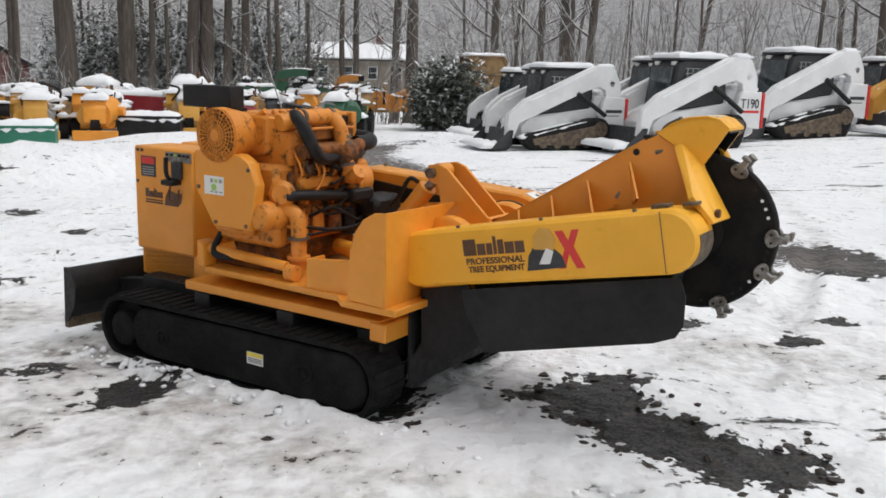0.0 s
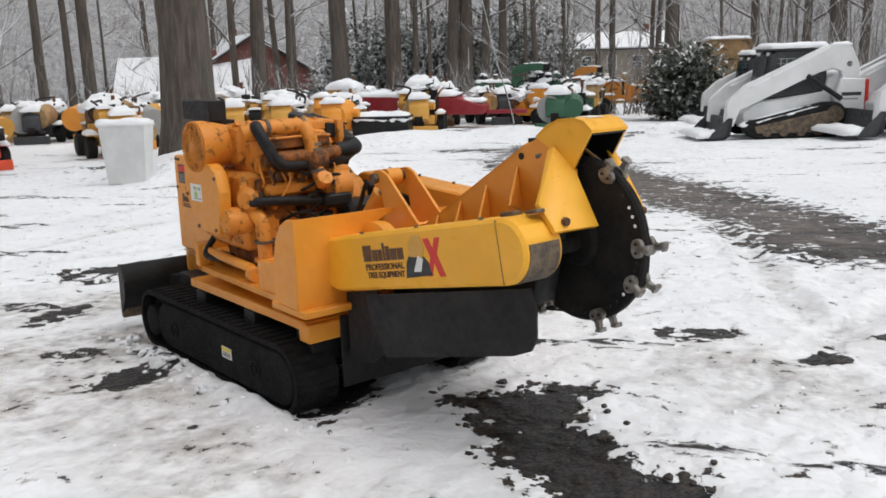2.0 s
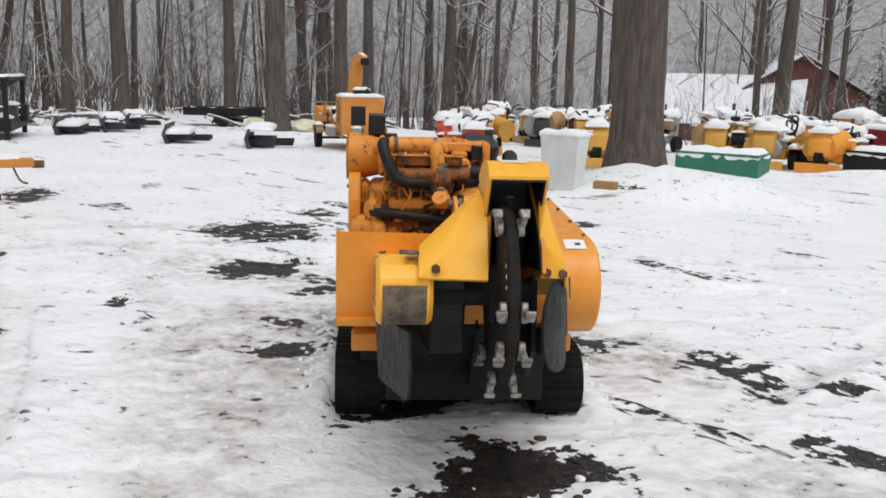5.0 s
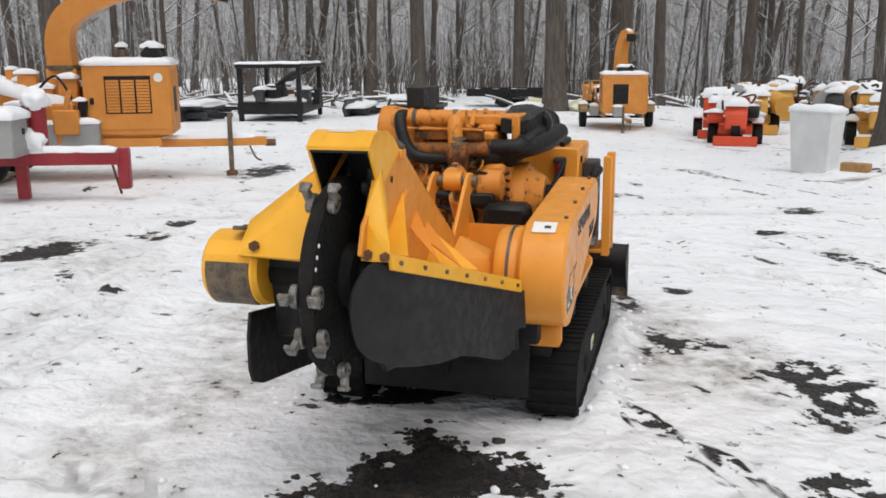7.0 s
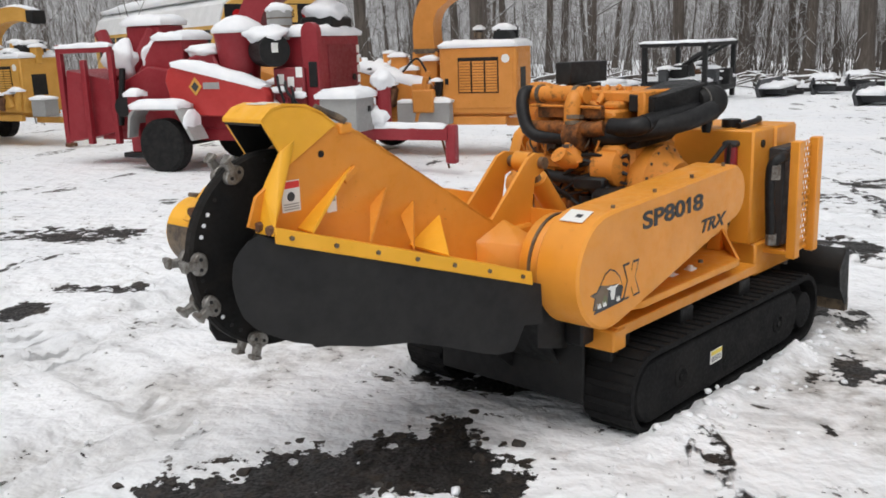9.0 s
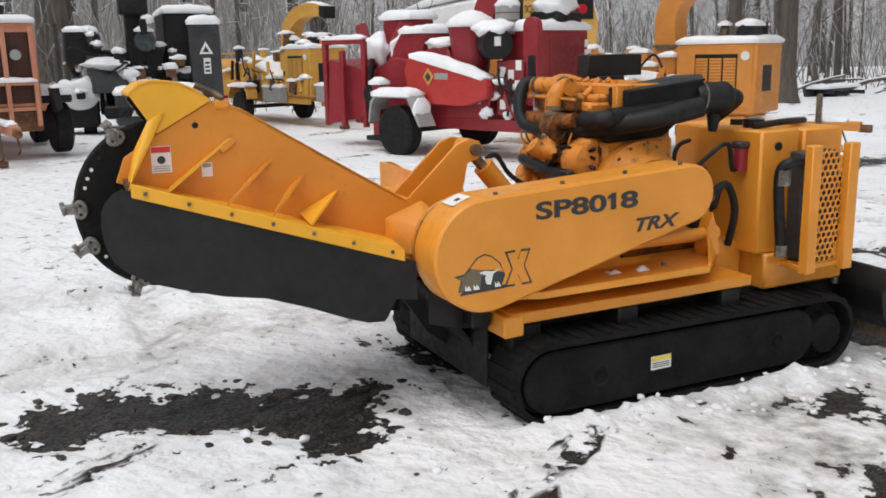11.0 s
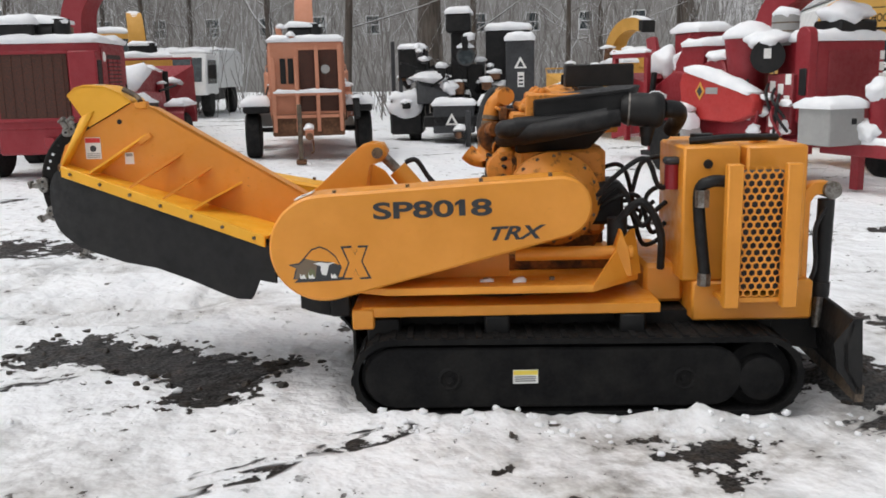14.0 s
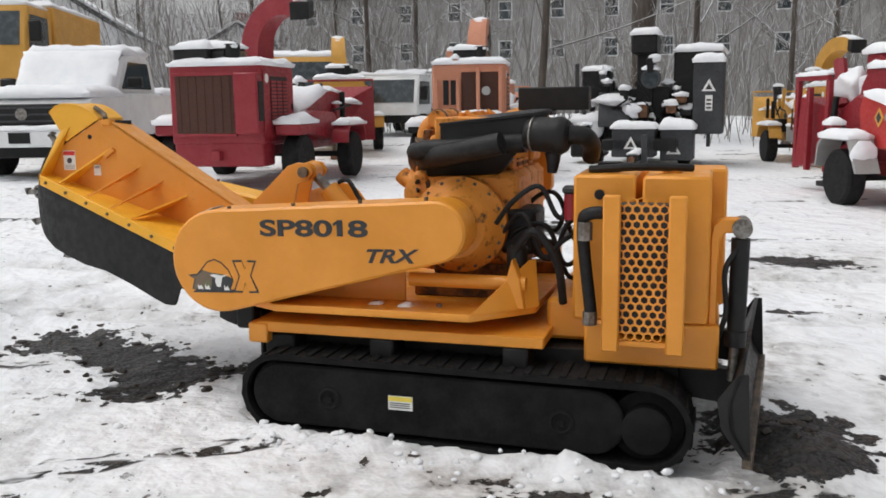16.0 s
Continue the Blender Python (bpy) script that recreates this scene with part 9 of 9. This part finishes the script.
for q in range(12):
    k.p("bar", tube([(-1.1 + 0.2 * q, 0, 0.35), (-1.1 + 0.2 * q, 0, 1.0)], 0.012, 6, curve=False), CHARCOAL)
for x in (-0.8, 0.8):
    k.p("foot", box(x - 0.03, x + 0.03, -0.3, 0.3, 0.0, 0.05, 0.004), CHARCOAL)
    k.p("post", tube([(x, 0, 0.02), (x, 0, 0.4)], 0.02, 6, curve=False), CHARCOAL)
k.done()


# ---- buildings beyond the trees ----
SIDING = worn("grey_siding", (0.25, 0.24, 0.23), (0.33, 0.32, 0.31), 0.85, 0, 0.8, 0.1)
WHITE_SIDING = worn("white_siding", (0.62, 0.63, 0.64), (0.72, 0.72, 0.72), 0.85, 0, 0.8, 0.1)
BRICK_RED = worn("dark_red_siding", (0.15, 0.055, 0.045), (0.20, 0.08, 0.065), 0.9, 0, 1.2, 0.2)
STONE = worn("tan_wall", (0.24, 0.21, 0.17), (0.32, 0.28, 0.23), 0.9, 0, 1.2, 0.2)


def house(label, m, L, W, eaves, ridge, mat, storeys=1, columns=4):
    k = Kit("house", label, "house", m, "houses beyond the trees")
    k.p("wall_shell", prism([(-W, -3.0), (-W, eaves), (0, ridge), (W, eaves), (W, -3.0)], -L, L, "x", 0), mat)
    for s in (-1, 1):
        rf = plate([(-L - 0.4, 0, ridge + 0.12), (L + 0.4, 0, ridge + 0.12), (L + 0.4, s * (W + 0.45), eaves - 0.30 * (ridge - eaves) / W + 0.12), (-L - 0.4, s * (W + 0.45), eaves - 0.30 * (ridge - eaves) / W + 0.12)], 0.14)
        k.p("roof", rf, CHARCOAL)
        sn = plate([(-L - 0.3, 0, ridge + 0.26), (L + 0.3, 0, ridge + 0.26), (L + 0.3, s * (W + 0.40), eaves - 0.26 * (ridge - eaves) / W + 0.26), (-L - 0.3, s * (W + 0.40), eaves - 0.26 * (ridge - eaves) / W + 0.26)], 0.14)
        k.p("roof_snow", sn, SNOW)
        for f in range(storeys):
            for c in range(columns):
                x = -L + (c + 0.5) * 2 * L / columns
                z = eaves - 1.9 - 2.7 * f
                wn_ = k.p("window", box(x - 0.5, x + 0.5, s * W - 0.06, s * W + 0.06, z, z + 1.3, 0.01), WHITE_SIDING)
                part("pane", box(x - 0.42, x + 0.42, s * W - 0.075, s * W + 0.075, z + 0.08, z + 0.62, 0), GLASS, wn_)
                part("pane", box(x - 0.42, x + 0.42, s * W - 0.075, s * W + 0.075, z + 0.68, z + 1.22, 0), GLASS, wn_)
    for f in range(storeys):
        for s in (-1, 1):
            z = eaves - 1.6 - 2.7 * f
            wn_ = k.p("window", box(s * L - 0.06, s * L + 0.06, -0.5, 0.5, z, z + 1.3, 0.01), WHITE_SIDING)
            part("pane", box(s * L - 0.075, s * L + 0.075, -0.42, 0.42, z + 0.08, z + 1.22, 0), GLASS, wn_)
    k.p("chimney", box(L * 0.3, L * 0.3 + 0.7, -0.35, 0.35, eaves, ridge + 1.0, 0.02), BRICK_RED)
    return k.done()


house("low dark red house with broad snow-covered roof", pose(-42.4, 76.4, -2.4, 0, 0, 130), 7.0, 5.2, 3.4, 6.6, BRICK_RED)
house("dark house with snow-covered roof behind the trees", pose(-42.9, 68.9, -4.4, 0, 0, 28), 5.5, 5.5, 3.0, 6.8, BRICK_RED)
house("long tan house with snowy roof", pose(-9.1, 97.6, -2.6, 0, 0, 3), 5.0, 4.0, 4.9, 6.4, STONE)
house("long grey apartment house with many windows", pose(-31.0, -52.0, 0.6, 0, 0, -32), 24.0, 5.0, 8.4, 11.0, SIDING, 2, 13)
house("white gabled house with snow on its roof", pose(6.5, -44.0, 0.6, 0, 0, 84), 6.0, 4.0, 4.6, 7.2, WHITE_SIDING, 1, 3)
house("white gabled house with snow on its roof", pose(-4.0, -50.0, 0.6, 0, 0, 80), 5.0, 3.6, 3.2, 5.4, WHITE_SIDING, 1, 3)


# ---- trees ----
def limbs(rng, bm, sn, start, way, length, r, depth, fine):
    """One limb and what grows from it; snow lies along its top."""
    pts, p, d = [start.copy()], start.copy(), way.normalized()
    n = 4 if depth else 3
    for _ in range(n):
        d = (d + Vector((rng.uniform(-0.22, 0.22), rng.uniform(-0.22, 0.22), rng.uniform(-0.05, 0.24)))).normalized()
        p = p + d * length / n
        pts.append(p.copy())
    tube(pts, r, 5 if depth else 4, bm, r * 0.35, 2, True)
    if sn is not None and abs(way.z) < 0.92:
        tube([q + Vector((0, 0, r * 0.75)) for q in pts], r * 0.75, 4, sn, r * 0.35, 2, True)
    if depth < fine:
        for _ in range(3 + (depth == 0)):
            q = rng.uniform(0.3, 0.95)
            i = min(n - 1, int(q * n))
            at_ = pts[i].lerp(pts[i + 1], q * n - i)
            side = (pts[i + 1] - pts[i]).normalized()
            out = (side + Vector((rng.uniform(-1, 1), rng.uniform(-1, 1), rng.uniform(-0.1, 0.8))) * 0.9).normalized()
            limbs(rng, bm, sn, at_, out, length * rng.uniform(0.4, 0.62), r * 0.5, depth + 1, fine)


def tree(seed, height, radius, first, count, lean=0.02, fork=False):
    """A bare winter tree: trunk with root flare, limbs, twigs, snow on the limbs."""
    rng = random.Random(seed)
    ob = tagged(new("tree"), "tall bare tree with grey-brown bark and snow on its limbs", "tree", "trees round the yard")
    pts, p = [], Vector((0, 0, -0.8))
    for i in range(9):
        pts.append(p.copy())
        p = p + Vector((rng.uniform(-1, 1) * lean * height / 8, rng.uniform(-1, 1) * lean * height / 8, (height + 0.8) / 8))
    bm = bmesh.new()
    line = smooth_line(pts, 4)
    rings = []
    for i, c in enumerate(line):
        f = i / (len(line) - 1)
        rr = radius * (1 - 0.62 * f) * (1 + 0.45 * max(0, 1 - c.z / (radius * 3.2)) ** 2)
        rings.append([bm.verts.new(c + rr * (1 + 0.07 * noise.noise(Vector((math.cos(a) * 2 + seed, math.sin(a) * 2, c.z * 0.9)))) * Vector((math.cos(a), math.sin(a), 0))) for a in (2 * math.pi * k / 14 for k in range(14))])
    for a, b in zip(rings, rings[1:]):
        for k in range(14):
            bm.faces.new((a[k], a[(k + 1) % 14], b[(k + 1) % 14], b[k]))
    bm.faces.new(rings[-1])
    part("trunk", bm, BARK, ob)
    br, sn = bmesh.new(), bmesh.new()
    for k in range(count):
        z = first + (height - first) * (k + rng.random()) / count
        c = min(line, key=lambda q: abs(q.z - z))
        a = rng.uniform(0, 6.28)
        rr = radius * (1 - 0.62 * z / height)
        limbs(rng, br, sn, c, Vector((math.cos(a), math.sin(a), rng.uniform(0.1, 0.7))), (1.0 + 0.18 * height * (1 - z / height) + 1.2) * rng.uniform(0.7, 1.2), rr * rng.uniform(0.18, 0.36), 0, 2)
    part("crown", br, TWIG, ob)
    part("crown_snow", sn, SNOW, ob)
    return ob


PARK = [tree(21, 17, 0.26, 6.5, 15), tree(22, 18, 0.30, 5.0, 17, 0.015), tree(23, 15, 0.15, 3.0, 18, 0.03), tree(24, 12, 0.085, 1.6, 20, 0.04), tree(25, 19, 0.40, 7.0, 15, 0.012)]
NOMINAL = [0.26, 0.30, 0.15, 0.085, 0.40]
NORTH = [(-28.3, 59.6, 0.26), (-25.2, 61.0, 0.79), (-21.7, 62.3, 0.65), (-20.3, 62.8, 0.26), (-19.3, 63.1, 0.17), (-17.8, 63.5, 0.5), (-16.7, 63.9, 0.56), (-15.4, 64.2, 0.37), (-14.2, 64.4, 0.38), (-12.4, 64.8, 0.17), (-11.7, 65.0, 0.26), (-9.9, 65.3, 0.16), (-7.5, 65.6, 0.25), (-6.6, 65.7, 0.28), (-4.0, 65.9, 0.22), (-2.6, 65.9, 0.51), (1.0, 54.0, 0.11), (2.7, 53.9, 0.3), (3.9, 53.9, 0.14), (5.3, 53.7, 0.28), (6.9, 53.6, 0.53), (8.0, 53.4, 0.3), (14.1, 52.1, 0.12), (20.1, 50.1, 0.15), (20.9, 49.8, 0.21), (23.0, 48.9, 0.34), (21.8, 49.4, 0.14), (12.7, 52.5, 0.11)]
NORTH_WEST = [(-43.6, 32.5, 0.39), (-44.1, 38.9, 0.45), (-48.0, 40.4, 0.36), (-46.5, 42.4, 0.28), (-40.6, 43.3, 0.19), (-50.7, 32.1, 0.39), (-52.0, 33.9, 0.4), (-35.6, 35.9, 0.2), (-26.4, 32.4, 0.23), (-27.5, 35.5, 0.2), (-26.9, 36.0, 0.32), (-38.5, 41.6, 0.15), (-21.5, 40.0, 0.19), (-20.6, 40.5, 0.4), (-21.1, 44.8, 0.22)]
WEST = [(-33.8, 21.2, 0.5), (-46.4, 24.7, 0.38), (-37.6, 26.8, 0.41), (-50.4, 19.6, 0.5), (-51.1, 16.7, 0.36), (-51.4, 9.5, 0.39), (-54.8, 13.8, 0.23), (-54.9, 21.9, 0.23), (-55.7, 1.8, 0.26), (-57.7, 2.6, 0.27), (-53.5, -0.9, 0.2), (-59.0, 12.8, 0.2), (-56.3, 24.2, 0.18), (-55.2, 13.6, 0.23), (-53.7, 4.6, 0.18), (-45.1, -2.5, 0.25), (-51.3, -1.8, 0.16)]
SOUTH = [(-13.8, -16.5, 0.39), (-8.5, -12.4, 0.11), (-18.2, -20.8, 0.14), (-24.5, -15.3, 0.16), (-24.0, -15.4, 0.25), (-15.1, -19.3, 0.41), (-6.4, -23.5, 0.10), (-5.5, -25.7, 0.09), (-9.0, -26.9, 0.11), (-2.1, -26.1, 0.09), (-31.7, 0.5, 0.34), (-35.1, -2.4, 0.30), (-34.4, -4.9, 0.28), (-17.4, -14.2, 0.09), (-21.0, -16.4, 0.10), (-11.4, -24.7, 0.14)]
rng = random.Random(77)
used = set()


def plant(x, y, r, turn=None, lean=1.2):
    """Sets the model nearest in girth, scaled a little to suit."""
    i = min(range(5), key=lambda q: abs(math.log(NOMINAL[q] / r)))
    s = max(0.7, min(1.8, r / NOMINAL[i]))
    m = ground_at(x, y, rng.uniform(0, 360) if turn is None else turn) @ pose(0, 0, 0, rng.gauss(0, lean), rng.gauss(0, lean))
    if i not in used:
        used.add(i)
        PARK[i].matrix_world = m @ Matrix.Scale(s, 4)
        return PARK[i]
    o = copy_thing(PARK[i], Matrix())
    o.matrix_world = m @ Matrix.Scale(s, 4)
    return o


for group in (NORTH, NORTH_WEST, WEST, SOUTH):
    for x, y, r in group:
        plant(x, y, r)
big = tree(31, 20, 0.60, 8.0, 14, 0.01)
big["label"] = "massive old tree with dark furrowed bark, snow heaped at its foot"
big.matrix_world = ground_at(-9.35, 17.3, 0)

# deeper woods: single stems placed at random in a belt, leaving the houses free
for _ in range(150):
    a = rng.uniform(radians(70), radians(345))
    d = rng.uniform(68, 92)
    x, y = d * math.cos(a), d * math.sin(a) + 4
    if y < -10 and d < 55:
        continue
    plant(x, y, rng.choice([0.085, 0.085, 0.15, 0.15, 0.26, 0.30]), None, 3.5)


# the wood behind the west edge of the yard stands thicker
for _ in range(80):
    a, d = rng.uniform(radians(138), radians(196)), rng.uniform(57, 80)
    plant(d * math.cos(a), d * math.sin(a) + 4, rng.choice([0.085, 0.085, 0.085, 0.15, 0.15, 0.26]), None, 4.5)


# paler, flatter copy of the twig bark: distance haze put into its colour
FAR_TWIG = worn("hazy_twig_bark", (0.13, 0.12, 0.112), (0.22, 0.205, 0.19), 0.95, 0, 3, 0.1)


def thicket(name, label, spots, mat, snow, seed, count, h, thin=1.0):
    """Many thin stems and arching twigs as one object."""
    rng = random.Random(seed)
    bm, sn = bmesh.new(), bmesh.new()
    for _ in range(count):
        ax, ay, bx, by, w = rng.choice(spots)
        f = rng.random()
        x, y = ax + (bx - ax) * f + rng.gauss(0, w), ay + (by - ay) * f + rng.gauss(0, w)
        base_ = Vector((x, y, slope(x, y) - 0.1))
        top_ = h * rng.uniform(0.5, 1.3)
        lean = Vector((rng.uniform(-0.35, 0.35), rng.uniform(-0.35, 0.35), 1)).normalized()
        limbs(rng, bm, sn, base_, lean, top_, thin * rng.uniform(0.015, 0.040) * (h / 3) ** 0.5, 1, 2 if rng.random() < 0.8 else 3)
    ob = tagged(new(name, finish(bm, name, mat)), label, "undergrowth", "", "stuff")
    part("twig_snow", sn, snow, ob)
    return ob


EDGE = [(-52, 0, -58, 24, 4.0), (-57, 24, -42, 46, 4.0), (-38, -6, -46, -18, 4.0), (-52, 10, -64, 30, 5.0)]
thicket("undergrowth", "tangled snow-dusted brush along the wood edge", EDGE, TWIG, SNOW, 41, 1000, 3.4)
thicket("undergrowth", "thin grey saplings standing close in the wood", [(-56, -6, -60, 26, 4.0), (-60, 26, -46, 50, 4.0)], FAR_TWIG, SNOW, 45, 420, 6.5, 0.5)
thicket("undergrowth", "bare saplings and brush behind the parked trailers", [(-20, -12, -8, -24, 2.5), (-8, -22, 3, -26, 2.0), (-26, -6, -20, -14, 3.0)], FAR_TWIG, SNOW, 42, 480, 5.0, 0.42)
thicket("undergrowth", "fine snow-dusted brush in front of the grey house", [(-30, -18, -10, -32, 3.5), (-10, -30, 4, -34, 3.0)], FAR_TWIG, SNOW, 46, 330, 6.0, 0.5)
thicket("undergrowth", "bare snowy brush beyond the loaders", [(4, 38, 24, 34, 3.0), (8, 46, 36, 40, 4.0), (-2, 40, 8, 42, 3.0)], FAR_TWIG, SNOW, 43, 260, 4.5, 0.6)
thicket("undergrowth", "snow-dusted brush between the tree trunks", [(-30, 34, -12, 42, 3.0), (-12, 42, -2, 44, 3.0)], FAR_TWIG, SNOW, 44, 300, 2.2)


def brush_pile(label, line, seed, count, spread_, high):
    """Cut limbs and logs thrown down along a line, snow on their upper sides."""
    rng = random.Random(seed)
    bm, sn = bmesh.new(), bmesh.new()
    (ax, ay), (bx, by) = line
    for _ in range(count):
        f, a = rng.random(), rng.uniform(0, 6.28)
        x, y = ax + (bx - ax) * f + rng.gauss(0, spread_), ay + (by - ay) * f + rng.gauss(0, spread_)
        L, r, z = rng.uniform(0.8, 3.2), rng.choice([0.03, 0.04, 0.06, 0.06, 0.11]), slope(x, y) + rng.uniform(0.05, high)
        d = Vector((math.cos(a), math.sin(a), rng.uniform(-0.1, 0.35))) * L / 2
        mid_ = Vector((x, y, z)) + Vector((rng.uniform(-0.15, 0.15), rng.uniform(-0.15, 0.15), 0.1))
        pts = [Vector((x, y, z)) - d, mid_, Vector((x, y, z)) + d]
        tube(pts, r, 6, bm, r * 0.6, 2, True)
        tube([q + Vector((0, 0, r * 0.7)) for q in pts], r * 0.85, 5, sn, r * 0.4, 2, True)
    ob = tagged(new("brush_pile", finish(bm, "brush_pile", TWIG)), label, "brush pile", "", "stuff")
    part("pile_snow", sn, SNOW, ob)
    return ob


brush_pile("pile of dark cut limbs and logs dusted with snow", ((-41.7, 3.4), (-40.6, 14.5)), 61, 85, 1.2, 0.5)
brush_pile("scattered fallen limbs along the wood edge", ((-44.0, 4.0), (-42.0, 30.0)), 62, 50, 3.5, 0.5)


def hedge(label, spots, seed, count, white=0.46):
    """Evergreen shrubs loaded with snow: many small leaf blades."""
    rng = random.Random(seed)
    bm, sn, st = bmesh.new(), bmesh.new(), bmesh.new()
    for ax, ay, bx, by, w, h in spots:
        for _ in range(count // len(spots)):
            f = rng.random()
            bump_ = 0.65 + 0.35 * math.sin(f * 19 + ax)
            u = Vector((rng.gauss(0, 1), rng.gauss(0, 1), rng.gauss(0, 1))).normalized() * rng.uniform(0.55, 1.0)
            x, y = ax + (bx - ax) * f + u.x * w, ay + (by - ay) * f + u.y * w
            z = slope(x, y) + h * bump_ * (0.5 + 0.5 * u.z)
            c = Vector((x, y, z))
            d = Vector((rng.uniform(-1, 1), rng.uniform(-1, 1), rng.uniform(-0.5, 0.6))).normalized()
            s = d.cross(Vector((0, 0, 1))).normalized()
            L, W = h ** 0.5 * rng.uniform(0.05, 0.12), h ** 0.5 * rng.uniform(0.02, 0.045)
            target = sn if rng.random() < white else bm
            up = Vector((0, 0, 0.05)) if target is sn else Vector((0, 0, 0.015))
            vs = [target.verts.new(c + o) for o in (-d * L, s * W + up, d * L, -s * W + up)]
            target.faces.new(vs)
        n = int(math.hypot(bx - ax, by - ay) / 0.7) + 1
        for q in range(n):
            f = (q + rng.random()) / n
            x, y = ax + (bx - ax) * f, ay + (by - ay) * f
            for _ in range(3):
                tube([(x, y, slope(x, y) - 0.1), (x + rng.uniform(-0.4, 0.4), y + rng.uniform(-0.4, 0.4), slope(x, y) + h * 0.45), (x + rng.uniform(-0.9, 0.9), y + rng.uniform(-0.9, 0.9), slope(x, y) + h * 0.8)], 0.04, 4, st, 0.012, 2)
    ob = tagged(new("hedge", finish(bm, "leaves", LEAF)), label, "hedge", "", "stuff")
    part("leaf_snow", sn, SNOW, ob)
    part("stems", st, TWIG, ob)
    return ob


def make_leaf():
    n = Nodes("evergreen_leaf", 0.6)
    n.color(n.mix(n.island(), (0.065, 0.080, 0.062), (0.16, 0.175, 0.145)))
    return n.mat


LEAF = make_leaf()
hedge("dark evergreen shrubs loaded with snow", [(-28, 64, -19, 67.5, 3.0, 9.0), (-19, 67.5, -10, 69.5, 3.0, 9.4), (-36, 40, -27, 38, 1.8, 2.4)], 51, 42000, 0.34)
hedge("grey-green evergreen bush beside the tree line", [(-0.6, 34.0, 0.9, 34.6, 1.3, 2.9)], 52, 9000, 0.16)


# ---- far wooded hillside, all round ----
def make_far():
    n = Nodes("far_winter_wood", 1.0)
    a = n.noise(0.9, 6, 0.7, stretch=(1.0, 1.0, 0.10))
    b = n.noise(0.08, 5, 0.6)
    c = n.noise(1.6, 6, 0.7)
    col = n.mix(n.ramp(a, 0.36, 0.66), (0.26, 0.255, 0.25), (0.46, 0.46, 0.465))
    col = n.mix(n.ramp(b, 0.4, 0.7, 0, 0.6), col, (0.36, 0.36, 0.365))
    col = n.mix(n.ramp(c, 0.56, 0.75, 0, 0.5), col, (0.62, 0.63, 0.65))
    for scale, stretch, tone, wide in ((0.55, (1.0, 1.0, 0.45), (0.13, 0.125, 0.12), 0.010), (1.1, (1.0, 1.0, 0.6), (0.16, 0.155, 0.15), 0.016), (1.5, (1.0, 1.0, 1.0), (0.70, 0.71, 0.73), 0.018)):
        line = n.math("ABSOLUTE", n.math("SUBTRACT", n.noise(scale, 5, 0.65, stretch=stretch), 0.5))
        col = n.mix(n.ramp(line, 0.0, wide, 0.75, 0.0), col, tone)
    n.color(col)
    n.bump(a, 0.8, 1.0)
    return n.mat


bm = bmesh.new()
rings = []
for j, (r, h) in enumerate(((96, -6), (100, 3.0), (108, 7.5), (122, 12.0), (140, 15.0), (170, 16.5), (230, 10.0))):
    row = []
    for k in range(220):
        a = 2 * math.pi * k / 220
        wob = 1 + 0.22 * noise.noise(Vector((math.cos(a) * 3, math.sin(a) * 3, 2))) + 0.06 * noise.noise(Vector((math.cos(a) * 30, math.sin(a) * 30, j)))
        row.append(bm.verts.new((r * math.cos(a), r * math.sin(a) + 4, h * wob if h > 0 else h)))
    rings.append(row)
for a, b in zip(rings, rings[1:]):
    for k in range(220):
        bm.faces.new((a[k], a[(k + 1) % 220], b[(k + 1) % 220], b[k]))
bmesh.ops.recalc_face_normals(bm, faces=bm.faces)
tagged(new("backdrop", finish(bm, "backdrop", make_far(), 180)), "far grey winter woods on a hillside", "backdrop", "", "structure")
